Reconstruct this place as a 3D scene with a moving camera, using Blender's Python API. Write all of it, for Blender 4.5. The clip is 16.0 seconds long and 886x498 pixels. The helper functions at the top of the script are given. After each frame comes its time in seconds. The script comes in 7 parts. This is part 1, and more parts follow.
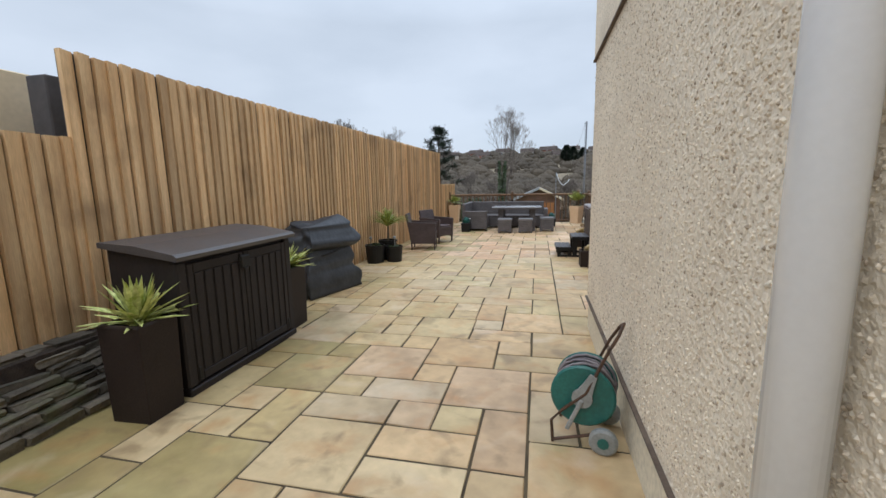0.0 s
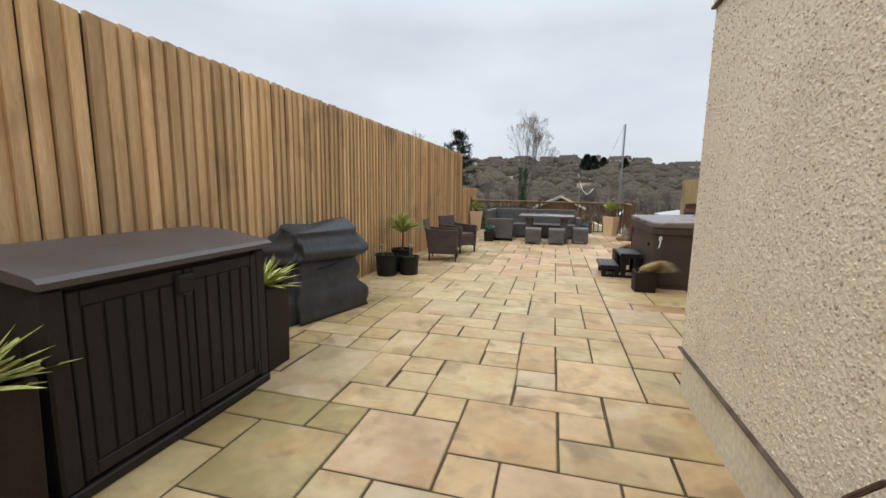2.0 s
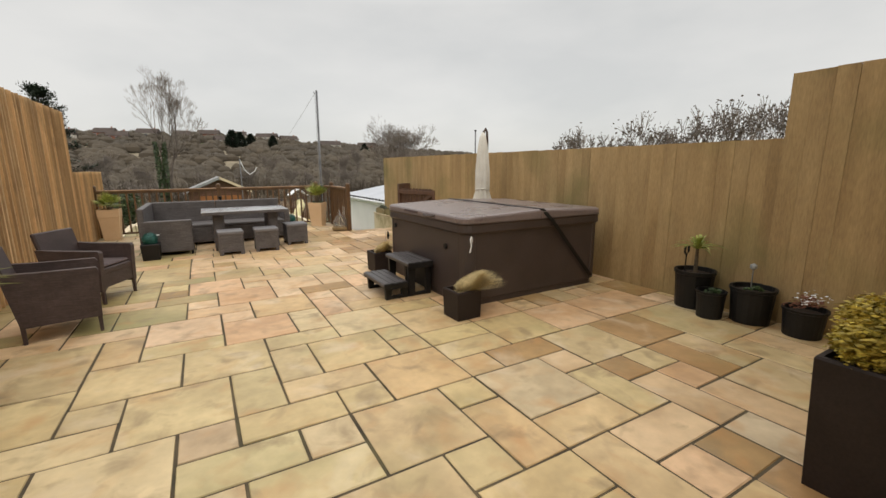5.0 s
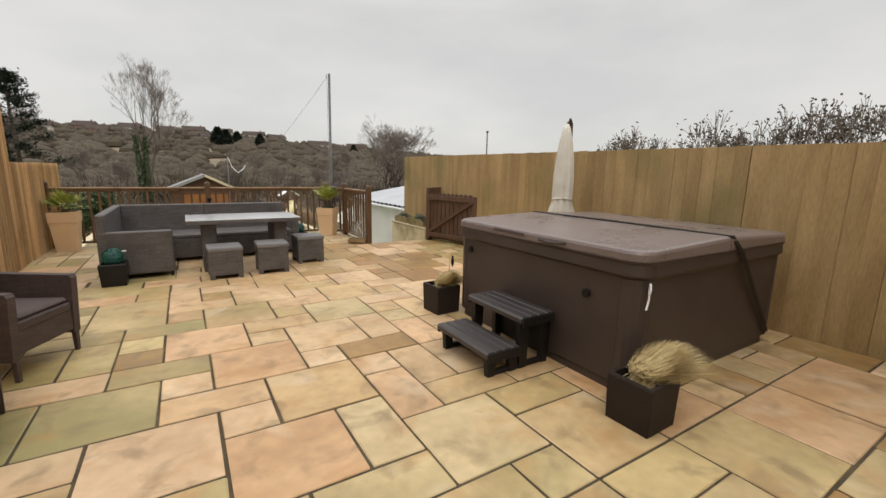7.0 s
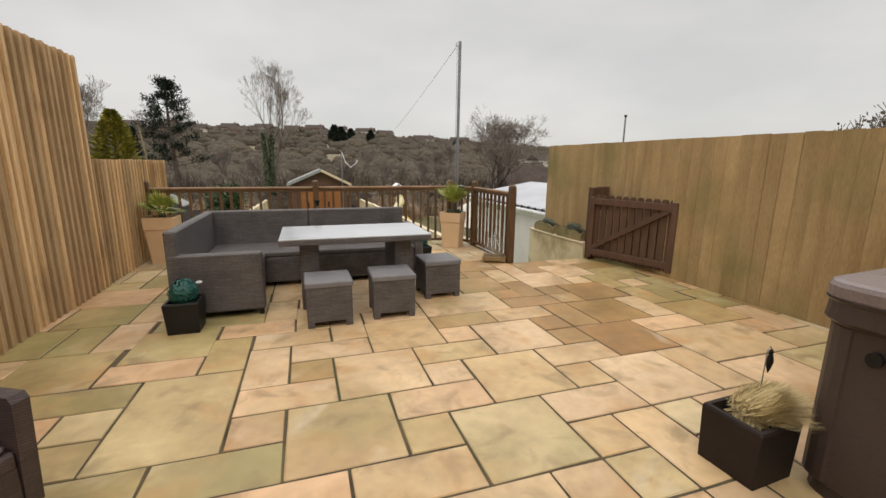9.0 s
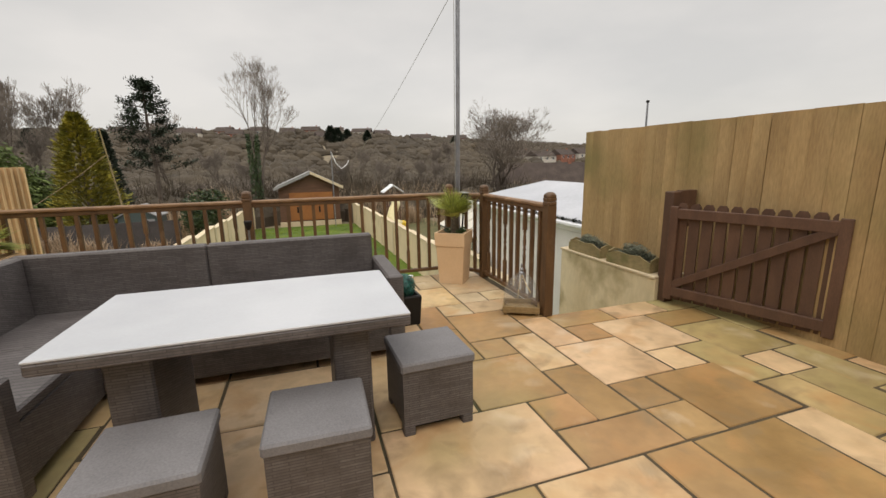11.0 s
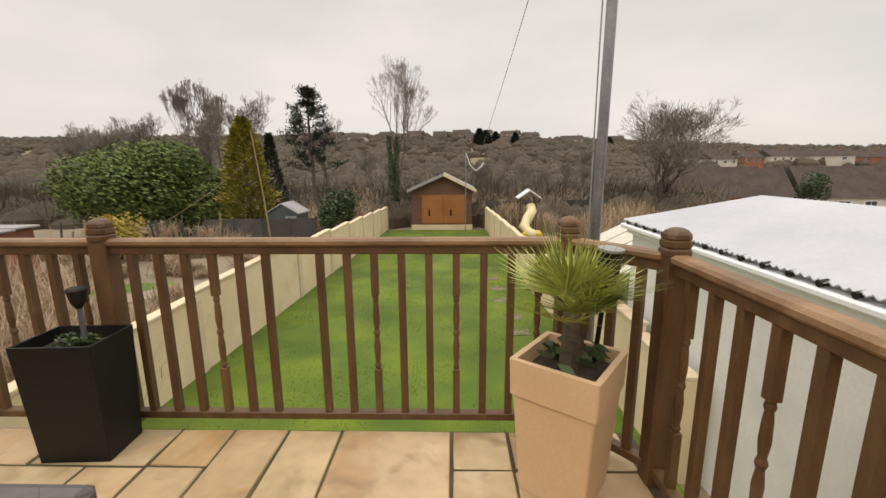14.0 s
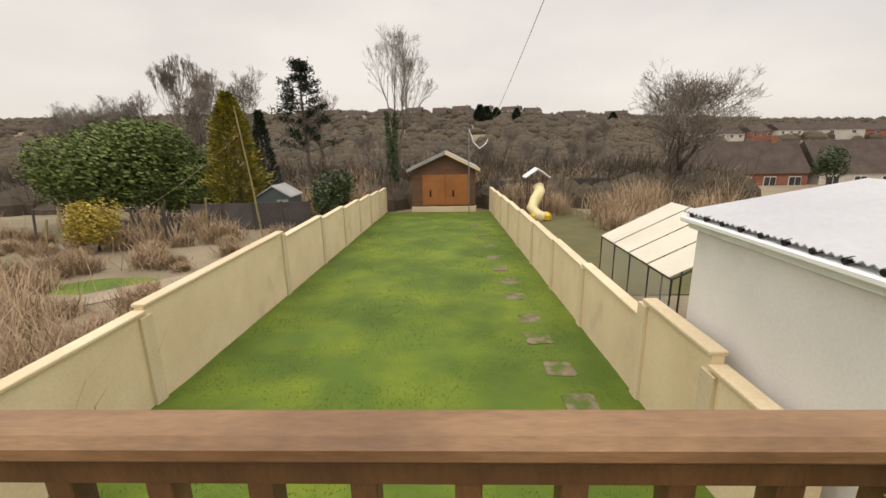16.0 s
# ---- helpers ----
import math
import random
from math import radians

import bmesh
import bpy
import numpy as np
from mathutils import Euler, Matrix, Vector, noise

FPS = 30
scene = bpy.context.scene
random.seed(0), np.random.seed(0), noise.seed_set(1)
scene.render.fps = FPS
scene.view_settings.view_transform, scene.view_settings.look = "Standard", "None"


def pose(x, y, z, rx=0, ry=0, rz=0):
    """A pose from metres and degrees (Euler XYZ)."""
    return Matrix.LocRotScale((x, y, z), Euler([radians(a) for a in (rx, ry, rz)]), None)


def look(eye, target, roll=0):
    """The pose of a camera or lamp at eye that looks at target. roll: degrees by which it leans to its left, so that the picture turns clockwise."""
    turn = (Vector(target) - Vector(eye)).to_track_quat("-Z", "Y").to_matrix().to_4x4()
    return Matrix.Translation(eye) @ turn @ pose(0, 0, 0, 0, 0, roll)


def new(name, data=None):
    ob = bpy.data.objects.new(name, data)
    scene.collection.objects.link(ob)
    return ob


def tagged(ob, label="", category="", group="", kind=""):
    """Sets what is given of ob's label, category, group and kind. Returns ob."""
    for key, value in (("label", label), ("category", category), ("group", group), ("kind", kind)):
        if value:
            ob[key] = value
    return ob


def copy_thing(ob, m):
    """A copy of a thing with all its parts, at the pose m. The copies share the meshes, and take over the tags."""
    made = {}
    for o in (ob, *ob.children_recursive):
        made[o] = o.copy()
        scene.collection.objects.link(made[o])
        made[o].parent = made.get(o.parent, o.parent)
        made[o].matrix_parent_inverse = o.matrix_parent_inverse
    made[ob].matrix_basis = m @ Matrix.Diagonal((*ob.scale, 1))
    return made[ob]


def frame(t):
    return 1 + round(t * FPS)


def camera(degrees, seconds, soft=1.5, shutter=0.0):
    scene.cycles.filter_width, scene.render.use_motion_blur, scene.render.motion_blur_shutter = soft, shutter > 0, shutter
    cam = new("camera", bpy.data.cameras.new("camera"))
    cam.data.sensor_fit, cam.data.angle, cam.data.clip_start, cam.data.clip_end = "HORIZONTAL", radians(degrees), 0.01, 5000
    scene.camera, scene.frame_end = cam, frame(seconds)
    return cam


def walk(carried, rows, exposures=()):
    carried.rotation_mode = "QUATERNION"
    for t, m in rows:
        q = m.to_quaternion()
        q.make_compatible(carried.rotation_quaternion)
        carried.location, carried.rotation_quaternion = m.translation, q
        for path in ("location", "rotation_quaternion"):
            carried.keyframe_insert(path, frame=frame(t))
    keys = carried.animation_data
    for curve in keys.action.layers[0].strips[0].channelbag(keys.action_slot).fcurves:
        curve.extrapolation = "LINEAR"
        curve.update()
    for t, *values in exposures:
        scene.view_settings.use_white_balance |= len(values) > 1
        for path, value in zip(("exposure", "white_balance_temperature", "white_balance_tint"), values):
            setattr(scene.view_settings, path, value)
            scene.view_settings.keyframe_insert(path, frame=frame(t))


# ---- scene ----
cam = camera(93.7, 16.0)
PATH = [
    (0, (0.115, 0.128, 1.465), (-0.326, 2.054, 1.153), -1.0),
    (0.5, (0.01, 0.355, 1.444), (-0.447, 2.278, 1.135), -0.5),
    (1, (-0.061, 0.542, 1.443), (-0.539, 2.462, 1.149), -0.3),
    (1.5, (-0.149, 0.855, 1.428), (-0.741, 2.757, 1.252), -0.4),
    (2, (-0.292, 1.262, 1.399), (-0.803, 3.175, 1.112), 0.9),
    (2.5, (-0.479, 1.744, 1.426), (-0.844, 3.689, 1.138), -1.8),
    (3, (-0.642, 2.238, 1.449), (-0.945, 4.189, 1.133), -1.3),
    (3.5, (-0.881, 2.751, 1.456), (-0.856, 4.725, 1.133), -0.2),
    (4, (-0.968, 3.262, 1.49), (-0.55, 5.175, 1.08), -1.8),
    (4.5, (-1.085, 3.758, 1.504), (-0.352, 5.569, 1.077), -0.9),
    (4.7, (-1.183, 3.95, 1.484), (-0.279, 5.69, 1.092), -0.9),
    (6.8, (-1.188, 6.119, 1.424), (-0.077, 7.737, 1.041), 0.9),
    (7, (-1.206, 6.342, 1.419), (-0.167, 8.012, 1.057), 1.2),
    (7.5, (-1.21, 6.912, 1.439), (-0.324, 8.669, 1.082), 0.1),
    (8, (-1.154, 7.511, 1.449), (-0.403, 9.333, 1.11), 0.1),
    (8.5, (-1.105, 8.103, 1.45), (-0.368, 9.927, 1.088), 0.7),
    (9, (-0.959, 8.665, 1.427), (-0.347, 10.527, 1.025), 0.6),
    (11.3, (-0.009, 11.143, 1.409), (0.601, 13.003, 1.0), -1.0),
    (11.5, (0.128, 11.332, 1.404), (0.735, 13.194, 1.0), -0.3),
    (12, (0.385, 11.863, 1.42), (0.981, 13.747, 1.111), -0.1),
    (12.5, (0.615, 12.358, 1.428), (1.036, 14.296, 1.162), -0.3),
    (13, (0.787, 12.862, 1.384), (1.01, 14.829, 1.101), 1.3),
    (13.5, (0.866, 13.337, 1.38), (0.982, 15.303, 1.031), 0.4),
    (14, (0.964, 13.833, 1.385), (0.915, 15.794, 0.995), -0.4),
    (14.5, (0.925, 14.28, 1.385), (0.856, 16.241, 0.998), 0.1),
    (15, (0.92, 14.705, 1.373), (0.798, 16.659, 0.965), -0.0),
    (15.5, (0.898, 15.069, 1.368), (0.767, 17.013, 0.919), -0.6),
    (16, (0.826, 15.393, 1.39), (0.772, 17.331, 0.9), -1.0),
]
walk(cam, [(t, look(eye, target, roll)) for t, eye, target, roll in PATH],
     exposures=[(0, -0.27, 5900, 11), (1.5, -0.22, 6080, 11), (2.5, -0.19, 6850, 12), (3.5, -0.22, 7150, 12), (5.0, -0.28, 7250, 12.5), (9.5, -0.33, 7350, 14), (12, -0.25, 7600, 15), (16, -0.15, 7900, 16.5)])

# ---------------------------------------------------------------- light
SKY_LOW, SKY_HIGH = 0.88, 2.7
world = bpy.data.worlds.new("overcast")
scene.world = world
world.use_nodes = True
wn, wl = world.node_tree.nodes, world.node_tree.links
wn.clear()
sky = wn.new("ShaderNodeTexSky")
sky.sky_type, sky.sun_disc, sky.sun_elevation, sky.sun_rotation = "NISHITA", False, radians(38), radians(200)
w_co = wn.new("ShaderNodeTexCoord")
w_sep = wn.new("ShaderNodeSeparateXYZ")
w_elev = wn.new("ShaderNodeMapRange")
w_elev.inputs[1].default_value = 0.33
w_elev.inputs[3].default_value, w_elev.inputs[4].default_value = SKY_LOW, SKY_HIGH
w_map = wn.new("ShaderNodeMapping")
w_map.inputs["Scale"].default_value = (1, 1, 2.6)
w_noise = wn.new("ShaderNodeTexNoise")
w_noise.inputs["Scale"].default_value, w_noise.inputs["Detail"].default_value = 2.0, 5
w_ramp = wn.new("ShaderNodeValToRGB")
w_ramp.color_ramp.elements[0].position, w_ramp.color_ramp.elements[0].color = 0.36, (0.795, 0.86, 0.915, 1)
w_ramp.color_ramp.elements[1].position, w_ramp.color_ramp.elements[1].color = 0.64, (0.95, 1.01, 1.06, 1)
w_mul = wn.new("ShaderNodeVectorMath")
w_mul.operation = "SCALE"
w_bg, w_bg2, w_add, w_out = wn.new("ShaderNodeBackground"), wn.new("ShaderNodeBackground"), wn.new("ShaderNodeAddShader"), wn.new("ShaderNodeOutputWorld")
wl.new(w_co.outputs["Generated"], w_sep.inputs[0])
wl.new(w_sep.outputs["Z"], w_elev.inputs[0])
wl.new(w_co.outputs["Generated"], w_map.inputs["Vector"])
wl.new(w_map.outputs[0], w_noise.inputs["Vector"])
wl.new(w_noise.outputs["Fac"], w_ramp.inputs[0])
wl.new(w_ramp.outputs[0], w_mul.inputs[0])
wl.new(w_elev.outputs[0], w_mul.inputs["Scale"])
wl.new(w_mul.outputs[0], w_bg.inputs[0])
wl.new(sky.outputs[0], w_bg2.inputs[0])
w_bg2.inputs[1].default_value = 0.012
wl.new(w_bg.outputs[0], w_add.inputs[0])
wl.new(w_bg2.outputs[0], w_add.inputs[1])
wl.new(w_add.outputs[0], w_out.inputs[0])
sun = new("sun", bpy.data.lights.new("sun", "SUN"))
sun.data.energy, sun.data.angle, sun.data.color = 0.7, radians(30), (1.0, 0.95, 0.88)
sun.matrix_world = look((0, 0, 20), (5, 14, 0))


# ---------------------------------------------------------------- materials
def material(name, c1, c2, scale=3.0, rough=0.8, bump=0.3, fine=60.0, metal=0.0, stretch=(1, 1, 1), vary=0.0, stain=None, stain_at=(0.55, 0.75), stain_scale=0.6, spec=0.5, island=0.0, depth=0.004, ramp=None, grain=0.17):
    """Two colours mixed by broad noise, darkened by fine grain, with an optional stain of its own shape and random tint per object or island."""
    m = bpy.data.materials.new(name)
    m.use_nodes = True
    n, l = m.node_tree.nodes, m.node_tree.links
    b = n["Principled BSDF"]
    geo = n.new("ShaderNodeNewGeometry")
    mp = n.new("ShaderNodeMapping")
    mp.inputs["Scale"].default_value = stretch
    l.new(geo.outputs["Position"], mp.inputs["Vector"])
    info = n.new("ShaderNodeObjectInfo")
    vec = mp.outputs[0]
    if vary or ramp:
        sc = n.new("ShaderNodeVectorMath")
        sc.operation = "ADD"
        mu = n.new("ShaderNodeMath")
        mu.operation = "MULTIPLY"
        mu.inputs[1].default_value = 37.0
        l.new(info.outputs["Random"], mu.inputs[0])
        l.new(mp.outputs[0], sc.inputs[0])
        l.new(mu.outputs[0], sc.inputs[1])
        vec = sc.outputs[0]
    big, small = n.new("ShaderNodeTexNoise"), n.new("ShaderNodeTexNoise")
    big.inputs["Scale"].default_value, big.inputs["Detail"].default_value = scale, 5
    small.inputs["Scale"].default_value, small.inputs["Detail"].default_value = fine, 4
    l.new(vec, big.inputs["Vector"])
    l.new(vec, small.inputs["Vector"])
    rp = n.new("ShaderNodeValToRGB")
    rp.color_ramp.elements[0].position, rp.color_ramp.elements[1].position = 0.32, 0.68
    rp.color_ramp.elements[0].color, rp.color_ramp.elements[1].color = (*c1, 1), (*c2, 1)
    l.new(big.outputs["Fac"], rp.inputs[0])
    col = rp.outputs[0]

    def mix(mode, fac, a, bb):
        x = n.new("ShaderNodeMix")
        x.data_type, x.blend_type = "RGBA", mode
        if isinstance(fac, float):
            x.inputs[0].default_value = fac
        else:
            l.new(fac, x.inputs[0])
        l.new(a, x.inputs[6])
        if isinstance(bb, tuple):
            x.inputs[7].default_value = (*bb, 1)
        else:
            l.new(bb, x.inputs[7])
        return x.outputs[2]

    if ramp:
        r2 = n.new("ShaderNodeValToRGB")
        r2.color_ramp.interpolation = "LINEAR"
        for i, (p, c) in enumerate(ramp):
            e = r2.color_ramp.elements[i] if i < 2 else r2.color_ramp.elements.new(p)
            e.position, e.color = p, (*c, 1)
        l.new(info.outputs["Random"], r2.inputs[0])
        col = mix("MULTIPLY", 1.0, col, r2.outputs[0])
    if vary or island:
        hs = n.new("ShaderNodeHueSaturation")
        mr = n.new("ShaderNodeMapRange")
        v = vary or island
        mr.inputs[3].default_value, mr.inputs[4].default_value = 1 - v, 1 + v
        l.new(info.outputs["Random"] if vary else geo.outputs["Random Per Island"], mr.inputs[0])
        l.new(mr.outputs[0], hs.inputs["Value"])
        l.new(col, hs.inputs["Color"])
        col = hs.outputs[0]
    gr = n.new("ShaderNodeMapRange")
    gr.inputs[1].default_value, gr.inputs[2].default_value, gr.inputs[3].default_value, gr.inputs[4].default_value = 0.3, 0.7, 1 - grain, 1 + grain * 0.6
    l.new(small.outputs["Fac"], gr.inputs[0])
    col = mix("MULTIPLY", 1.0, col, gr.outputs[0])
    if stain:
        st = n.new("ShaderNodeTexNoise")
        st.inputs["Scale"].default_value, st.inputs["Detail"].default_value = stain_scale, 6
        l.new(geo.outputs["Position"], st.inputs["Vector"])
        sm = n.new("ShaderNodeMapRange")
        sm.inputs[1].default_value, sm.inputs[2].default_value = stain_at
        l.new(st.outputs["Fac"], sm.inputs[0])
        col = mix("MIX", sm.outputs[0], col, stain)
    l.new(col, b.inputs["Base Color"])
    rr = n.new("ShaderNodeMapRange")
    rr.inputs[3].default_value, rr.inputs[4].default_value = max(0.03, rough - 0.12), min(1, rough + 0.1)
    l.new(big.outputs["Fac"], rr.inputs[0])
    l.new(rr.outputs[0], b.inputs["Roughness"])
    b.inputs["Metallic"].default_value = metal
    b.inputs["Specular IOR Level"].default_value = spec
    if bump:
        bp = n.new("ShaderNodeBump")
        bp.inputs["Strength"].default_value, bp.inputs["Distance"].default_value = bump, depth
        ad = n.new("ShaderNodeMath")
        ad.operation = "ADD"
        l.new(big.outputs["Fac"], ad.inputs[0])
        l.new(small.outputs["Fac"], ad.inputs[1])
        l.new(ad.outputs[0], bp.inputs["Height"])
        l.new(bp.outputs[0], b.inputs["Normal"])
    return m


def woven(name, c1, c2, pitch=0.012):
    """Flat-strand synthetic wicker: horizontal strands that pass over and under."""
    m = material(name, c1, c2, 6.0, 0.55, 0.0, 45.0)
    n, l = m.node_tree.nodes, m.node_tree.links
    geo = n.new("ShaderNodeNewGeometry")
    br = n.new("ShaderNodeTexBrick")
    sep, com = n.new("ShaderNodeSeparateXYZ"), n.new("ShaderNodeCombineXYZ")
    ad = n.new("ShaderNodeMath")
    ad.operation = "ADD"
    az = n.new("ShaderNodeMath")
    az.operation = "MULTIPLY_ADD"
    az.inputs[1].default_value = 0.35
    l.new(geo.outputs["Position"], sep.inputs[0])
    l.new(sep.outputs["X"], ad.inputs[0])
    l.new(sep.outputs["Y"], ad.inputs[1])
    l.new(sep.outputs["Y"], az.inputs[0])
    l.new(sep.outputs["Z"], az.inputs[2])
    l.new(ad.outputs[0], com.inputs[0])
    l.new(az.outputs[0], com.inputs[1])
    l.new(com.outputs[0], br.inputs["Vector"])
    br.inputs["Scale"].default_value, br.inputs["Mortar Size"].default_value = 1.0, 0.0022
    br.inputs["Brick Width"].default_value, br.inputs["Row Height"].default_value = pitch * 9, pitch
    br.inputs["Color1"].default_value, br.inputs["Color2"].default_value, br.inputs["Mortar"].default_value = (1, 1, 1, 1), (0.62, 0.60, 0.58, 1), (0.38, 0.38, 0.38, 1)
    b = n["Principled BSDF"]
    old = b.inputs["Base Color"].links[0].from_socket
    x = n.new("ShaderNodeMix")
    x.data_type, x.blend_type = "RGBA", "MULTIPLY"
    x.inputs[0].default_value = 0.8
    l.new(old, x.inputs[6])
    l.new(br.outputs["Color"], x.inputs[7])
    l.new(x.outputs[2], b.inputs["Base Color"])
    bp = n.new("ShaderNodeBump")
    bp.inputs["Strength"].default_value, bp.inputs["Distance"].default_value = 0.6, 0.004
    l.new(br.outputs["Color"], bp.inputs["Height"])
    l.new(bp.outputs[0], b.inputs["Normal"])
    return m


def weathered_slab(name, c1=(0.40, 0.31, 0.18), c2=(0.60, 0.49, 0.315), moss=(0.54, 0.80)):
    """Riven sandstone: each slab has its own tint and its own cloudy iron and clay markings; green algae lies across several."""
    m = material(name, c1, c2, 1.6, 0.5, 0.5, 11.0, stain=(0.25, 0.23, 0.085), stain_at=moss, stain_scale=0.62, depth=0.010, grain=0.12,
        ramp=[(0.0, (0.98, 0.91, 0.72)), (1.0, (0.94, 0.94, 0.78)), (0.22, (1.03, 0.98, 0.86)), (0.42, (1.05, 0.90, 0.74)), (0.62, (0.95, 0.90, 0.68)), (0.78, (1.06, 1.01, 0.92)), (0.92, (1.0, 0.83, 0.64))])
    n, l = m.node_tree.nodes, m.node_tree.links
    b = n["Principled BSDF"]
    geo, info, mu, ad = n.new("ShaderNodeNewGeometry"), n.new("ShaderNodeObjectInfo"), n.new("ShaderNodeMath"), n.new("ShaderNodeVectorMath")
    mu.operation, mu.inputs[1].default_value = "MULTIPLY", 83.0
    l.new(info.outputs["Random"], mu.inputs[0])
    l.new(geo.outputs["Position"], ad.inputs[0])
    l.new(mu.outputs[0], ad.inputs[1])
    col = b.inputs["Base Color"].links[0].from_socket
    for scale, lo, hi, paint, amount in ((3.1, 0.53, 0.74, (0.43, 0.215, 0.075), 0.62), (4.4, 0.55, 0.72, (0.22, 0.15, 0.075), 0.68), (2.3, 0.60, 0.80, (0.66, 0.55, 0.41), 0.6)):
        no, mr, x = n.new("ShaderNodeTexNoise"), n.new("ShaderNodeMapRange"), n.new("ShaderNodeMix")
        no.inputs["Scale"].default_value, no.inputs["Detail"].default_value, no.inputs["Distortion"].default_value = scale, 6, 0.5
        mr.inputs[1].default_value, mr.inputs[2].default_value, mr.inputs[4].default_value = lo, hi, amount
        x.data_type = "RGBA"
        l.new(ad.outputs[0], no.inputs["Vector"])
        l.new(no.outputs["Fac"], mr.inputs[0])
        l.new(mr.outputs[0], x.inputs[0])
        l.new(col, x.inputs[6])
        x.inputs[7].default_value = (*paint, 1)
        col = x.outputs[2]
    l.new(col, b.inputs["Base Color"])
    return m


M_SLAB = weathered_slab("sandstone_slab")
M_SLAB_PEACH = weathered_slab("peach_sandstone_slab", (0.45, 0.315, 0.20), (0.65, 0.49, 0.345), (0.58, 0.86))
M_SLAB_RUST = weathered_slab("rusty_sandstone_slab", (0.26, 0.16, 0.07), (0.41, 0.27, 0.14))
M_SLAB_ALGAE = weathered_slab("mossy_sandstone_slab", (0.27, 0.22, 0.105), (0.46, 0.375, 0.21), (0.46, 0.72))
M_SLAB_PALE = weathered_slab("pale_sandstone_slab", (0.38, 0.30, 0.20), (0.57, 0.47, 0.34), (0.58, 0.86))
M_JOINT = material("jointing_mortar", (0.036, 0.026, 0.014), (0.115, 0.085, 0.046), 4.0, 0.95, 0.5, 90.0, stain=(0.05, 0.06, 0.02))
M_FENCE = material("treated_fence_board", (0.52, 0.325, 0.155), (0.68, 0.47, 0.255), 3.0, 0.8, 0.4, 40.0, stretch=(5, 5, 0.35), vary=0.26, stain=(0.21, 0.13, 0.065), stain_at=(0.55, 0.9), stain_scale=2.0)
M_FENCE_R = material("golden_fence_board", (0.30, 0.19, 0.08), (0.44, 0.30, 0.14), 1.6, 0.78, 0.35, 30.0, stretch=(3, 3, 0.5), vary=0.085, stain=(0.17, 0.15, 0.05), stain_at=(0.48, 0.8), stain_scale=1.1)
M_RENDER = material("pebbledash_render", (0.68, 0.575, 0.43), (0.78, 0.68, 0.53), 1.2, 0.92, 0.9, 45.0, stain=(0.50, 0.42, 0.30), stain_at=(0.6, 0.85), stain_scale=1.3, depth=0.016)
M_STONECHIP = material("render_pebble", (0.64, 0.54, 0.40), (0.78, 0.68, 0.53), 30.0, 0.95, 0.3, 90.0, island=0.14, spec=0.15)
M_CHIPDARK = material("brown_pebble", (0.42, 0.335, 0.24), (0.58, 0.48, 0.36), 30.0, 0.9, 0.3, 90.0, island=0.25, spec=0.2)
M_PLINTH = material("painted_plinth", (0.62, 0.55, 0.41), (0.72, 0.65, 0.50), 2.0, 0.8, 0.3, 30.0, stain=(0.20, 0.19, 0.11), stain_at=(0.55, 0.8), stain_scale=2.2)
M_BEAD = material("rusty_bead", (0.07, 0.045, 0.03), (0.14, 0.10, 0.07), 8.0, 0.7, 0.3)
M_WHITE = material("white_plastic", (0.80, 0.82, 0.85), (0.83, 0.85, 0.88), 2.0, 0.3, 0.0, grain=0.02)
M_PIPE = material("glossy_white_pipe", (0.84, 0.87, 0.92), (0.88, 0.90, 0.95), 2.0, 0.22, 0.0, grain=0.02)
M_RAIL = material("brown_stained_timber", (0.082, 0.04, 0.016), (0.148, 0.076, 0.03), 4.0, 0.55, 0.35, 50.0, stretch=(3, 3, 0.8), vary=0.12, stain=(0.20, 0.135, 0.08), stain_at=(0.62, 0.9), stain_scale=5.0)
M_RAILTOP = material("worn_brown_rail", (0.175, 0.09, 0.04), (0.30, 0.18, 0.095), 3.0, 0.55, 0.35, 40.0, stretch=(0.8, 3, 3), stain=(0.10, 0.05, 0.022), stain_at=(0.5, 0.8), stain_scale=3.0)
M_GATE = material("gate_stain", (0.075, 0.035, 0.02), (0.115, 0.058, 0.033), 4.0, 0.6, 0.3, 50.0, stretch=(3, 3, 0.8), vary=0.1)
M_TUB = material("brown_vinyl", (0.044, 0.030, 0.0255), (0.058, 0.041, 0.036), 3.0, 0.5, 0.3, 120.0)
# cover top: brown vinyl with the sky's reflection lifted into its base colour
M_TUBTOP_SHEEN = material("brown_vinyl_cover", (0.16, 0.125, 0.118), (0.20, 0.158, 0.15), 2.0, 0.3, 0.35, 110.0)
M_BLACK = material("black_plastic", (0.007, 0.0065, 0.0065), (0.012, 0.011, 0.0105), 4.0, 0.5, 0.2, 80.0, spec=0.3)
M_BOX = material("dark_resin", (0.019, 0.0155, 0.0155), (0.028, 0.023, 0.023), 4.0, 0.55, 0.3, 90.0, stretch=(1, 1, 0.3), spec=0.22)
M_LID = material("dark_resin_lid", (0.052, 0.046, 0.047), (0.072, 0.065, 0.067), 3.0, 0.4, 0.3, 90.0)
M_STEP = material("brown_step_plastic", (0.036, 0.03, 0.03), (0.052, 0.044, 0.043), 4.0, 0.45, 0.3, 80.0)
M_PLANTER = material("dark_planter", (0.019, 0.0125, 0.0105), (0.027, 0.0185, 0.0155), 5.0, 0.6, 0.25, 70.0, spec=0.22)
M_COVER = material("cover_fabric", (0.019, 0.022, 0.028), (0.042, 0.047, 0.056), 3.0, 0.5, 0.55, 9.0, depth=0.02)
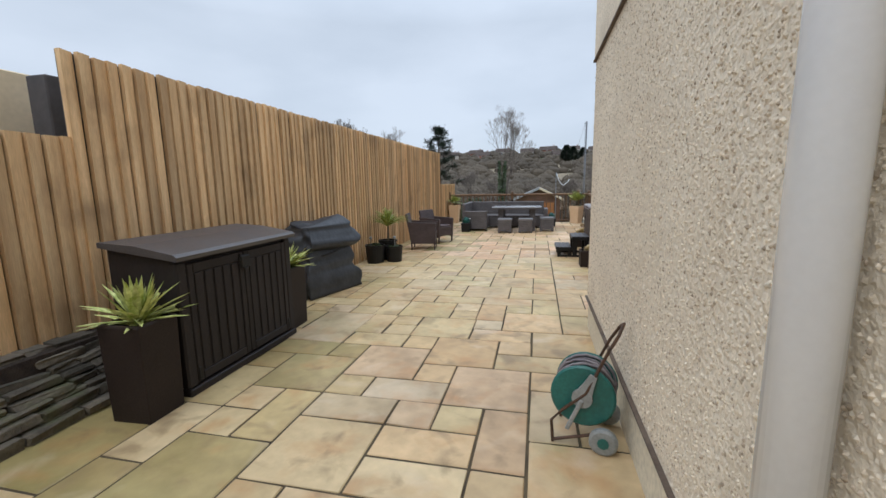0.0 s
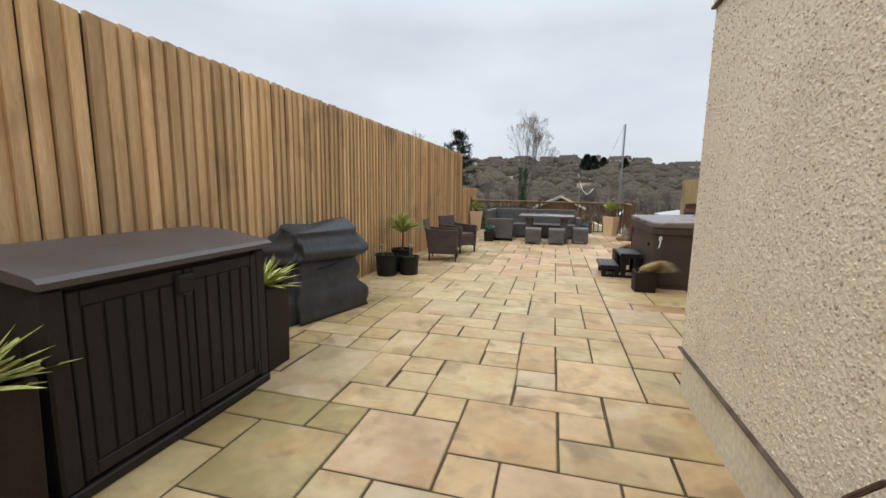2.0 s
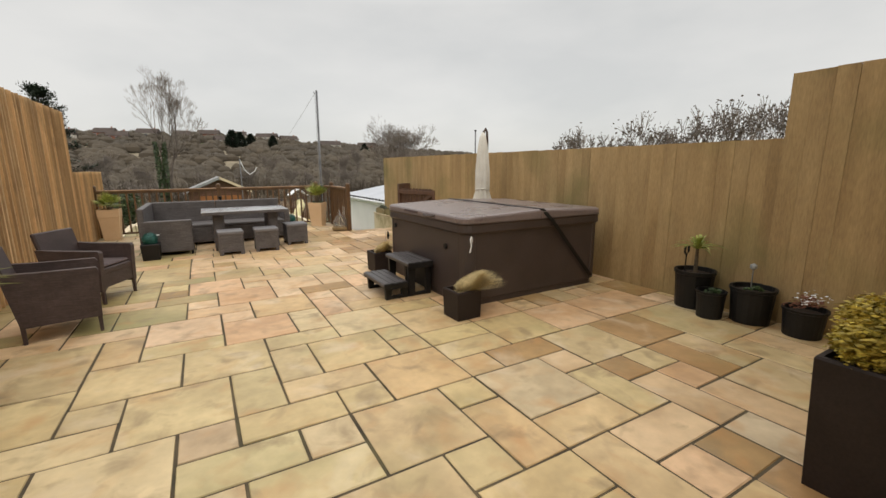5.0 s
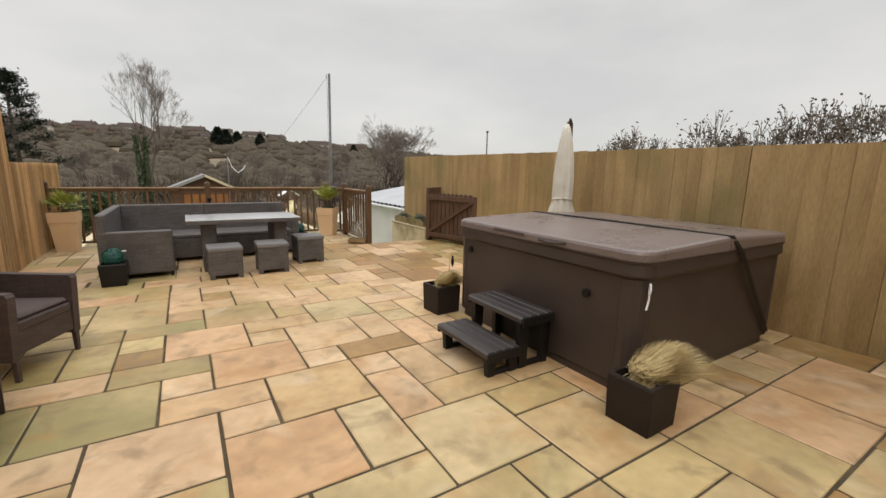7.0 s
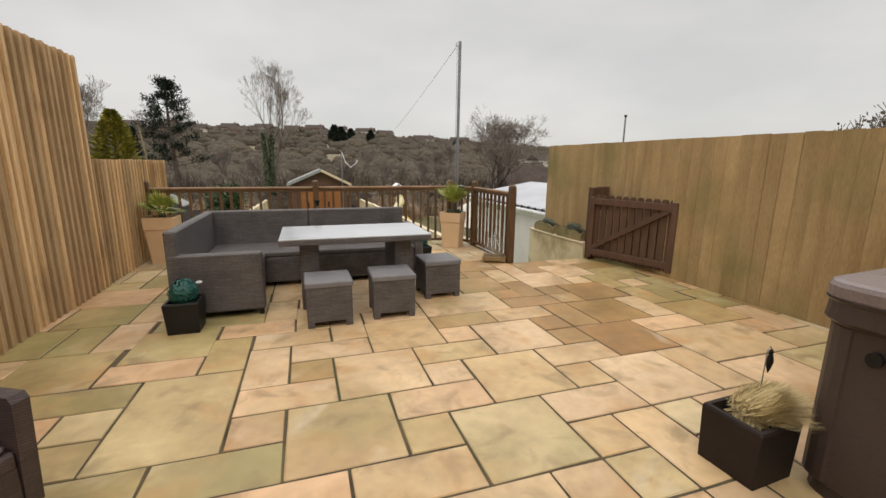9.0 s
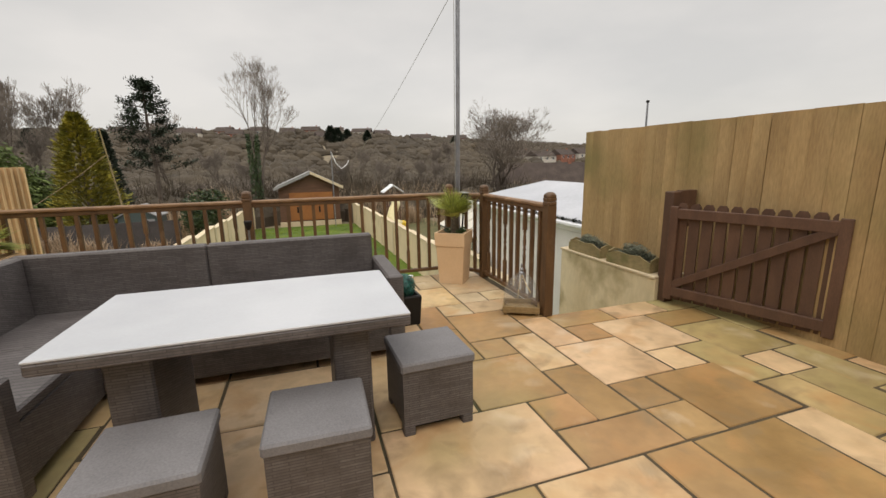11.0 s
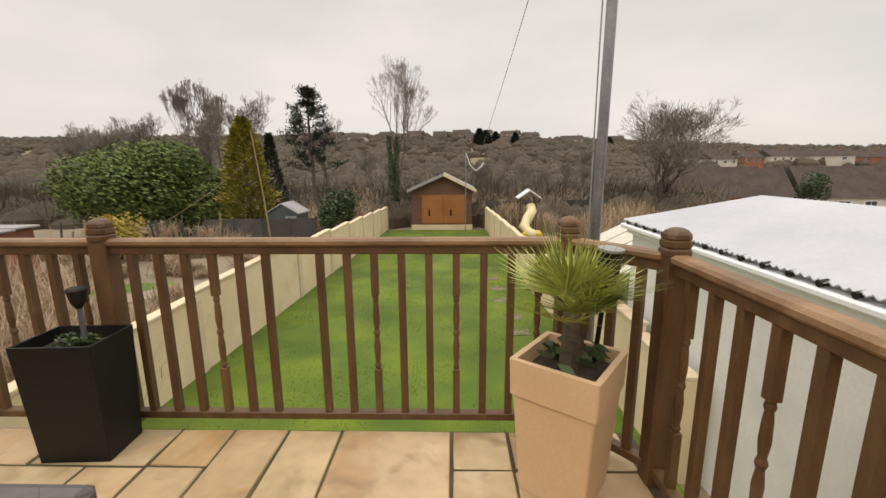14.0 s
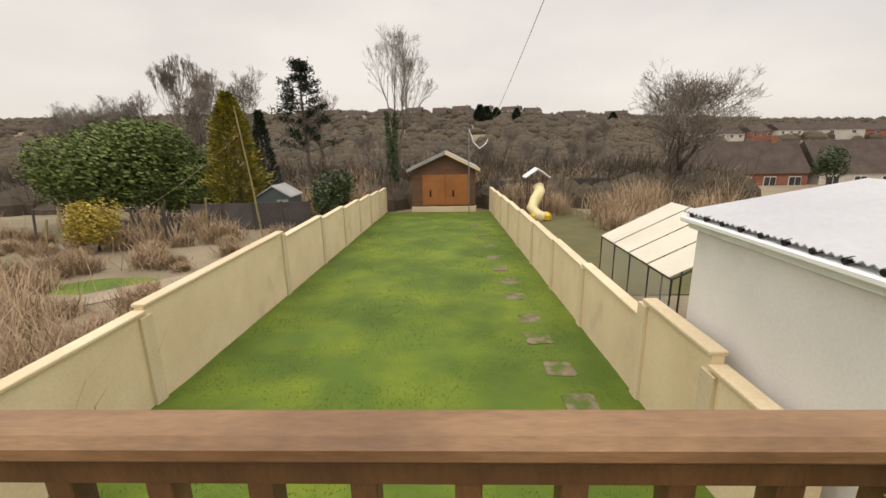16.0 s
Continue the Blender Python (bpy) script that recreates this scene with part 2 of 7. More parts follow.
M_SOIL = material("soil", (0.025, 0.016, 0.011), (0.06, 0.042, 0.03), 14.0, 0.95, 0.9, 90.0, depth=0.02)
M_WICKER = woven("grey_wicker", (0.10, 0.088, 0.087), (0.146, 0.131, 0.130), 0.013)
M_WICKER_B = woven("brown_wicker", (0.06, 0.038, 0.035), (0.095, 0.063, 0.06), 0.011)
M_PATH = material("trodden_path", (0.22, 0.175, 0.125), (0.32, 0.265, 0.20), 1.0, 0.9, 0.5, 12.0)
M_STEPSTONE = material("mossy_stepping_stone", (0.13, 0.105, 0.062), (0.22, 0.18, 0.12), 5.0, 0.9, 0.5, 30.0, stain=(0.07, 0.11, 0.015), stain_at=(0.48, 0.62), stain_scale=4.0)
M_PAD = material("brown_cushion", (0.075, 0.052, 0.052), (0.10, 0.075, 0.075), 5.0, 0.85, 0.3, 120.0)
M_SEAT = material("grey_cushion", (0.15, 0.145, 0.15), (0.19, 0.185, 0.19), 5.0, 0.85, 0.3, 120.0)
M_GLASSTOP = material("frosted_glass_top", (0.42, 0.44, 0.47), (0.50, 0.52, 0.55), 1.5, 0.1, 0.0, grain=0.02)
M_CREAMPOT = material("cream_fibre_pot", (0.60, 0.40, 0.23), (0.67, 0.47, 0.29), 2.0, 0.6, 0.1, 60.0, grain=0.05)
M_CANVAS = material("cream_canvas", (0.60, 0.57, 0.50), (0.70, 0.68, 0.61), 5.0, 0.9, 0.3, 120.0)
M_STEEL = material("grey_steel", (0.22, 0.23, 0.25), (0.30, 0.31, 0.33), 6.0, 0.4, 0.1, metal=0.7)
M_DARKSTEEL = material("rusted_tube", (0.05, 0.03, 0.02), (0.12, 0.065, 0.04), 20.0, 0.55, 0.2, metal=0.3)
M_TEAL = material("teal_plastic", (0.012, 0.10, 0.085), (0.02, 0.14, 0.12), 8.0, 0.4, 0.1)
M_GREYPL = material("grey_plastic", (0.22, 0.23, 0.22), (0.30, 0.31, 0.30), 8.0, 0.5, 0.1)
M_HOSE = material("grey_hose", (0.14, 0.12, 0.13), (0.24, 0.21, 0.21), 12.0, 0.5, 0.1)
M_YUCCA = material("variegated_leaf", (0.27, 0.33, 0.05), (0.66, 0.67, 0.28), 22.0, 0.5, 0.1, island=0.25)
M_PALM = material("palm_leaf", (0.19, 0.24, 0.04), (0.42, 0.45, 0.12), 14.0, 0.5, 0.1, island=0.3)
M_PALMSTEM = material("palm_fibre", (0.06, 0.045, 0.03), (0.13, 0.10, 0.06), 20.0, 0.9, 0.6, stretch=(1, 1, 3))
M_STRAW = material("straw_grass", (0.42, 0.31, 0.14), (0.62, 0.49, 0.25), 20.0, 0.7, 0.1, island=0.3)
M_TEALLEAF = material("teal_topiary", (0.006, 0.075, 0.062), (0.015, 0.14, 0.115), 30.0, 0.45, 0.1, island=0.4)
M_DULLGOLD = material("dull_yellow_leaf", (0.27, 0.21, 0.03), (0.46, 0.35, 0.06), 12.0, 0.7, 0.1, island=0.35)
M_GOLDLEAF = material("gold_shrub_leaf", (0.25, 0.195, 0.022), (0.46, 0.33, 0.045), 12.0, 0.6, 0.1, island=0.35)
M_DARKLEAF = material("laurel_leaf", (0.022, 0.045, 0.012), (0.055, 0.09, 0.026), 2.0, 0.5, 0.1, island=0.4)
M_RHODO = material("rhododendron_leaf", (0.065, 0.10, 0.028), (0.165, 0.215, 0.07), 0.8, 0.65, 0.1, island=0.4, spec=0.2)
M_GOLDCON = material("golden_conifer", (0.12, 0.125, 0.018), (0.42, 0.36, 0.055), 1.6, 0.7, 0.1, island=0.4)
M_PINE = material("pine_needle", (0.014, 0.028, 0.016), (0.04, 0.06, 0.035), 1.5, 0.7, 0.1, island=0.4)
M_BARK = material("grey_bark", (0.08, 0.062, 0.05), (0.16, 0.13, 0.105), 3.0, 0.95, 0.4, 20.0, island=0.2)
M_TWIG = material("bare_twig", (0.155, 0.13, 0.108), (0.24, 0.205, 0.172), 1.0, 0.95, 0.0, island=0.3)
M_SCRUB = material("winter_scrub", (0.050, 0.038, 0.024), (0.088, 0.068, 0.045), 0.03, 0.95, 0.0, island=0.14)
M_BRAMBLE = material("dead_bramble_stem", (0.295, 0.21, 0.135), (0.44, 0.325, 0.215), 0.5, 0.9, 0.0, island=0.25)
M_GRASS = material("mown_lawn", (0.065, 0.125, 0.007), (0.145, 0.20, 0.015), 1.0, 0.9, 0.4, 70.0, stain=(0.05, 0.095, 0.006), stain_at=(0.42, 0.68), stain_scale=0.55, depth=0.02)
M_BLADE = material("grass_blade", (0.08, 0.145, 0.011), (0.175, 0.24, 0.02), 0.6, 0.9, 0.0, island=0.18, spec=0.2)
M_EARTH = material("winter_ground", (0.165, 0.135, 0.088), (0.265, 0.215, 0.145), 0.35, 0.95, 0.8, 9.0, stain=(0.055, 0.075, 0.02), stain_at=(0.56, 0.72), stain_scale=0.09, depth=0.05)
M_CREAMWALL = material("cream_painted_block", (0.66, 0.53, 0.345), (0.74, 0.61, 0.42), 1.2, 0.85, 0.15, 25.0, grain=0.06, stain=(0.40, 0.35, 0.22), stain_at=(0.6, 0.9), stain_scale=0.9)
M_COPING = material("cream_coping", (0.58, 0.47, 0.31), (0.65, 0.55, 0.39), 1.5, 0.85, 0.15, 25.0, vary=0.06, grain=0.08)
M_CHEEK = material("stained_cream_render", (0.52, 0.42, 0.25), (0.70, 0.61, 0.42), 1.5, 0.85, 0.15, 22.0, grain=0.07, stain=(0.27, 0.215, 0.10), stain_at=(0.48, 0.72), stain_scale=2.4, stretch=(1, 1, 0.45))
M_GARAGE = material("white_roughcast", (0.66, 0.65, 0.63), (0.74, 0.73, 0.71), 1.0, 0.9, 0.3, 30.0, grain=0.05, stain=(0.50, 0.49, 0.47), stain_at=(0.55, 0.85), stain_scale=0.7)
M_SHEET = material("fibre_cement_sheet", (0.42, 0.44, 0.475), (0.50, 0.52, 0.555), 0.8, 0.55, 0.1, 14.0, grain=0.05)
M_DRYSTONE = material("dark_dry_stone", (0.062, 0.053, 0.04), (0.165, 0.14, 0.105), 5.0, 0.85, 0.8, 40.0, vary=0.35, stain=(0.10, 0.11, 0.045), stain_at=(0.6, 0.8), stain_scale=3.0, depth=0.01)
M_SHEDWOOD = material("shed_board", (0.105, 0.05, 0.03), (0.15, 0.075, 0.045), 1.0, 0.75, 0.2, 20.0, vary=0.1)
M_SHEDDOOR = material("orange_shed_door", (0.28, 0.10, 0.028), (0.36, 0.14, 0.04), 1.0, 0.6, 0.1, 14.0)
M_FELT = material("grey_roof_felt", (0.25, 0.25, 0.25), (0.34, 0.34, 0.34), 1.0, 0.9, 0.2, 20.0)
M_TILE = material("dark_roof_tile", (0.06, 0.046, 0.04), (0.095, 0.074, 0.064), 0.6, 0.9, 0.4, 4.0, spec=0.2)
M_BRICK = material("red_brickwork", (0.22, 0.085, 0.055), (0.32, 0.14, 0.09), 1.2, 0.85, 0.3, 12.0)
M_HOUSEW = material("pale_house_wall", (0.50, 0.46, 0.40), (0.58, 0.55, 0.49), 0.4, 0.9, 0.1, 4.0, vary=0.15)
M_WINDOW = material("dark_window", (0.035, 0.04, 0.045), (0.06, 0.065, 0.07), 0.5, 0.1, 0.0)
M_YELLOW = material("yellow_plastic", (0.62, 0.40, 0.02), (0.70, 0.47, 0.04), 1.0, 0.4, 0.05)
M_PALEYEL = material("pale_yellow_plastic", (0.70, 0.62, 0.32), (0.76, 0.68, 0.40), 1.0, 0.4, 0.05)
# panel fences, post and stakes; also the sheet that darkens the left fence's gaps
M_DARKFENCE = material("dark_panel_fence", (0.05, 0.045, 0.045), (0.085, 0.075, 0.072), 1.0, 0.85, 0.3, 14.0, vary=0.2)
M_GREENMETAL = material("dark_green_frame", (0.012, 0.02, 0.014), (0.022, 0.032, 0.024), 4.0, 0.45, 0.05)
M_TROUGH = material("mossy_trough_wood", (0.20, 0.155, 0.07), (0.30, 0.235, 0.12), 4.0, 0.85, 0.5, 40.0, stretch=(1, 0.4, 1), stain=(0.12, 0.12, 0.04), stain_at=(0.5, 0.75), stain_scale=4.0)
M_LAVENDER = material("lavender_leaf", (0.13, 0.15, 0.11), (0.23, 0.25, 0.19), 20.0, 0.8, 0.1, island=0.35)
M_GREYHUT = material("grey_green_plastic", (0.05, 0.075, 0.07), (0.075, 0.10, 0.095), 1.0, 0.55, 0.1)
M_BASEWOOD = material("oiled_wood", (0.20, 0.13, 0.05), (0.30, 0.20, 0.09), 8.0, 0.6, 0.2, stretch=(1, 6, 6))
M_GLASS = bpy.data.materials.new("clear_glass")
M_GLASS.use_nodes = True
glass = M_GLASS.node_tree.nodes["Principled BSDF"]
glass.inputs["Base Color"].default_value = (0.45, 0.46, 0.44, 1)
glass.inputs["Roughness"].default_value = 0.06
glass.inputs["Alpha"].default_value = 0.16
M_POLY = material("milky_sheet", (0.56, 0.53, 0.44), (0.66, 0.62, 0.52), 1.2, 0.35, 0.05)


# ---------------------------------------------------------------- mesh helpers
def bx(bm, x0, y0, z0, x1, y1, z1, b=0.0):
    """A box, with its edges chamfered by b."""
    v = {}
    for sx, X in ((-1, x0), (1, x1)):
        for sy, Y in ((-1, y0), (1, y1)):
            for sz, Z in ((-1, z0), (1, z1)):
                if b:
                    v[sx, sy, sz] = (bm.verts.new((X, Y - sy * b, Z - sz * b)), bm.verts.new((X - sx * b, Y, Z - sz * b)), bm.verts.new((X - sx * b, Y - sy * b, Z)))
                else:
                    v[sx, sy, sz] = (bm.verts.new((X, Y, Z)),) * 3
    made = [q for t in v.values() for q in set(t)]
    loop = ((-1, -1), (1, -1), (1, 1), (-1, 1))
    for a in range(3):
        for s in (-1, 1):
            ring = []
            for p, q in loop:
                k = [p, q]
                k.insert(a, s)
                ring.append(v[tuple(k)][a])
            bm.faces.new(ring)
    if b:
        for a in range(3):
            c, d = [i for i in range(3) if i != a]
            for p, q in loop:
                k0, k1 = [0, 0, 0], [0, 0, 0]
                k0[a], k1[a], k0[c], k1[c], k0[d], k1[d] = -1, 1, p, p, q, q
                k0, k1 = tuple(k0), tuple(k1)
                bm.faces.new((v[k0][c], v[k1][c], v[k1][d], v[k0][d]))
        for k in v:
            bm.faces.new(v[k])
    return made


def turn(verts, m):
    for q in verts:
        q.co = m @ q.co


def loft(bm, rings, caps=True):
    """Skin between rings of equally many points."""
    rows = [[bm.verts.new(p) for p in r] for r in rings]
    n = len(rows[0])
    for a, b in zip(rows, rows[1:]):
        for i in range(n):
            bm.faces.new((a[i], a[(i + 1) % n], b[(i + 1) % n], b[i]))
    if caps:
        bm.faces.new(list(reversed(rows[0])))
        bm.faces.new(rows[-1])
    return [q for r in rows for q in r]


def loft_verts(bm, rings):
    """A loft whose vertices are returned, to be turned as one."""
    old = set(bm.verts)
    loft(bm, rings)
    return [v for v in bm.verts if v not in old]


def circle(c, r, n, z, ry=None):
    ry = r if ry is None else ry
    return [(c[0] + r * math.cos(2 * math.pi * i / n), c[1] + ry * math.sin(2 * math.pi * i / n), z) for i in range(n)]


def tube(bm, pts, r, n=8, r1=None):
    """A round tube along points."""
    pts = [Vector(p) for p in pts]
    r1 = r if r1 is None else r1
    rings = []
    for i, p in enumerate(pts):
        d = (pts[min(i + 1, len(pts) - 1)] - pts[max(i - 1, 0)]).normalized()
        s = d.cross(Vector((0, 0, 1)) if abs(d.z) < 0.95 else Vector((1, 0, 0))).normalized()
        u = s.cross(d)
        q = r + (r1 - r) * i / max(1, len(pts) - 1)
        rings.append([p + q * (math.cos(2 * math.pi * k / n) * s + math.sin(2 * math.pi * k / n) * u) for k in range(n)])
    return loft(bm, rings)


def square_loft(bm, levels):
    """levels: (z, half width x, half width y, corner cut)."""
    rings = []
    for z, a, b, c in levels:
        rings.append([(a - c, -b, z), (a, -b + c, z), (a, b - c, z), (a - c, b, z), (-a + c, b, z), (-a, b - c, z), (-a, -b + c, z), (-a + c, -b, z)])
    return loft(bm, rings)


def part(name, bm, mat, parent=None, label="", smooth=False):
    bmesh.ops.recalc_face_normals(bm, faces=bm.faces)
    me = bpy.data.meshes.new(name)
    bm.to_mesh(me)
    bm.free()
    me.materials.append(mat)
    if smooth:
        me.shade_smooth()
    ob = new(name, me)
    ob.parent = parent
    return tagged(ob, label)


def raw(name, verts, faces, mat, parent=None, label=""):
    me = bpy.data.meshes.new(name)
    me.from_pydata([tuple(v) for v in verts], [], [tuple(f) for f in faces])
    me.materials.append(mat)
    ob = new(name, me)
    ob.parent = parent
    return tagged(ob, label)


def sharing(name, me, parent, m):
    ob = new(name, me)
    ob.parent = parent
    ob.matrix_basis = m
    return ob


def thing(name, m, label, category, group="", kind=""):
    ob = new(name)
    ob.empty_display_size = 0.1
    ob.matrix_basis = m
    return tagged(ob, label, category, group, kind)


def B():
    return bmesh.new()


def one_box(name, mat, parent, dims, b=0.004, label=""):
    bm = B()
    bx(bm, *dims, b)
    return part(name, bm, mat, parent, label)


def blades(rng, n, base_r, length, width, up=(0.2, 1.0), droop=0.5, lift=0.0, fold=0.25):
    """Long tapering leaves from one crown: four stations each, folded along the midrib."""
    vs, fs = [], []
    for i in range(n):
        a = rng.uniform(0, 2 * math.pi)
        e = rng.uniform(*up)
        L = length * rng.uniform(0.75, 1.1)
        d = Vector((math.cos(a), math.sin(a), 0))
        s = Vector((-math.sin(a), math.cos(a), 0))
        p = d * base_r * rng.random() + Vector((0, 0, lift * rng.random()))
        dirv = (d * math.cos(e) + Vector((0, 0, math.sin(e))))
        k0 = len(vs)
        w = width * rng.uniform(0.8, 1.15)
        for j, ww in enumerate((0.7, 1.0, 0.75, 0.05)):
            t = j / 3
            q = p + dirv * L * t - Vector((0, 0, droop * L * t * t))
            vs += [q - s * w * ww / 2 + Vector((0, 0, fold * w * ww)), q, q + s * w * ww / 2 + Vector((0, 0, fold * w * ww))]
        for j in range(3):
            o = k0 + 3 * j
            fs += [(o, o + 1, o + 4, o + 3), (o + 1, o + 2, o + 5, o + 4)]
    return vs, fs


def clump(rng, n, radius, size, lumps=9, flat=1.0, seed=0, inner=0.55):
    """Small leaf quads over an uneven, lumpy crown with gaps."""
    vs, fs = [], []
    cs = []
    for i in range(lumps):
        a, zz = rng.uniform(0, 2 * math.pi), rng.uniform(-0.6, 0.9)
        r = math.sqrt(max(0, 1 - zz * zz)) * rng.uniform(0.35, 0.75)
        cs.append((Vector((r * math.cos(a) * radius[0], r * math.sin(a) * radius[1], zz * 0.62 * radius[2])), rng.uniform(0.32, 0.55)))
    for i in range(n):
        c, q = cs[i % lumps]
        d = Vector((rng.gauss(0, 1), rng.gauss(0, 1), rng.gauss(0, 1) * flat)).normalized()
        rr = q * (inner + (1 - inner) * rng.random() ** 0.5) * rng.uniform(0.85, 1.15)
        p = c + Vector((d.x * rr * radius[0], d.y * rr * radius[1], d.z * rr * radius[2]))
        nrm = (d + 0.9 * Vector((rng.gauss(0, 1), rng.gauss(0, 1), rng.gauss(0, 1)))).normalized()
        s = nrm.cross(Vector((0.3, 0.2, 1))).normalized()
        u = nrm.cross(s)
        L, w = size * rng.uniform(0.7, 1.3), size * 0.45 * rng.uniform(0.7, 1.2)
        k = len(vs)
        vs += [p - s * L / 2, p + u * w / 2, p + s * L / 2, p - u * w / 2]
        fs.append((k, k + 1, k + 2, k + 3))
    return vs, fs


def branches(rng, h, trunk_r, spread=0.6, levels=5, fork=3, first=0.3, upward=0.25, twig=0.006, stems=1, lean=0.0, shrink=(0.62, 0.82), second=None, splay=0.35):
    """Tapered limbs of a bare tree, as triangular tubes. Returns two sets: limbs and twigs."""
    sets = ([], []), ([], [])

    def seg(p, q, r0, r1, which):
        vs, fs = sets[which]
        d = (q - p).normalized()
        s = d.cross(Vector((0.31, 0.7, 0.2))).normalized()
        u = d.cross(s)
        k = len(vs)
        for c, r in ((p, r0), (q, r1)):
            for i in range(3):
                a = 2.0944 * i
                vs.append(c + r * (math.cos(a) * s + math.sin(a) * u))
        for i in range(3):
            j = (i + 1) % 3
            fs.append((k + i, k + j, k + 3 + j, k + 3 + i))

    def grow(p, d, L, r, lev):
        which = 0 if r > twig * 2.5 else 1
        n = 3 if lev < 2 else 2
        for i in range(n):
            d2 = (d + 0.16 * Vector((rng.gauss(0, 1), rng.gauss(0, 1), rng.gauss(0, 0.6))) + Vector((0, 0, upward * 0.25))).normalized()
            q = p + d2 * L / n
            r2 = max(twig, r * (1 - 0.28 / n))
            seg(p, q, r, r2, which)
            if lev > 0 and i == 0 and lev < levels - 1 and rng.random() < 0.55:
                grow(q, (d2 + spread * 1.2 * Vector((rng.gauss(0, 1), rng.gauss(0, 1), 0.2))).normalized(), L * 0.6, max(twig, r2 * 0.5), lev + 2)
            p, d, r = q, d2, r2
        if lev < levels:
            for i in range(fork):
                dd = (d + spread * Vector((rng.gauss(0, 1), rng.gauss(0, 1), rng.gauss(0, 0.5))) + Vector((0, 0, upward))).normalized()
                grow(p, dd, L * (second if second and lev == 0 else 1) * rng.uniform(*shrink), max(twig, r * rng.uniform(0.5, 0.72)), lev + 1)

    for i in range(stems):
        a = 2 * math.pi * i / stems + rng.random()
        k = 0.0 if stems == 1 else splay
        grow(Vector((0.3 * k * math.cos(a), 0.3 * k * math.sin(a), 0)), Vector((k * math.cos(a) + lean, k * math.sin(a), 1)).normalized(), h * first, trunk_r, 0)
    return sets


def bare_tree(name, m, rng, label, h, trunk_r, group="", **kw):
    t = thing(name, m, label, "tree", group)
    (v, f), (tv, tf) = branches(rng, h, trunk_r, **kw)
    raw("trunk", v, f, M_BARK, t)
    raw("crown", tv, tf, M_TWIG, t, "bare grey-brown twigs")
    return t


# ---------------------------------------------------------------- ground
def level(x, y):
    """Height of the land: the house plateau, the sloping gardens, a valley and the far hillside."""
    if y < 13.95:
        return -0.16
    if y < 14.1:
        return -0.16 - 2.1 * (y - 13.95) / 0.15
    z = -2.26 - 0.0373 * (min(y, 62) - 15.85)
    if y > 62:
        z -= 3.0 * min(1, (y - 62) / 50)
    if y > 110:
        t = min(1, (y - 110) / 260)
        z += 31 * t * t * (3 - 2 * t) * (1 - 0.35 * min(1, max(0, (x - 20) / 200)))
    if y > 50:
        z += min(1, (y - 50) / 60) * 1.4 * noise.noise(Vector((x / 38, y / 45, 0.3)))
    return z


def build_ground():
    xs = sorted(set([*np.linspace(-700, -60, 22), *np.linspace(-60, 60, 81), *np.linspace(60, 700, 22)]))
    ys = sorted(set([-60, -20, -5, 5, 13.9, 13.95, 14.1, 14.2, *np.linspace(15, 62, 60), *np.linspace(62, 420, 60), 520, 700, 1200]))
    vs = [(x, y, level(x, y)) for y in ys for x in xs]
    n = len(xs)
    fs = [(j * n + i, j * n + i + 1, (j + 1) * n + i + 1, (j + 1) * n + i) for j in range(len(ys) - 1) for i in range(n - 1)]
    ob = raw("ground", vs, fs, M_EARTH)
    ob.data.shade_smooth()
    tagged(ob, "brown winter soil and scrub ground of the sloping gardens", "ground", kind="structure")


build_ground()
LAWN = [(-3.38, 15.9), (3.95, 15.9), (3.42, 44.4), (-3.74, 44.4)]


def lawn_z(y):
    return -2.2 - 0.0373 * (y - 15.85)


def edge_x(side, y):
    t = (y - 20.9) / 23.6
    return (-3.72 - 0.25 * t) if side < 0 else (3.57 - 0.18 * t)


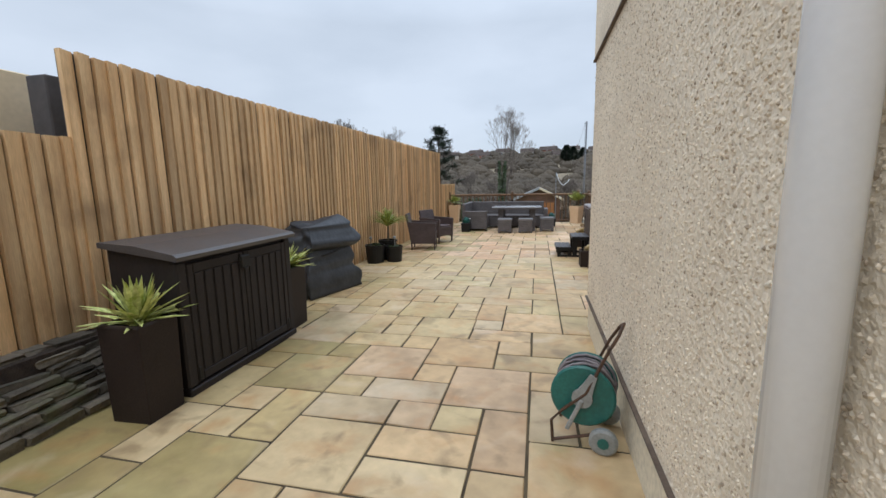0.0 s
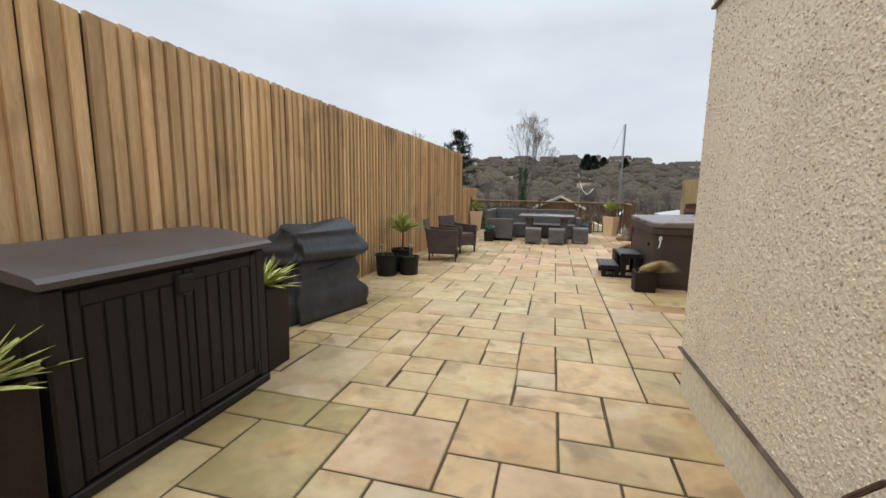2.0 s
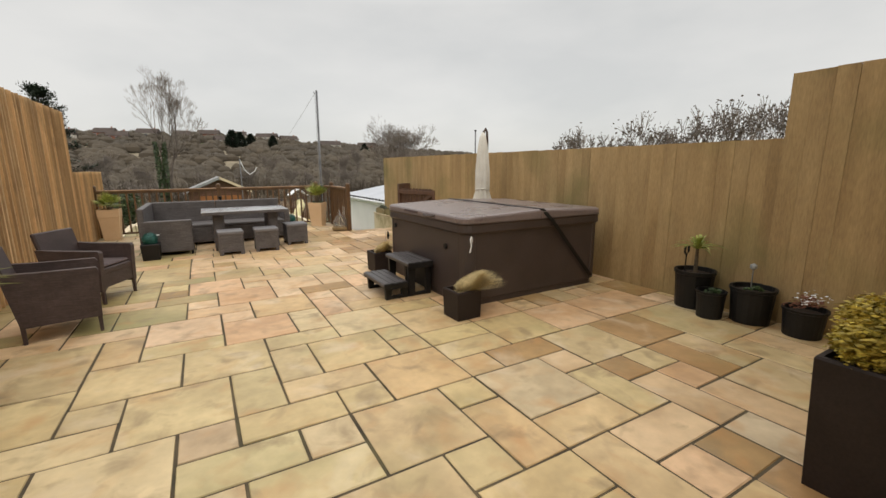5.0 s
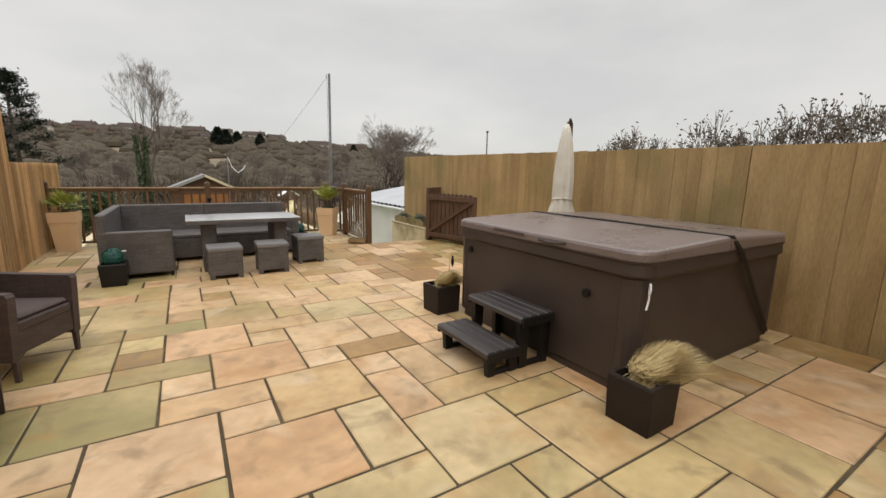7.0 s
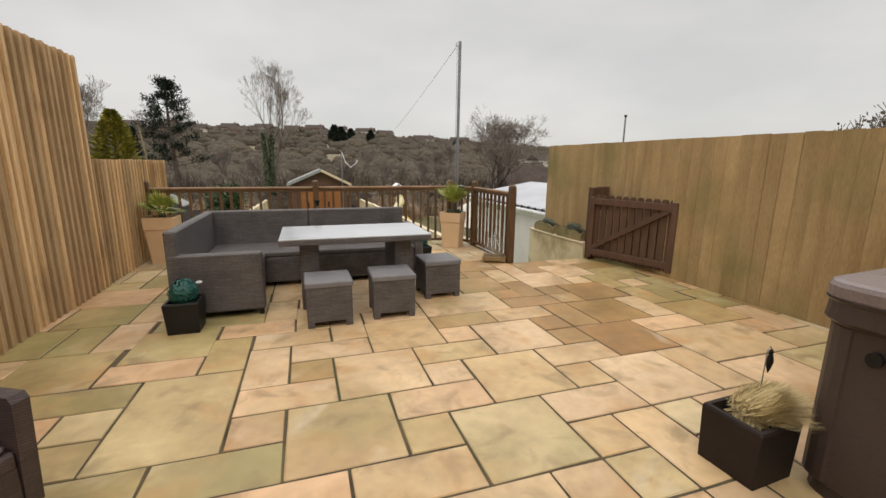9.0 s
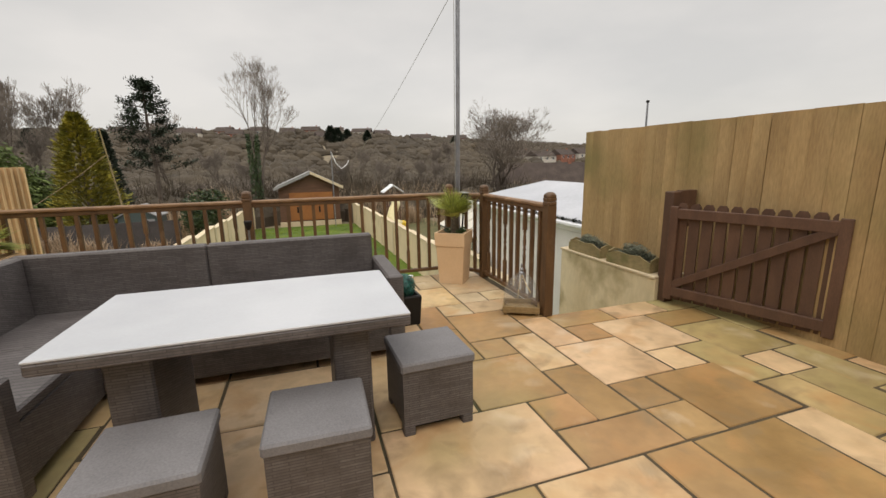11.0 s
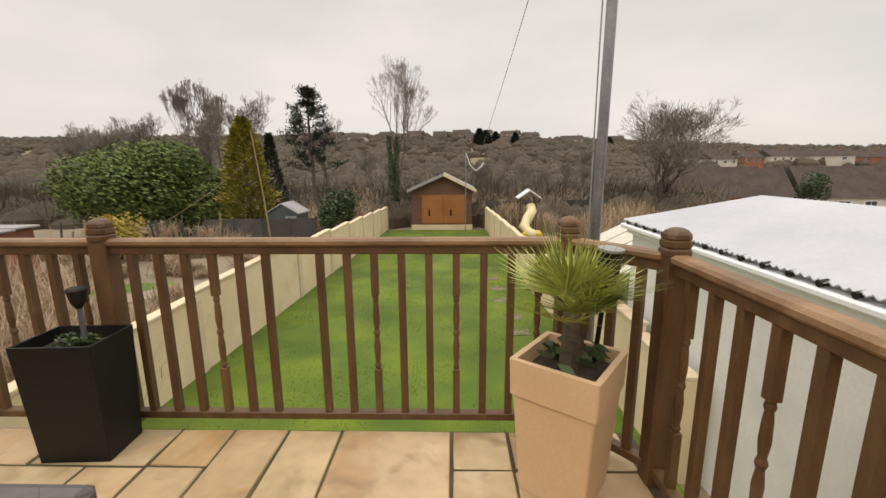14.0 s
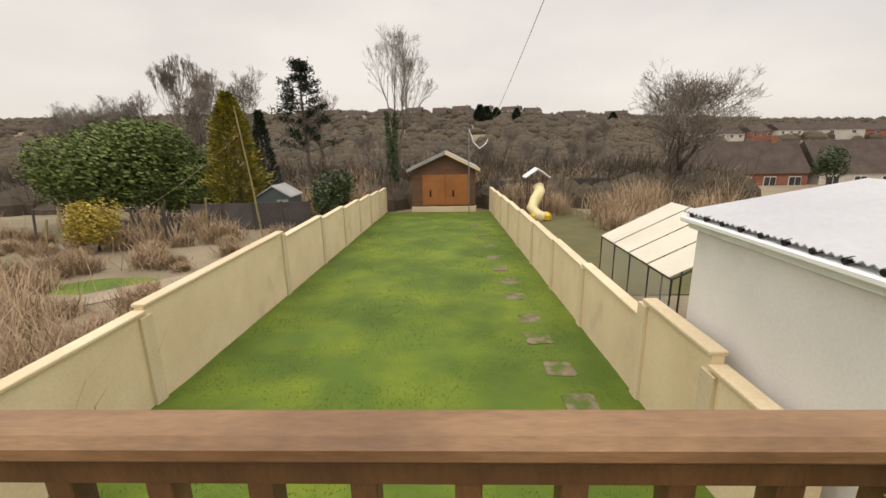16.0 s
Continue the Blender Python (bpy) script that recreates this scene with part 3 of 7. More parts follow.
def build_lawn():
    vs, fs = [], []
    N = 60
    for j in range(N + 1):
        y = 15.95 + (44.6 - 15.95) * j / N
        for i in range(15):
            x = edge_x(-1, y) + (edge_x(1, y) - edge_x(-1, y)) * i / 14
            vs.append((x, y, lawn_z(y) + 0.025 * noise.noise(Vector((x * 0.8, y * 0.8, 0)))))
    for j in range(N):
        for i in range(14):
            k = j * 15 + i
            fs.append((k, k + 1, k + 16, k + 15))
    ob = raw("lawn", vs, fs, M_GRASS)
    ob.data.shade_smooth()
    tagged(ob, "long green mown lawn sloping down between cream walls", "lawn", kind="structure")
    rng = random.Random(5)
    vs, fs = [], []
    for i in range(42000):
        y = 17.5 + (44 - 17.5) * rng.random() ** 1.7
        x = rng.uniform(edge_x(-1, y) + 0.03, edge_x(1, y) - 0.03)
        z = lawn_z(y)
        h, a, w = rng.uniform(0.012, 0.026), rng.uniform(0, 6.283), 0.006 + 0.0006 * (y - 17)
        k = len(vs)
        dx, dy = math.cos(a), math.sin(a)
        vs += [(x - dx * w, y - dy * w, z), (x + dx * w, y + dy * w, z), (x + dy * h * 0.5, y - dx * h * 0.5, z + h)]
        fs.append((k, k + 1, k + 2))
    tagged(raw("grass", vs, fs, M_BLADE), "short green grass blades of the lawn", "grass", kind="stuff")
    for i, y in enumerate((20.85, 21.9, 23.15, 24.25, 25.8, 27.2, 28.65, 30.3, 32.4, 35.2, 38.2)):
        bm = B()
        r = random.Random(i)
        x = 2.60 - 0.033 * (y - 21.8) + 0.05 * math.sin(7 * y)
        loft(bm, [[(x + 0.27 * (math.cos(a) * (1 + 0.22 * r.random())), y + 0.27 * math.sin(a) * (1 + 0.22 * r.random()), lawn_z(y) + zz) for a in [k * 1.5708 + 0.785 + d for k in range(4) for d in (-0.12, 0.12)]] for zz in (-0.05, 0.012, 0.018)])
        tagged(part("stepping_stone", bm, M_STEPSTONE), "brown-grey flat stepping stone set in the lawn", "stepping stone", "stepping stones in the lawn")


build_lawn()


# ---------------------------------------------------------------- patio
one_box("patio_base", M_CHEEK, None, (-3.3, -4.0, -2.6, 1.9, 15.80, -0.012), 0.0)
tagged(bpy.data.objects["patio_base"], "rendered retaining block under the paved patio", "patio", kind="structure")
patio = thing("patio", pose(0, 0, 0), "riven buff sandstone patio paving with dark recessed joints", "paving", kind="structure")
one_box("joint_bed", M_JOINT, patio, (-3.3, -4.0, -0.011, 1.9, 15.82, -0.006), 0.0, "dark mortar bed in the joints")
one_box("joint_bed", M_JOINT, patio, (1.903, 4.41, -0.3, 3.5, 14.02, -0.006), 0.0, "dark mortar bed in the joints")


def build_rail():
    """The balustrade at the edge of the patio: posts, top rail, bottom rail, balusters."""
    posts = [(-3.2, 15.86), (-0.81, 15.86), (1.53, 15.86), (1.85, 15.48), (1.85, 14.05)]
    f = thing("balustrade", pose(0, 0, 0), "brown stained timber balustrade with square and turned spindles", "railing")
    bm = B()
    bx(bm, -0.045, -0.045, 0, 0.045, 0.045, 1.03, 0.004)
    square_loft(bm, [(1.03, 0.047, 0.047, 0.014), (1.034, 0.05, 0.05, 0.016), (1.054, 0.05, 0.05, 0.016), (1.058, 0.047, 0.047, 0.014), (1.062, 0.044, 0.044, 0.014), (1.066, 0.047, 0.047, 0.016), (1.07, 0.05, 0.05, 0.018), (1.09, 0.05, 0.05, 0.018), (1.094, 0.045, 0.045, 0.016), (1.098, 0.045, 0.045, 0.016), (1.102, 0.049, 0.049, 0.02), (1.118, 0.048, 0.048, 0.024), (1.132, 0.04, 0.04, 0.026), (1.14, 0.026, 0.026, 0.02), (1.143, 0.01, 0.01, 0.006)])
    post = part("post", bm, M_RAIL, f)
    post.matrix_basis = pose(*posts[0], 0)
    for p in posts[1:]:
        sharing("post", post.data, f, pose(*p, 0))
    bm = B()
    bx(bm, -0.018, -0.018, 0.09, 0.018, 0.018, 0.98, 0.002)
    plain = part("spindle", bm, M_RAIL, f)
    bm = B()
    bx(bm, -0.018, -0.018, 0.09, 0.018, 0.018, 0.34, 0.002)
    bx(bm, -0.018, -0.018, 0.74, 0.018, 0.018, 0.98, 0.002)
    prof = [(0.34, 0.012), (0.36, 0.017), (0.375, 0.012), (0.40, 0.015), (0.47, 0.0175), (0.52, 0.012), (0.54, 0.018), (0.56, 0.012), (0.61, 0.0175), (0.68, 0.015), (0.705, 0.012), (0.72, 0.017), (0.74, 0.012)]
    loft(bm, [circle((0, 0), r, 10, z) for z, r in prof])
    turned = part("spindle", bm, M_RAIL, f, "turned spindle")
    used = set()
    for a, b in zip(posts, posts[1:]):
        va, vb = Vector((*a, 0)), Vector((*b, 0))
        L = (vb - va).length
        ang = math.degrees(math.atan2(vb.y - va.y, vb.x - va.x))
        m = pose(*a, 0, 0, 0, ang)
        bm = B()
        turn(bx(bm, 0.03, -0.038, 1.0, L - 0.03, 0.038, 1.04, 0.012), m)
        part("top_rail", bm, M_RAILTOP, f)
        bm = B()
        turn(bx(bm, 0.04, -0.022, 0.96, L - 0.04, 0.022, 0.999, 0.004), m)
        part("under_rail", bm, M_RAIL, f)
        bm = B()
        turn(bx(bm, 0.04, -0.026, 0.05, L - 0.04, 0.026, 0.09, 0.004), m)
        part("bottom_rail", bm, M_RAIL, f)
        n = round(L / 0.1375)
        for i in range(1, n):
            mm = m @ pose(L * i / n, 0, 0)
            if L > 2.2 and i == 7 and a[0] > -1:
                continue
            kind = turned if (i in (4, 10, 13, 16) if L > 2 else i % 3 == 1) else plain
            if kind not in used:
                kind.matrix_basis = mm
                used.add(kind)
            else:
                o = sharing("spindle", kind.data, f, mm)
                if kind is turned:
                    tagged(o, "turned spindle")


build_rail()


# ---------------------------------------------------------------- fences
def board_mesh(w, h, thick=0.02, thin=0.007, name="board"):
    """A feather-edged board that leans on its neighbour."""
    vs = [(0, 0, 0), (w, 0, 0), (w, thin, 0), (0, thick, 0), (0, 0, h), (w, 0, h), (w, thin, h), (0, thick, h)]
    me = bpy.data.meshes.new(name)
    me.from_pydata(vs, [], [(0, 3, 2, 1), (4, 5, 6, 7), (0, 1, 5, 4), (1, 2, 6, 5), (2, 3, 7, 6), (3, 0, 4, 7)])
    return me


def board_fence(name, label, side, x, y0, y1, z0, top, pitch, mat, jitter=0.006, seed=1, thick=0.034, gap=0.007, behind=None):
    f = thing(name, pose(0, 0, 0), label, "fence", kind="structure")
    rng = random.Random(seed)
    me = [board_mesh(pitch - gap - 0.002 * k, 1.0, thick + 0.004 * k, 0.014) for k in range(3)]
    for q in me:
        q.materials.append(mat)
    y = y0
    while y < y1 - 0.02:
        t = (y - y0) / max(0.1, y1 - y0)
        hh = z0[0] + (z0[1] - z0[0]) * t
        tt = top[0] + (top[1] - top[0]) * t + rng.uniform(-jitter, jitter)
        if side < 0:
            m = Matrix(((0, 1, 0, x), (1, 0, 0, y), (0, 0, 1, hh), (0, 0, 0, 1)))
        else:
            m = Matrix(((0, -1, 0, x), (1, 0, 0, y), (0, 0, 1, hh), (0, 0, 0, 1)))
        sharing("board", me[rng.randrange(3)], f, m @ Matrix.Diagonal((1, 1, tt - hh, 1)) @ pose(0, 0, 0, 0, rng.uniform(-0.12, 0.12), 0))
        y += pitch
    # added sheet, not a fence part; the dark one paints shade into the gaps
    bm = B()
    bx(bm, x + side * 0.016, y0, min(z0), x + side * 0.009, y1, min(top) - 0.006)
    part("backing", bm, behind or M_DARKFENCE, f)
    bm = B()
    for z in (0.35, 1.1, 1.8):
        zz = z0[0] + z * (top[0] - z0[0]) / 2.2
        bx(bm, x + side * 0.06, y0 + 0.05, zz, x + side * 0.012, y1, zz + 0.08)
    for i in range(int((y1 - y0) / 1.83) + 1):
        yy = min(y0 + 0.12 + 1.83 * i, y1 - 0.1)
        bx(bm, x + side * 0.16, yy, min(z0) - 0.3, x + side * 0.062, yy + 0.1, min(top) - 0.1, 0.004)
    part("frame", bm, mat, f)
    return f


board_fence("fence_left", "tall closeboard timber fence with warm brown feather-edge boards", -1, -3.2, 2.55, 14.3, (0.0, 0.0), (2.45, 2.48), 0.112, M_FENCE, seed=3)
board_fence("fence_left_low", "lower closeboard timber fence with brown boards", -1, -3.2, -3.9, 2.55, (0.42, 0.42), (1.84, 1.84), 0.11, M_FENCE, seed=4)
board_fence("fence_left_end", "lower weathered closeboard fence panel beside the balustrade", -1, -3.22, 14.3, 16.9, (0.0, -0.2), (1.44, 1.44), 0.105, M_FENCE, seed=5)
board_fence("fence_right", "golden brown timber fence with wide vertical boards, green at its foot", 1, 3.5, 6.03, 15.8, (-0.01, -0.01), (1.72, 1.78), 0.15, M_FENCE_R, 0.004, seed=6, thick=0.006, gap=0.001, behind=M_FENCE_R)
board_fence("fence_right_tall", "taller golden brown timber fence panel", 1, 3.48, 4.42, 6.03, (-0.01, -0.01), (2.3, 2.27), 0.15, M_FENCE_R, 0.004, seed=7, thick=0.006, gap=0.001, behind=M_FENCE_R)


# ---------------------------------------------------------------- house
house = thing("house", pose(0, 0, 0), "house with cream pebbledash render, painted plinth and white downpipe", "house")
bm = B()
bx(bm, 0.62, -4.0, 0.32, 9.0, 4.40, 5.2)
part("wall", bm, M_RENDER, house)
one_box("plinth", M_PLINTH, house, (0.63, -3.99, -0.1, 8.99, 4.385, 0.32), 0.004, "cream painted plinth with green stains")
bm = B()
bx(bm, 0.597, -4.0, 0.312, 0.63, 4.41, 0.327, 0.003)
bx(bm, 0.63, 4.385, 0.312, 9.0, 4.415, 0.327, 0.003)
part("drip_bead", bm, M_BEAD, house, "dark rusty drip bead")
bm = B()
bx(bm, 0.594, -4.0, 2.545, 0.63, 4.42, 2.562, 0.003)
bx(bm, 0.63, 4.385, 2.545, 9.0, 4.424, 2.562, 0.003)
part("drip_bead", bm, M_BEAD, house, "dark drip bead")
bm = B()
bx(bm, 0.606, -4.0, 2.563, 0.62, 4.412, 5.2)
bx(bm, 0.62, 4.4, 2.563, 9.0, 4.412, 5.2)
part("upper_wall", bm, M_RENDER, house)
bm = B()
bx(bm, 0.2, -4.4, 5.2, 9.4, 4.85, 5.38, 0.01)
loft(bm, [[(0.2, -4.4, 5.38), (9.4, -4.4, 5.38), (9.4, 4.85, 5.38), (0.2, 4.85, 5.38)], [(4.5, -0.3, 7.4), (5.1, -0.3, 7.4), (5.1, 0.6, 7.4), (4.5, 0.6, 7.4)]])
part("roof", bm, M_TILE, house)
bm = B()
tube(bm, [(0.557, 0.908, -0.02), (0.557, 0.908, 5.2)], 0.052, 24)
part("downpipe", bm, M_PIPE, house, "white plastic downpipe", True)


def pebbles():
    rng = random.Random(11)
    vs, fs = [], []
    for i in range(26000):
        if i < 22000:
            y = 0.2 + 4.2 * rng.random() ** 1.15
            x, nx, ny = 0.62, -1, 0
        else:
            x, y, nx, ny = 0.62 + 0.8 * rng.random(), 4.40, 0, 1
        z = rng.uniform(0.335, 2.54)
        r = rng.uniform(0.003, 0.009)
        c = Vector((x, y, z))
        nn = Vector((nx, ny, 0))
        s = Vector((0, 1, 0)) if nx else Vector((1, 0, 0))
        k = len(vs)
        a0 = rng.random() * 6.28
        for j in range(5):
            a = a0 + j * 1.2566
            vs.append(c + s * r * math.cos(a) * rng.uniform(0.8, 1.2) + Vector((0, 0, r * math.sin(a) * rng.uniform(0.8, 1.2))))
        vs.append(c + nn * r * rng.uniform(0.45, 0.8) + s * r * rng.uniform(-0.3, 0.3))
        fs += [(k + j, k + (j + 1) % 5, k + 5) for j in range(5)]
    for mat, pick, text in ((M_STONECHIP, lambda i: i % 7 > 1, "small cream stones thrown on the render"), (M_CHIPDARK, lambda i: i % 7 <= 1, "small brown stones thrown on the render")):
        gs = [f for i, f in enumerate(fs) if pick(i // 5)]
        ids = sorted({k for f in gs for k in f})
        at = {k: i for i, k in enumerate(ids)}
        o = raw("pebbledash", [vs[k] for k in ids], [tuple(at[k] for k in f) for f in gs], mat, house, text)
        tagged(o, kind="stuff")


pebbles()
one_box("wall_back", M_RENDER, None, (-3.2, -4.3, -0.1, 0.62, -4.05, 2.2), 0.0)
tagged(bpy.data.objects["wall_back"], "plain rendered wall closing the passage", "wall", kind="structure")


def stone_bank():
    f = thing("stone_bank", pose(0, 0, 0), "dark stacked dry stone bank under the fence", "stone wall", kind="structure")
    one_box("core", M_SOIL, f, (-3.19, -3.9, -0.05, -3.0, 2.5, 0.41), 0.0)
    rng = random.Random(2)
    z, row = 0.0, 0
    while z < 0.42:
        h = rng.uniform(0.035, 0.07)
        y = -1.2
        while y < 2.42:
            L = rng.uniform(0.14, 0.36)
            bm = B()
            x1 = -2.72 - 0.85 * z + rng.uniform(-0.02, 0.02)
            turn(bx(bm, -0.25, 0, 0, 0, L - 0.012, h - 0.006, 0.008), pose(x1, y, z, rng.uniform(-4, 4), 0, rng.uniform(-5, 5)))
            for q in bm.verts:
                q.co += 0.008 * Vector((rng.gauss(0, 1), rng.gauss(0, 0.6), rng.gauss(0, 0.5)))
            part("stone", bm, M_DRYSTONE, f)
            y += L
        z += h
        row += 1


stone_bank()
nb = thing("neighbour_outhouse", pose(-4.0, 2.0, -0.16), "cream rendered outhouse corner behind the fence", "outhouse")
one_box("wall", M_CREAMWALL, nb, (-2.2, -2.0, 0, 0.05, 1.05, 2.56), 0.01)
one_box("corner_post", M_DARKFENCE, nb, (0.25, 0.70, 0, 0.45, 0.92, 2.5), 0.01, "dark grey post")

# ---------------------------------------------------------------- stair well, cheek wall, gate
st = thing("stairs", pose(0, 0, 0), "concrete garden stairs going down beside the patio", "stairs", kind="structure")
for i in range(12):
    one_box("step", M_CHEEK, st, (1.905, 14.03 + 0.25 * i, -2.6, 3.095, 14.03 + 0.25 * (i + 1), -0.19 * (i + 1)), 0.006)
one_box("cheek_wall", M_CHEEK, st, (3.1, 14.03, -2.6, 3.49, 15.67, 0.215), 0.006, "stained cream rendered cheek wall")
one_box("wall_cap", M_COPING, st, (3.085, 14.035, 0.216, 3.493, 15.68, 0.245), 0.006)

gate = thing("gate", pose(3.12, 13.93, 0.0, 0, 0, -72.5), "open dark brown picket gate with a diagonal brace", "gate")
for i in range(11):
    bm = B()
    x = 0.05 + 0.11 * i
    h = 1.0
    loft(bm, [[(x, 0.012, 0.06), (x + 0.088, 0.012, 0.06), (x + 0.088, 0.03, 0.06), (x, 0.03, 0.06)], [(x, 0.012, h - 0.03), (x + 0.088, 0.012, h - 0.03), (x + 0.088, 0.03, h - 0.03), (x, 0.03, h - 0.03)], [(x + 0.02, 0.012, h), (x + 0.068, 0.012, h), (x + 0.068, 0.03, h), (x + 0.02, 0.03, h)]])
    part("picket", bm, M_GATE, gate)
for z in (0.1, 0.86):
    one_box("rail", M_GATE, gate, (0.0, -0.032, z, 1.27, 0.011, z + 0.09), 0.004)
for x in (0.0, 1.2):
    one_box("stile", M_GATE, gate, (x, -0.034, 0.06, x + 0.075, 0.012, 0.97), 0.004)
bm = B()
turn(bx(bm, 0.0, -0.03, -0.035, 1.36, 0.009, 0.035, 0.004), pose(0.06, 0, 0.2, 0, -31, 0))
part("brace", bm, M_GATE, gate)
gp = thing("gate_post", pose(3.2, 14.0, 0.0), "dark brown square timber gate post", "post")
bm = B()
bx(bm, -0.055, -0.055, 0.0, 0.055, 0.055, 1.1, 0.005)
part("post", bm, M_GATE, gp)
one_box("slat", M_GATE, gp, (0.056, -0.03, 0.75, 0.26, 0.03, 1.11), 0.004)


# ---------------------------------------------------------------- garden walls
def garden_wall(side):
    name = "garden_wall_left" if side < 0 else "garden_wall_right"
    f = thing(name, pose(0, 0, 0), "cream painted garden wall with piers and stepped coping", "garden wall", kind="structure")
    y, i = 16.2 if side < 0 else 18.2, 0
    ends = [20.95, 26.2, 29.7, 32.8, 35.9, 38.9, 41.9, 44.8] if side < 0 else [19.5, 21.1, 23.9, 26.5, 29.4, 32.4, 35.4, 38.4, 41.4, 44.8]
    for i, e in enumerate(ends):
        x0, x1 = edge_x(side, y), edge_x(side, e)
        L = math.hypot(e - y, x1 - x0)
        ang = math.degrees(math.atan2(e - y, x1 - x0))
        zm = lawn_z((y + e) / 2)
        h = (1.36 if i == 0 else 1.64) if side < 0 else (1.3, 1.5, 1.3, 1.34, 1.4, 1.46, 1.5, 1.54, 1.56, 1.58)[i]
        m = pose(x0, y, zm, 0, 0, ang)
        o = (0.0, 0.14) if side < 0 else (-0.14, 0.0)
        w = one_box("panel", M_CREAMWALL, f, (0, o[0], -0.5, L, o[1], h), 0.0)
        w.matrix_basis = m
        c = one_box("coping", M_COPING, f, (-0.01, o[0] - 0.035, h + 0.001, L - 0.004, o[1] + 0.035, h + 0.055), 0.01)
        c.matrix_basis = m
        p = one_box("pier", M_COPING, f, (L - 0.14, o[0] - 0.045, -0.5, L + 0.10, o[1] + 0.045, h - 0.03), 0.006)
        p.matrix_basis = m
        y = e


garden_wall(-1)
garden_wall(1)


# ---------------------------------------------------------------- garage next door
def garage():
    g = thing("garage", pose(0, 0, 0), "white roughcast garage with a pale corrugated sheet roof", "garage")
    bm = B()
    vs = [[(3.9, y, -2.6), (8.1, y, -2.6), (8.1, y, 0.48), (6.0, y, 0.83), (3.9, y, 0.48)] for y in (15.9, 20.6)]
    loft(bm, vs)
    part("wall", bm, M_GARAGE, g)
    for s in (-1, 1):
        vs, fs = [], []
        N = 60
        for i in range(N * 2 + 1):
            y = 15.7 + (20.8 - 15.7) * i / (2 * N)
            dz = 0.014 * (1 if i % 2 else -1)
            for t in (0, 1):
                x = 6.0 + s * (2.2 * t)
                vs += [(x, y, 0.878 - 0.375 * t + dz), (x, y, 0.866 - 0.375 * t + dz)]
        for i in range(2 * N):
            k = 4 * i
            fs += [(k, k + 2, k + 6, k + 4), (k + 1, k + 5, k + 7, k + 3), (k + 2, k + 3, k + 7, k + 6)]
        raw("roof_sheet", vs, fs, M_SHEET, g, "pale grey corrugated roof sheet")
    for i in range(17):
        bm = B()
        tube(bm, [(3.785, 15.8 + 0.3 * i, 0.475), (3.86, 15.8 + 0.3 * i, 0.49)], 0.03, 8)
        part("eaves_filler", bm, M_BLACK, g, "black foam eaves filler")
    one_box("gutter", M_WHITE, g, (3.76, 15.7, 0.37, 3.86, 20.8, 0.445), 0.02, "white plastic gutter")
    one_box("fascia", M_WHITE, g, (3.86, 15.7, 0.29, 3.895, 20.75, 0.45), 0.004, "white fascia board")


garage()


def greenhouse():
    g = thing("greenhouse", pose(4.3, 21.8, level(5, 23)), "small lean-to greenhouse with dark frame and milky sloping panes", "greenhouse")
    bm = B()
    for y in (0, 0.8, 1.6, 2.4, 3.2):
        tube(bm, [(0, y, 0), (0, y, 1.75), (1.5, y, 2.5)], 0.022, 6)
        tube(bm, [(1.5, y, 0), (1.5, y, 2.5)], 0.022, 6)
    for x, z in ((0, 0.05), (0, 1.75), (1.5, 2.5)):
        tube(bm, [(x, 0, z), (x, 3.2, z)], 0.022, 6)
    part("frame", bm, M_GREENMETAL, g)
    for i in range(4):
        bm = B()
        y0, y1 = 0.8 * i + 0.03, 0.8 * i + 0.77
        loft(bm, [[(-0.03, y0, 1.775), (-0.03, y1, 1.775), (-0.03, y1, 1.785), (-0.03, y0, 1.785)], [(1.5, y0, 2.53), (1.5, y1, 2.53), (1.5, y1, 2.54), (1.5, y0, 2.54)]])
        part("roof_pane", bm, M_POLY, g, "milky roof pane")
        bm = B()
        bx(bm, -0.004, y0, 0.08, 0.004, y1, 1.72)
        part("side_pane", bm, M_GLASS, g, "clear side pane").visible_shadow = False


greenhouse()


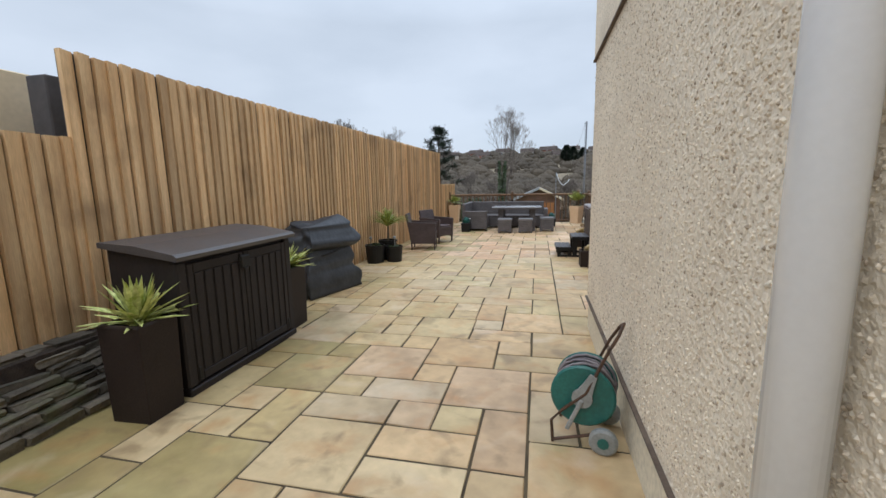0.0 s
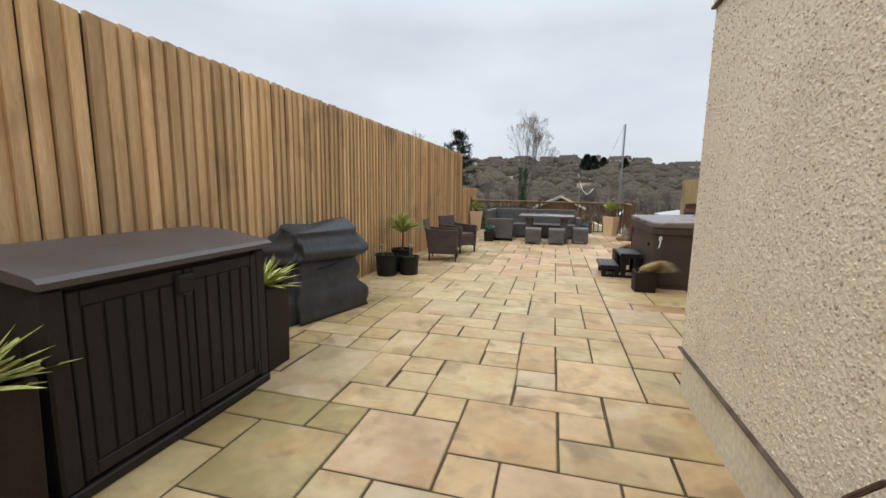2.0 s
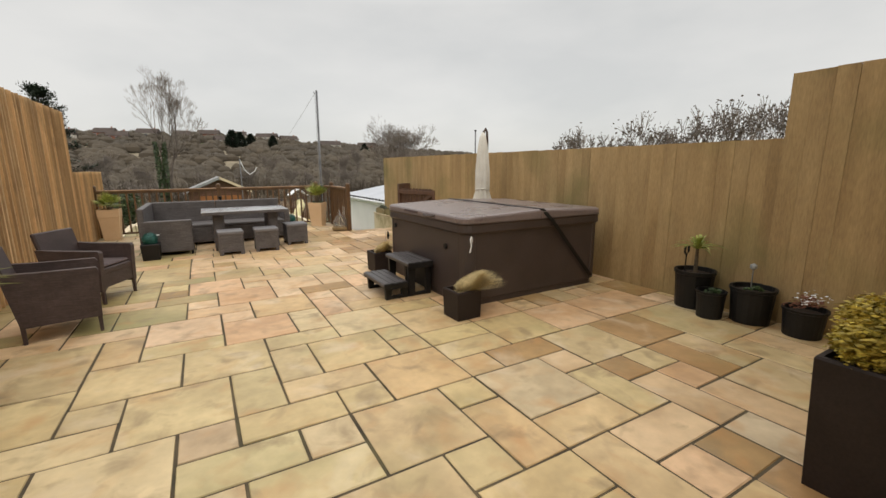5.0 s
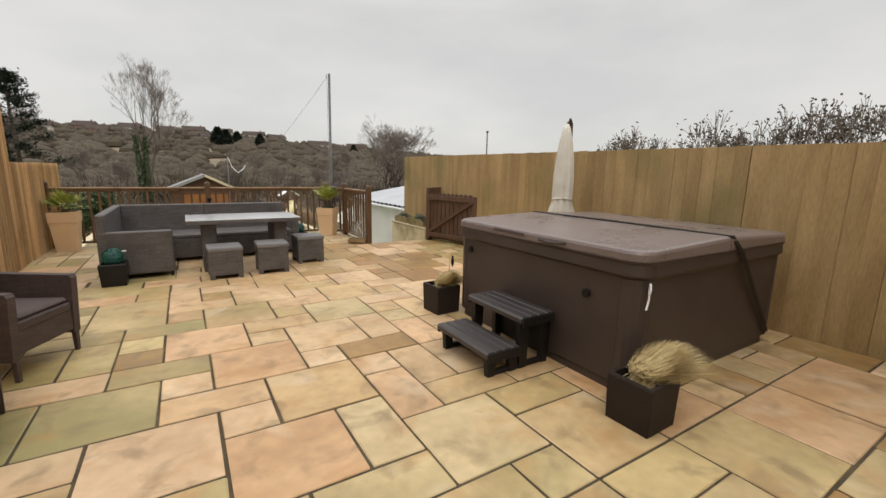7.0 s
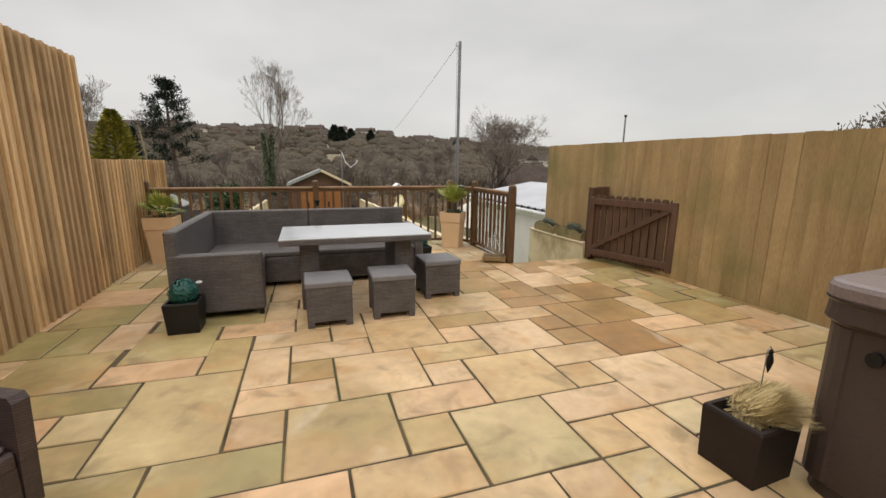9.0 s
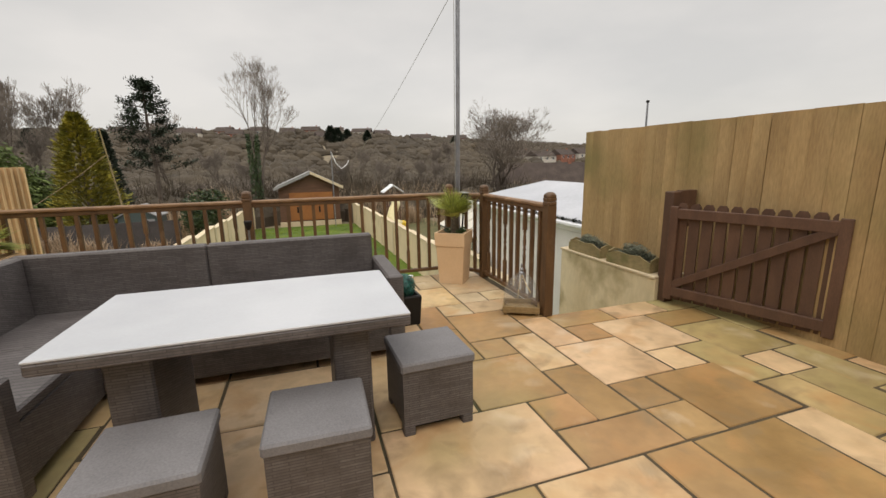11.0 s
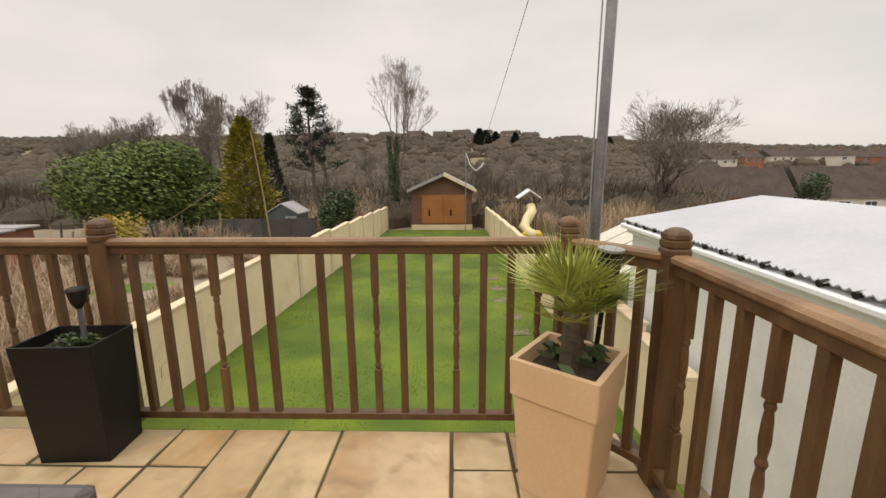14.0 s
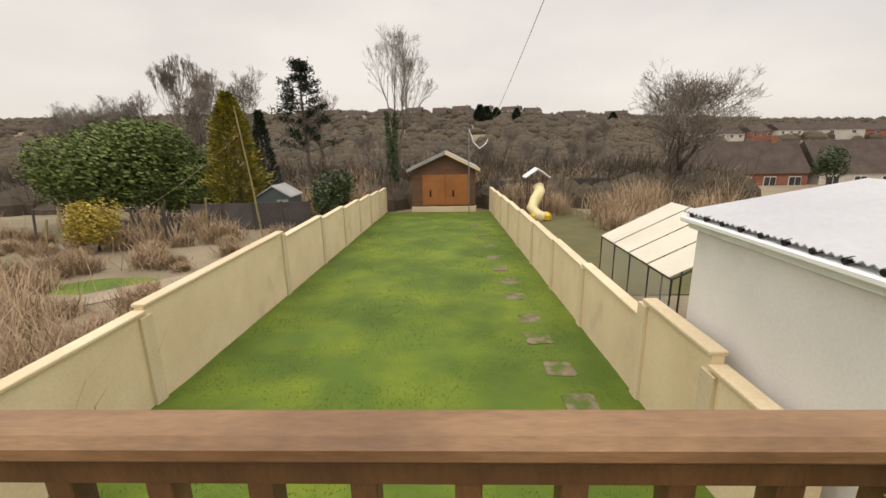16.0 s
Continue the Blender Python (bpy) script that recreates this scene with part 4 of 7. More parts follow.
# ---------------------------------------------------------------- summer shed at the end of the lawn
def shed():
    z0 = lawn_z(45.3)
    s = thing("timber_shed", pose(0.12, 45.0, z0), "brown timber shed with orange double doors and pale gable edge", "shed")
    W, e, a = 2.25, 3.05, 4.05
    bm = B()
    loft(bm, [[(-W, y, 0.35), (W, y, 0.35), (W, y, e), (0.15, y, a), (-W, y, e)] for y in (0, 4.5)])
    part("wall", bm, M_SHEDWOOD, s)
    one_box("plinth", M_COPING, s, (-W - 0.05, -0.1, -0.3, W + 0.05, 4.5, 0.36), 0.02, "cream plinth")
    for i in range(13):
        z = 0.42 + 0.2 * i
        one_box("cladding_board", M_SHEDWOOD, s, (-W, -0.025, z, W, -0.002, z + 0.188), 0.004)
    for x0 in (-1.5, 0.12):
        d = one_box("door", M_SHEDDOOR, s, (x0, -0.07, 0.45, x0 + 1.6, -0.026, 2.6), 0.012)
        for k in range(4):
            one_box("door_panel", M_SHEDDOOR, d, (x0 + 0.08, -0.085, 0.53 + 0.51 * k, x0 + 1.52, -0.071, 0.98 + 0.51 * k), 0.006)
        one_box("door_handle", M_BLACK, d, (x0 + 0.5, -0.12, 1.05, x0 + 0.62, -0.086, 1.5), 0.006)
    for sx in (-1, 1):
        bm = B()
        loft(bm, [[(sx * (W + 0.28), y, e - 0.15), (sx * (W + 0.28), y, e - 0.03), (0.15, y, a + 0.14), (0.15, y, a + 0.02)] for y in (-0.45, 4.8)])
        part("roof", bm, M_FELT, s)
        bm = B()
        loft(bm, [[(sx * (W + 0.3), y, e - 0.24), (sx * (W + 0.3), y, e - 0.02), (0.15, y, a + 0.16), (0.15, y, a - 0.06)] for y in (-0.49, -0.451)])
        part("bargeboard", bm, M_COPING if sx > 0 else M_FELT, s, "pale bargeboard")


shed()


# ---------------------------------------------------------------- shapes shared by things
def rrect(a, b, r, z, n=5, cx=0.0, cy=0.0):
    """A rounded rectangle of half sizes a, b."""
    out = []
    for k, (sx, sy) in enumerate(((1, 1), (-1, 1), (-1, -1), (1, -1))):
        for i in range(n + 1):
            t = math.pi / 2 * (k + i / n)
            out.append((cx + sx * (a - r) + r * math.cos(t), cy + sy * (b - r) + r * math.sin(t), z))
    return out


def pot_shell(bm, levels, wall=0.02, soil=0.05):
    """Outside up, over the rim and down the inside."""
    z1, a1, b1, r1 = levels[-1]
    rings = [rrect(a, b, r, z) for z, a, b, r in levels]
    rings += [rrect(a1 - wall, b1 - wall, max(0.004, r1 - wall / 2), z1), rrect(a1 - wall - 0.006, b1 - wall - 0.006, max(0.004, r1 - wall / 2), z1 - soil - 0.02)]
    loft(bm, rings)


def soil_disc(parent, a, b, z):
    bm = B()
    loft(bm, [rrect(a, b, min(a, b) * 0.2, z - 0.01), rrect(a * 0.6, b * 0.6, min(a, b) * 0.2, z + 0.008)])
    return part("soil", bm, M_SOIL, parent, "dark soil")


def yucca(parent, rng, z, n=64, length=0.32):
    v, f = blades(rng, n, 0.02, length, 0.044, (0.05, 1.5), 0.06, 0.06)
    o = raw("leaves", v, f, M_YUCCA, parent, "cream-striped sword leaves")
    o.location = (0, 0, z)
    return o


def planter(m, a, top, bottom, h, label, group="", mat=None):
    t = thing("planter", m, label, "planter", group)
    bm = B()
    pot_shell(bm, [(0, bottom, bottom, 0.008), (h - 0.012, top, top, 0.008), (h, top - 0.006, top - 0.006, 0.008)])
    part("pot", bm, mat or M_PLANTER, t)
    soil_disc(t, top - 0.03, top - 0.03, h - 0.05)
    return t


def fan_palm(parent, rng, z, stem_h, n, petiole, leaf, width=0.016, leaflets=13, mat=None, droop=0.25, low=-0.15):
    bm = B()
    tube(bm, [(0, 0, z - 0.05), (0.01, 0, z + stem_h * 0.5), (0, 0.01, z + stem_h)], 0.05, 9, 0.04)
    part("stem", bm, M_PALMSTEM, parent, "short fibrous stem")
    pv, pf, vs, fs = [], [], [], []
    bm = B()
    for i in range(n):
        a, e = rng.uniform(0, 6.283), rng.uniform(low, 1.4)
        d = Vector((math.cos(a) * math.cos(e), math.sin(a) * math.cos(e), math.sin(e)))
        p0 = Vector((0, 0, z + stem_h * rng.uniform(0.7, 1.0)))
        p1 = p0 + d * petiole * rng.uniform(0.7, 1.1)
        tube(bm, [p0, p1], 0.005, 4, 0.003)
        s = d.cross(Vector((0, 0, 1)))
        s = s.normalized() if s.length > 0.05 else Vector((1, 0, 0))
        u = s.cross(d).normalized()
        for j in range(leaflets):
            t = (j / (leaflets - 1) - 0.5) * 2.5
            q = (d * math.cos(t) + s * math.sin(t) + u * 0.12).normalized()
            side = q.cross(u).normalized()
            L = leaf * (1 - 0.18 * abs(t)) * rng.uniform(0.85, 1.1)
            k = len(vs)
            for tt, w in ((0, 0.35), (0.45, 1.0), (1.0, 0.06)):
                c = p1 + q * L * tt - Vector((0, 0, droop * L * tt * tt))
                vs += [c - side * width * w / 2, c + side * width * w / 2]
            fs += [(k, k + 1, k + 3, k + 2), (k + 2, k + 3, k + 5, k + 4)]
    part("leaf_stalks", bm, M_PALM, parent)
    return raw("fronds", vs, fs, mat or M_PALM, parent, "green fan fronds")


# ---------------------------------------------------------------- along the left fence
def storage_box():
    t = thing("storage_box", pose(-2.245, 3.05, 0) @ Matrix.Diagonal((1, 1, 1.065, 1)), "dark brown resin garden storage box with grooved doors and sloping lid", "storage box")
    D, W, zf, zb = 0.58, 0.66, 0.925, 1.0
    bm = B()
    loft(bm, [[(-0.03, y, 0.05), (-D, y, 0.05), (-D, y, zb), (-0.03, y, zf)] for y in (-W + 0.02, W - 0.02)])
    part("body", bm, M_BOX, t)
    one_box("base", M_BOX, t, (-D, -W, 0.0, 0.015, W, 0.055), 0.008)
    for y0, y1 in ((-W + 0.09, -0.004), (0.004, W - 0.09)):
        d = one_box("door", M_BOX, t, (-0.029, y0, 0.075, -0.008, y1, 0.885), 0.006)
        for q in ((y0, y0 + 0.05, 0.075, 0.885), (y1 - 0.05, y1, 0.075, 0.885), (y0 + 0.052, y1 - 0.052, 0.075, 0.135), (y0 + 0.052, y1 - 0.052, 0.82, 0.885)):
            one_box("door_frame", M_BOX, d, (-0.0075, q[0], q[2], 0.004, q[1], q[3]), 0.005)
        n = 5
        w = (y1 - y0 - 0.108) / n
        for i in range(n):
            one_box("slat", M_BOX, d, (-0.0075, y0 + 0.054 + w * i + 0.008, 0.14, 0.001, y0 + 0.054 + w * (i + 1) - 0.008, 0.815), 0.005)
        for i, z in enumerate((0.09,)):
            one_box("hinge", M_BLACK, d, (0.0045, (y0 if y0 < -0.3 else y1 - 0.03), z, 0.012, (y0 + 0.03 if y0 < -0.3 else y1), z + 0.09), 0.004)
    for y in (-W, W - 0.088):
        one_box("corner_post", M_BOX, t, (-0.05, y, 0.055, 0.004, y + 0.088, 0.91), 0.012)
    one_box("latch", M_BLACK, t, (0.005, -0.06, 0.76, 0.028, 0.06, 0.86), 0.012)
    bm = B()
    tube(bm, [(0.02, 0.045 * math.cos(a), 0.80 + 0.045 * math.sin(a)) for a in [k * 0.5236 for k in range(13)]], 0.008, 6)
    part("latch_ring", bm, M_BLACK, t)
    bm = B()
    loft(bm, [[(0.045, y, zf - 0.005), (-D - 0.02, y, zb + 0.0), (-D - 0.02, y, zb + 0.035), (-0.3, y, (zf + zb) / 2 + 0.055), (0.02, y, zf + 0.04), (0.05, y, zf + 0.022)] for y in (-W - 0.03, -W - 0.015, W + 0.015, W + 0.03)])
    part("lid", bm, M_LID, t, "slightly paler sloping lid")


storage_box()
rng = random.Random(21)
for (px, py, h, lab) in ((-2.37, 2.19, 0.64, "tall dark planter with a cream-striped yucca beside the storage box"), (-2.46, 3.93, 0.64, "tall dark planter with a yucca between storage box and barbecue")):
    t = planter(pose(px, py, 0, 0, 0, 3), 0.145, 0.15, 0.138, h, lab, "tall yucca planters")
    yucca(t, rng, h - 0.05)


def covered_barbecue():
    t = thing("covered_barbecue", pose(-2.86, 5.30, 0, 0, 0, -14) @ Matrix.Diagonal((0.88, 1.0, 0.98, 1)), "barbecue under a crumpled black fabric cover", "barbecue")
    skirt = [(0.0, 0.335, 0.585), (0.2, 0.325, 0.56), (0.4, 0.31, 0.53), (0.55, 0.28, 0.49), (0.68, 0.24, 0.44)]
    hood = [(0.615, 0.28, 0.45), (0.60, 0.36, 0.55), (0.64, 0.40, 0.59), (0.72, 0.395, 0.585), (0.82, 0.36, 0.565), (0.92, 0.30, 0.52), (0.985, 0.23, 0.46), (1.005, 0.14, 0.36), (1.01, 0.03, 0.14)]

    def ridge(p):
        return 1 - 2 * abs(noise.noise(p))

    def skin(levels, seed, folds, crease, tuck):
        fine = []
        for (z0, a0, b0), (z1, a1, b1) in zip(levels, levels[1:]):
            fine += [(z0 + (z1 - z0) * k / 4, a0 + (a1 - a0) * k / 4, b0 + (b1 - b0) * k / 4) for k in range(4)]
        fine.append(levels[-1])
        rings = []
        for z, a, b in fine:
            out = []
            for x, y, _ in rrect(a, b, min(a, b) * 0.3, 0, 40):
                th = math.atan2(y, x)
                low = max(0.0, 1 - z / 0.6)
                v = Vector((x * 2.6 + z * 1.1, y * 2.6 - z * 0.8, z * 3.0 + seed))
                k = 0.95 + crease * (ridge(v) - 0.72) + 0.5 * crease * (ridge(v * 2.3) - 0.72) + folds * low * 0.11 * math.sin(13 * th + 2.2 * noise.noise(Vector((x * 3, y * 3, seed)))) 
                zz = z + tuck * noise.noise(Vector((x * 3.3, y * 3.3, seed))) * (1 if z > 0.05 else 0)
                out.append((x * k, y * k, max(0.004, zz)))
            rings.append(out)
        bm = B()
        loft(bm, rings)
        return bm

    part("lower_cover", skin(skirt, 1.3, 1.5, 0.19, 0.03), M_COVER, t, smooth=True)
    part("hood_cover", skin(hood, 4.1, 0.0, 0.21, 0.12), M_COVER, t, smooth=True)
    bm = B()
    tube(bm, [(0.12, 0.54, 0.84), (0.14, 0.62, 0.80), (0.15, 0.63, 0.72), (0.14, 0.56, 0.67)], 0.035, 8, 0.03)
    part("side_flap", bm, M_COVER, t, smooth=True)
    bm = B()
    tube(bm, [(0.29 * math.cos(a), 0.49 * math.sin(a), 0.57 + 0.02 * math.sin(3 * a)) for a in [k * 0.2618 for k in range(25)]], 0.012, 6)
    part("draw_cord", bm, M_BLACK, t)


covered_barbecue()


def round_pot(m, r, h, label, group="pots by the fence", kind="plant_pot"):
    t = thing(kind, m, label, "plant pot", group)
    bm = B()
    loft(bm, [circle((0, 0), q, 22, z) for z, q in ((0, r * 0.86), (h * 0.9, r * 0.98), (h * 0.92, r * 1.04), (h, r * 1.04), (h, r * 0.93), (h - 0.05, r * 0.9))])
    part("pot", bm, M_BLACK, t, smooth=False)
    bm = B()
    loft(bm, [circle((0, 0), r * 0.9, 18, h - 0.045), circle((0, 0), r * 0.5, 18, h - 0.03)])
    part("soil", bm, M_SOIL, t, "dark soil")
    return t


def strap_plant(t, rng, z, stem, n, L, w, mat=None, droop=0.7, up=(0.35, 1.4)):
    if stem:
        bm = B()
        tube(bm, [(0, 0, z - 0.05), (0.015, 0.01, z + stem)], 0.022, 7, 0.016)
        part("stem", bm, M_PALMSTEM, t)
    v, f = blades(rng, n, 0.015, L, w, up, droop)
    o = raw("leaves", v, f, mat or M_PALM, t, "long strap leaves")
    o.location = (0, 0, z + stem)
    return o


def small_leaves(t, rng, z, n, radius, size, mat, label="small leaves", lumps=9):
    v, f = clump(rng, n, radius, size, lumps)
    o = raw("foliage", v, f, mat, t, label)
    o.location = (0, 0, z)
    return o


def garden_stake(m, label, h=0.3):
    t = thing("solar_stake_light", m, label, "garden light")
    bm = B()
    tube(bm, [(0, 0, 0), (0, 0, h)], 0.006, 6)
    part("stake", bm, M_STEEL, t)
    bm = B()
    loft(bm, [circle((0, 0), r, 10, h + z) for z, r in ((0, 0.01), (0.015, 0.028), (0.045, 0.03), (0.05, 0.024), (0.06, 0.004))])
    part("lamp_head", bm, M_GREYPL, t, "small pale lamp head")
    return t


rng = random.Random(31)
p = round_pot(pose(-2.88, 7.44, 0), 0.185, 0.34, "black round pot with low greenery beside the fence")
small_leaves(p, rng, 0.33, 300, (0.13, 0.13, 0.05), 0.04, M_DARKLEAF)
p = round_pot(pose(-2.57, 7.63, 0), 0.165, 0.30, "black round pot with low greenery beside the fence")
small_leaves(p, rng, 0.29, 200, (0.11, 0.11, 0.04), 0.04, M_DARKLEAF)
p = round_pot(pose(-2.78, 7.87, 0), 0.18, 0.38, "black round pot with a young palm beside the fence")
strap_plant(p, rng, 0.35, 0.30, 170, 0.58, 0.022, mat=M_PALM, droop=0.38, up=(0.5, 1.52))
garden_stake(pose(-2.55, 7.62, 0.21), "small solar stake light stuck in a black pot", 0.22)
garden_stake(pose(-2.95, 7.41, 0.24), "small solar stake light stuck in a black pot", 0.2)


def armchair(m):
    """Faces +x. The wicker shell wraps round the back and sides."""
    t = thing("armchair", m, "dark brown woven rattan garden armchair beside the fence", "armchair", "rattan armchairs")
    one_box("seat", M_WICKER_B, t, (-0.24, -0.235, 0.33, 0.28, 0.235, 0.40), 0.012)
    one_box("seat_pad", M_PAD, t, (-0.2, -0.22, 0.401, 0.27, 0.22, 0.44), 0.016, "thin brown seat pad")
    bm = B()
    turn(bx(bm, -0.025, -0.27, 0.0, 0.025, 0.27, 0.475, 0.014), pose(-0.26, 0, 0.34, 0, -13, 0))
    part("backrest", bm, M_WICKER_B, t)
    for s in (-1, 1):
        bm = B()
        loft(bm, [[(-0.26, y, 0.15), (0.275, y, 0.15), (0.30, y, 0.58), (0.285, y, 0.605), (-0.1, y, 0.615), (-0.34, y, 0.63)] for y in (s * 0.235, s * 0.295)])
        part("side_panel", bm, M_WICKER_B, t)
        for x in (-0.25, 0.26):
            bm = B()
            loft(bm, [[(x - q, s * 0.262 - q, z), (x + q, s * 0.262 - q, z), (x + q, s * 0.262 + q, z), (x - q, s * 0.262 + q, z)] for z, q in ((0, 0.013), (0.34, 0.02))])
            part("leg", bm, M_WICKER_B, t)
    one_box("front_apron", M_WICKER_B, t, (0.245, -0.235, 0.18, 0.275, 0.235, 0.34), 0.006)
    return t


chair = armchair(pose(-2.41, 9.22, 0, 0, 0, 10))
copy_thing(chair, pose(-2.355, 10.30, 0, 0, 0, -25))


# ---------------------------------------------------------------- lounge set
def corner_sofa():
    t = thing("corner_sofa", pose(0, 0, 0), "grey woven rattan corner sofa with low arms", "sofa")
    L, R, F, K, S, H = -2.16, 0.435, 12.76, 14.485, 0.40, 0.825
    one_box("left_base", M_WICKER, t, (L + 0.1, F + 0.1, 0.05, -1.45, 13.7, S - 0.05), 0.012)
    one_box("rear_base", M_WICKER, t, (L + 0.1, 13.72, 0.05, R - 0.12, K - 0.1, S - 0.05), 0.012)
    one_box("left_seat", M_WICKER, t, (L + 0.1, F + 0.1, S - 0.049, -1.44, 13.71, S + 0.01), 0.012)
    one_box("rear_seat", M_WICKER, t, (L + 0.1, 13.715, S - 0.049, R - 0.12, K - 0.1, S + 0.01), 0.012)
    for name, d in (("left_backrest", (L, F + 0.005, 0.06, L + 0.095, K - 0.1, H)), ("rear_backrest", (-0.95, K - 0.098, 0.06, R - 0.12, K, H)), ("rear_backrest", (L, K - 0.098, 0.06, -0.955, K, H)),
                    ("front_arm", (L + 0.002, F, 0.06, -1.38, F + 0.098, 0.61)), ("end_arm", (R - 0.118, 13.72, 0.06, R, K - 0.002, 0.615))):
        one_box(name, M_WICKER, t, d, 0.014)
    for x, y in ((L + 0.04, F + 0.05), (-1.42, F + 0.05), (R - 0.06, 13.78), (R - 0.06, K - 0.06), (L + 0.05, K - 0.05), (-0.9, K - 0.06)):
        one_box("foot", M_BLACK, t, (x - 0.02, y - 0.02, 0, x + 0.02, y + 0.02, 0.065), 0.003)


corner_sofa()


def dining_table():
    t = thing("garden_table", pose(-0.5, 13.06, 0), "grey rattan garden table with a pale frosted glass top", "table")
    one_box("tabletop_frame", M_WICKER, t, (-0.725, -0.42, 0.67, 0.725, 0.42, 0.72), 0.008)
    one_box("glass_top", M_GLASSTOP, t, (-0.725, -0.42, 0.721, 0.725, 0.42, 0.735), 0.004, "pale frosted glass top")
    for x in (-0.46, 0.46):
        one_box("pedestal", M_WICKER, t, (x - 0.09, -0.28, 0.0, x + 0.09, 0.28, 0.67), 0.01)


dining_table()


def stool(m):
    t = thing("stool", m, "grey woven rattan cube stool beside the garden table", "stool", "rattan stools")
    bm = B()
    loft(bm, [[(-0.195, -0.195, z), (0.195, -0.195, z), (0.195, 0.195, z), (-0.195, 0.195, z)] for z in (0.055, 0.36)])
    part("body", bm, M_WICKER, t)
    one_box("seat", M_SEAT, t, (-0.205, -0.205, 0.361, 0.205, 0.205, 0.415), 0.01)
    for sx in (-1, 1):
        for sy in (-1, 1):
            one_box("foot", M_WICKER, t, (sx * 0.165 - 0.03, sy * 0.165 - 0.03, 0.0, sx * 0.165 + 0.03, sy * 0.165 + 0.03, 0.0545), 0.004)
    return t


s0 = stool(pose(-0.815, 12.46, 0, 0, 0, 1))
copy_thing(s0, pose(-0.22, 12.52, 0, 0, 0, -1.5))
copy_thing(s0, pose(0.388, 12.96, 0, 0, 0, 2))


def ball_planter(m, seed, label):
    t = planter(m, 0, 0.135, 0.12, 0.27, label, "teal ball planters", M_BLACK)
    r = random.Random(seed)
    vs, fs = [], []
    for i in range(1500):
        z = r.uniform(-1, 1)
        a = r.uniform(0, 6.283)
        q = math.sqrt(1 - z * z)
        d = Vector((q * math.cos(a), q * math.sin(a), z))
        c = d * 0.112 * r.uniform(0.86, 1.06)
        s = d.cross(Vector((r.gauss(0, 1), r.gauss(0, 1), 1))).normalized()
        u = (d.cross(s) + d * r.uniform(-0.8, 0.8)).normalized()
        k = len(vs)
        vs += [c - s * 0.011, c + u * 0.006, c + s * 0.011, c - u * 0.006]
        fs.append((k, k + 1, k + 2, k + 3))
    o = raw("ball_topiary", vs, fs, M_TEALLEAF, t, "teal leafy ball")
    o.location = (0, 0, 0.335)
    bm = B()
    loft(bm, [circle((0, 0), rr, 14, 0.335 + zz) for zz, rr in ((-0.09, 0.03), (-0.05, 0.075), (0, 0.09), (0.05, 0.075), (0.085, 0.03))])
    part("core", bm, M_TEAL, t)
    bm = B()
    for k in range(5):
        a = k * 1.2566
        c = Vector((0.105 + 0.014 * math.cos(a), 0.09 + 0.014 * math.sin(a), 0.385))
        loft(bm, [[c + Vector((0.012 * math.cos(b), 0.012 * math.sin(b), zz)) for b in [j * 1.0472 for j in range(6)]] for zz in (0, 0.012)])
    part("flower", bm, M_WHITE, t, "white flower")
    return t


ball_planter(pose(-2.0, 12.57, 0), 1, "black square planter with a teal ball plant beside the sofa arm")
ball_planter(pose(0.565, 14.365, 0, 0, 0, 4), 2, "black square planter with a teal ball plant beside the sofa end")


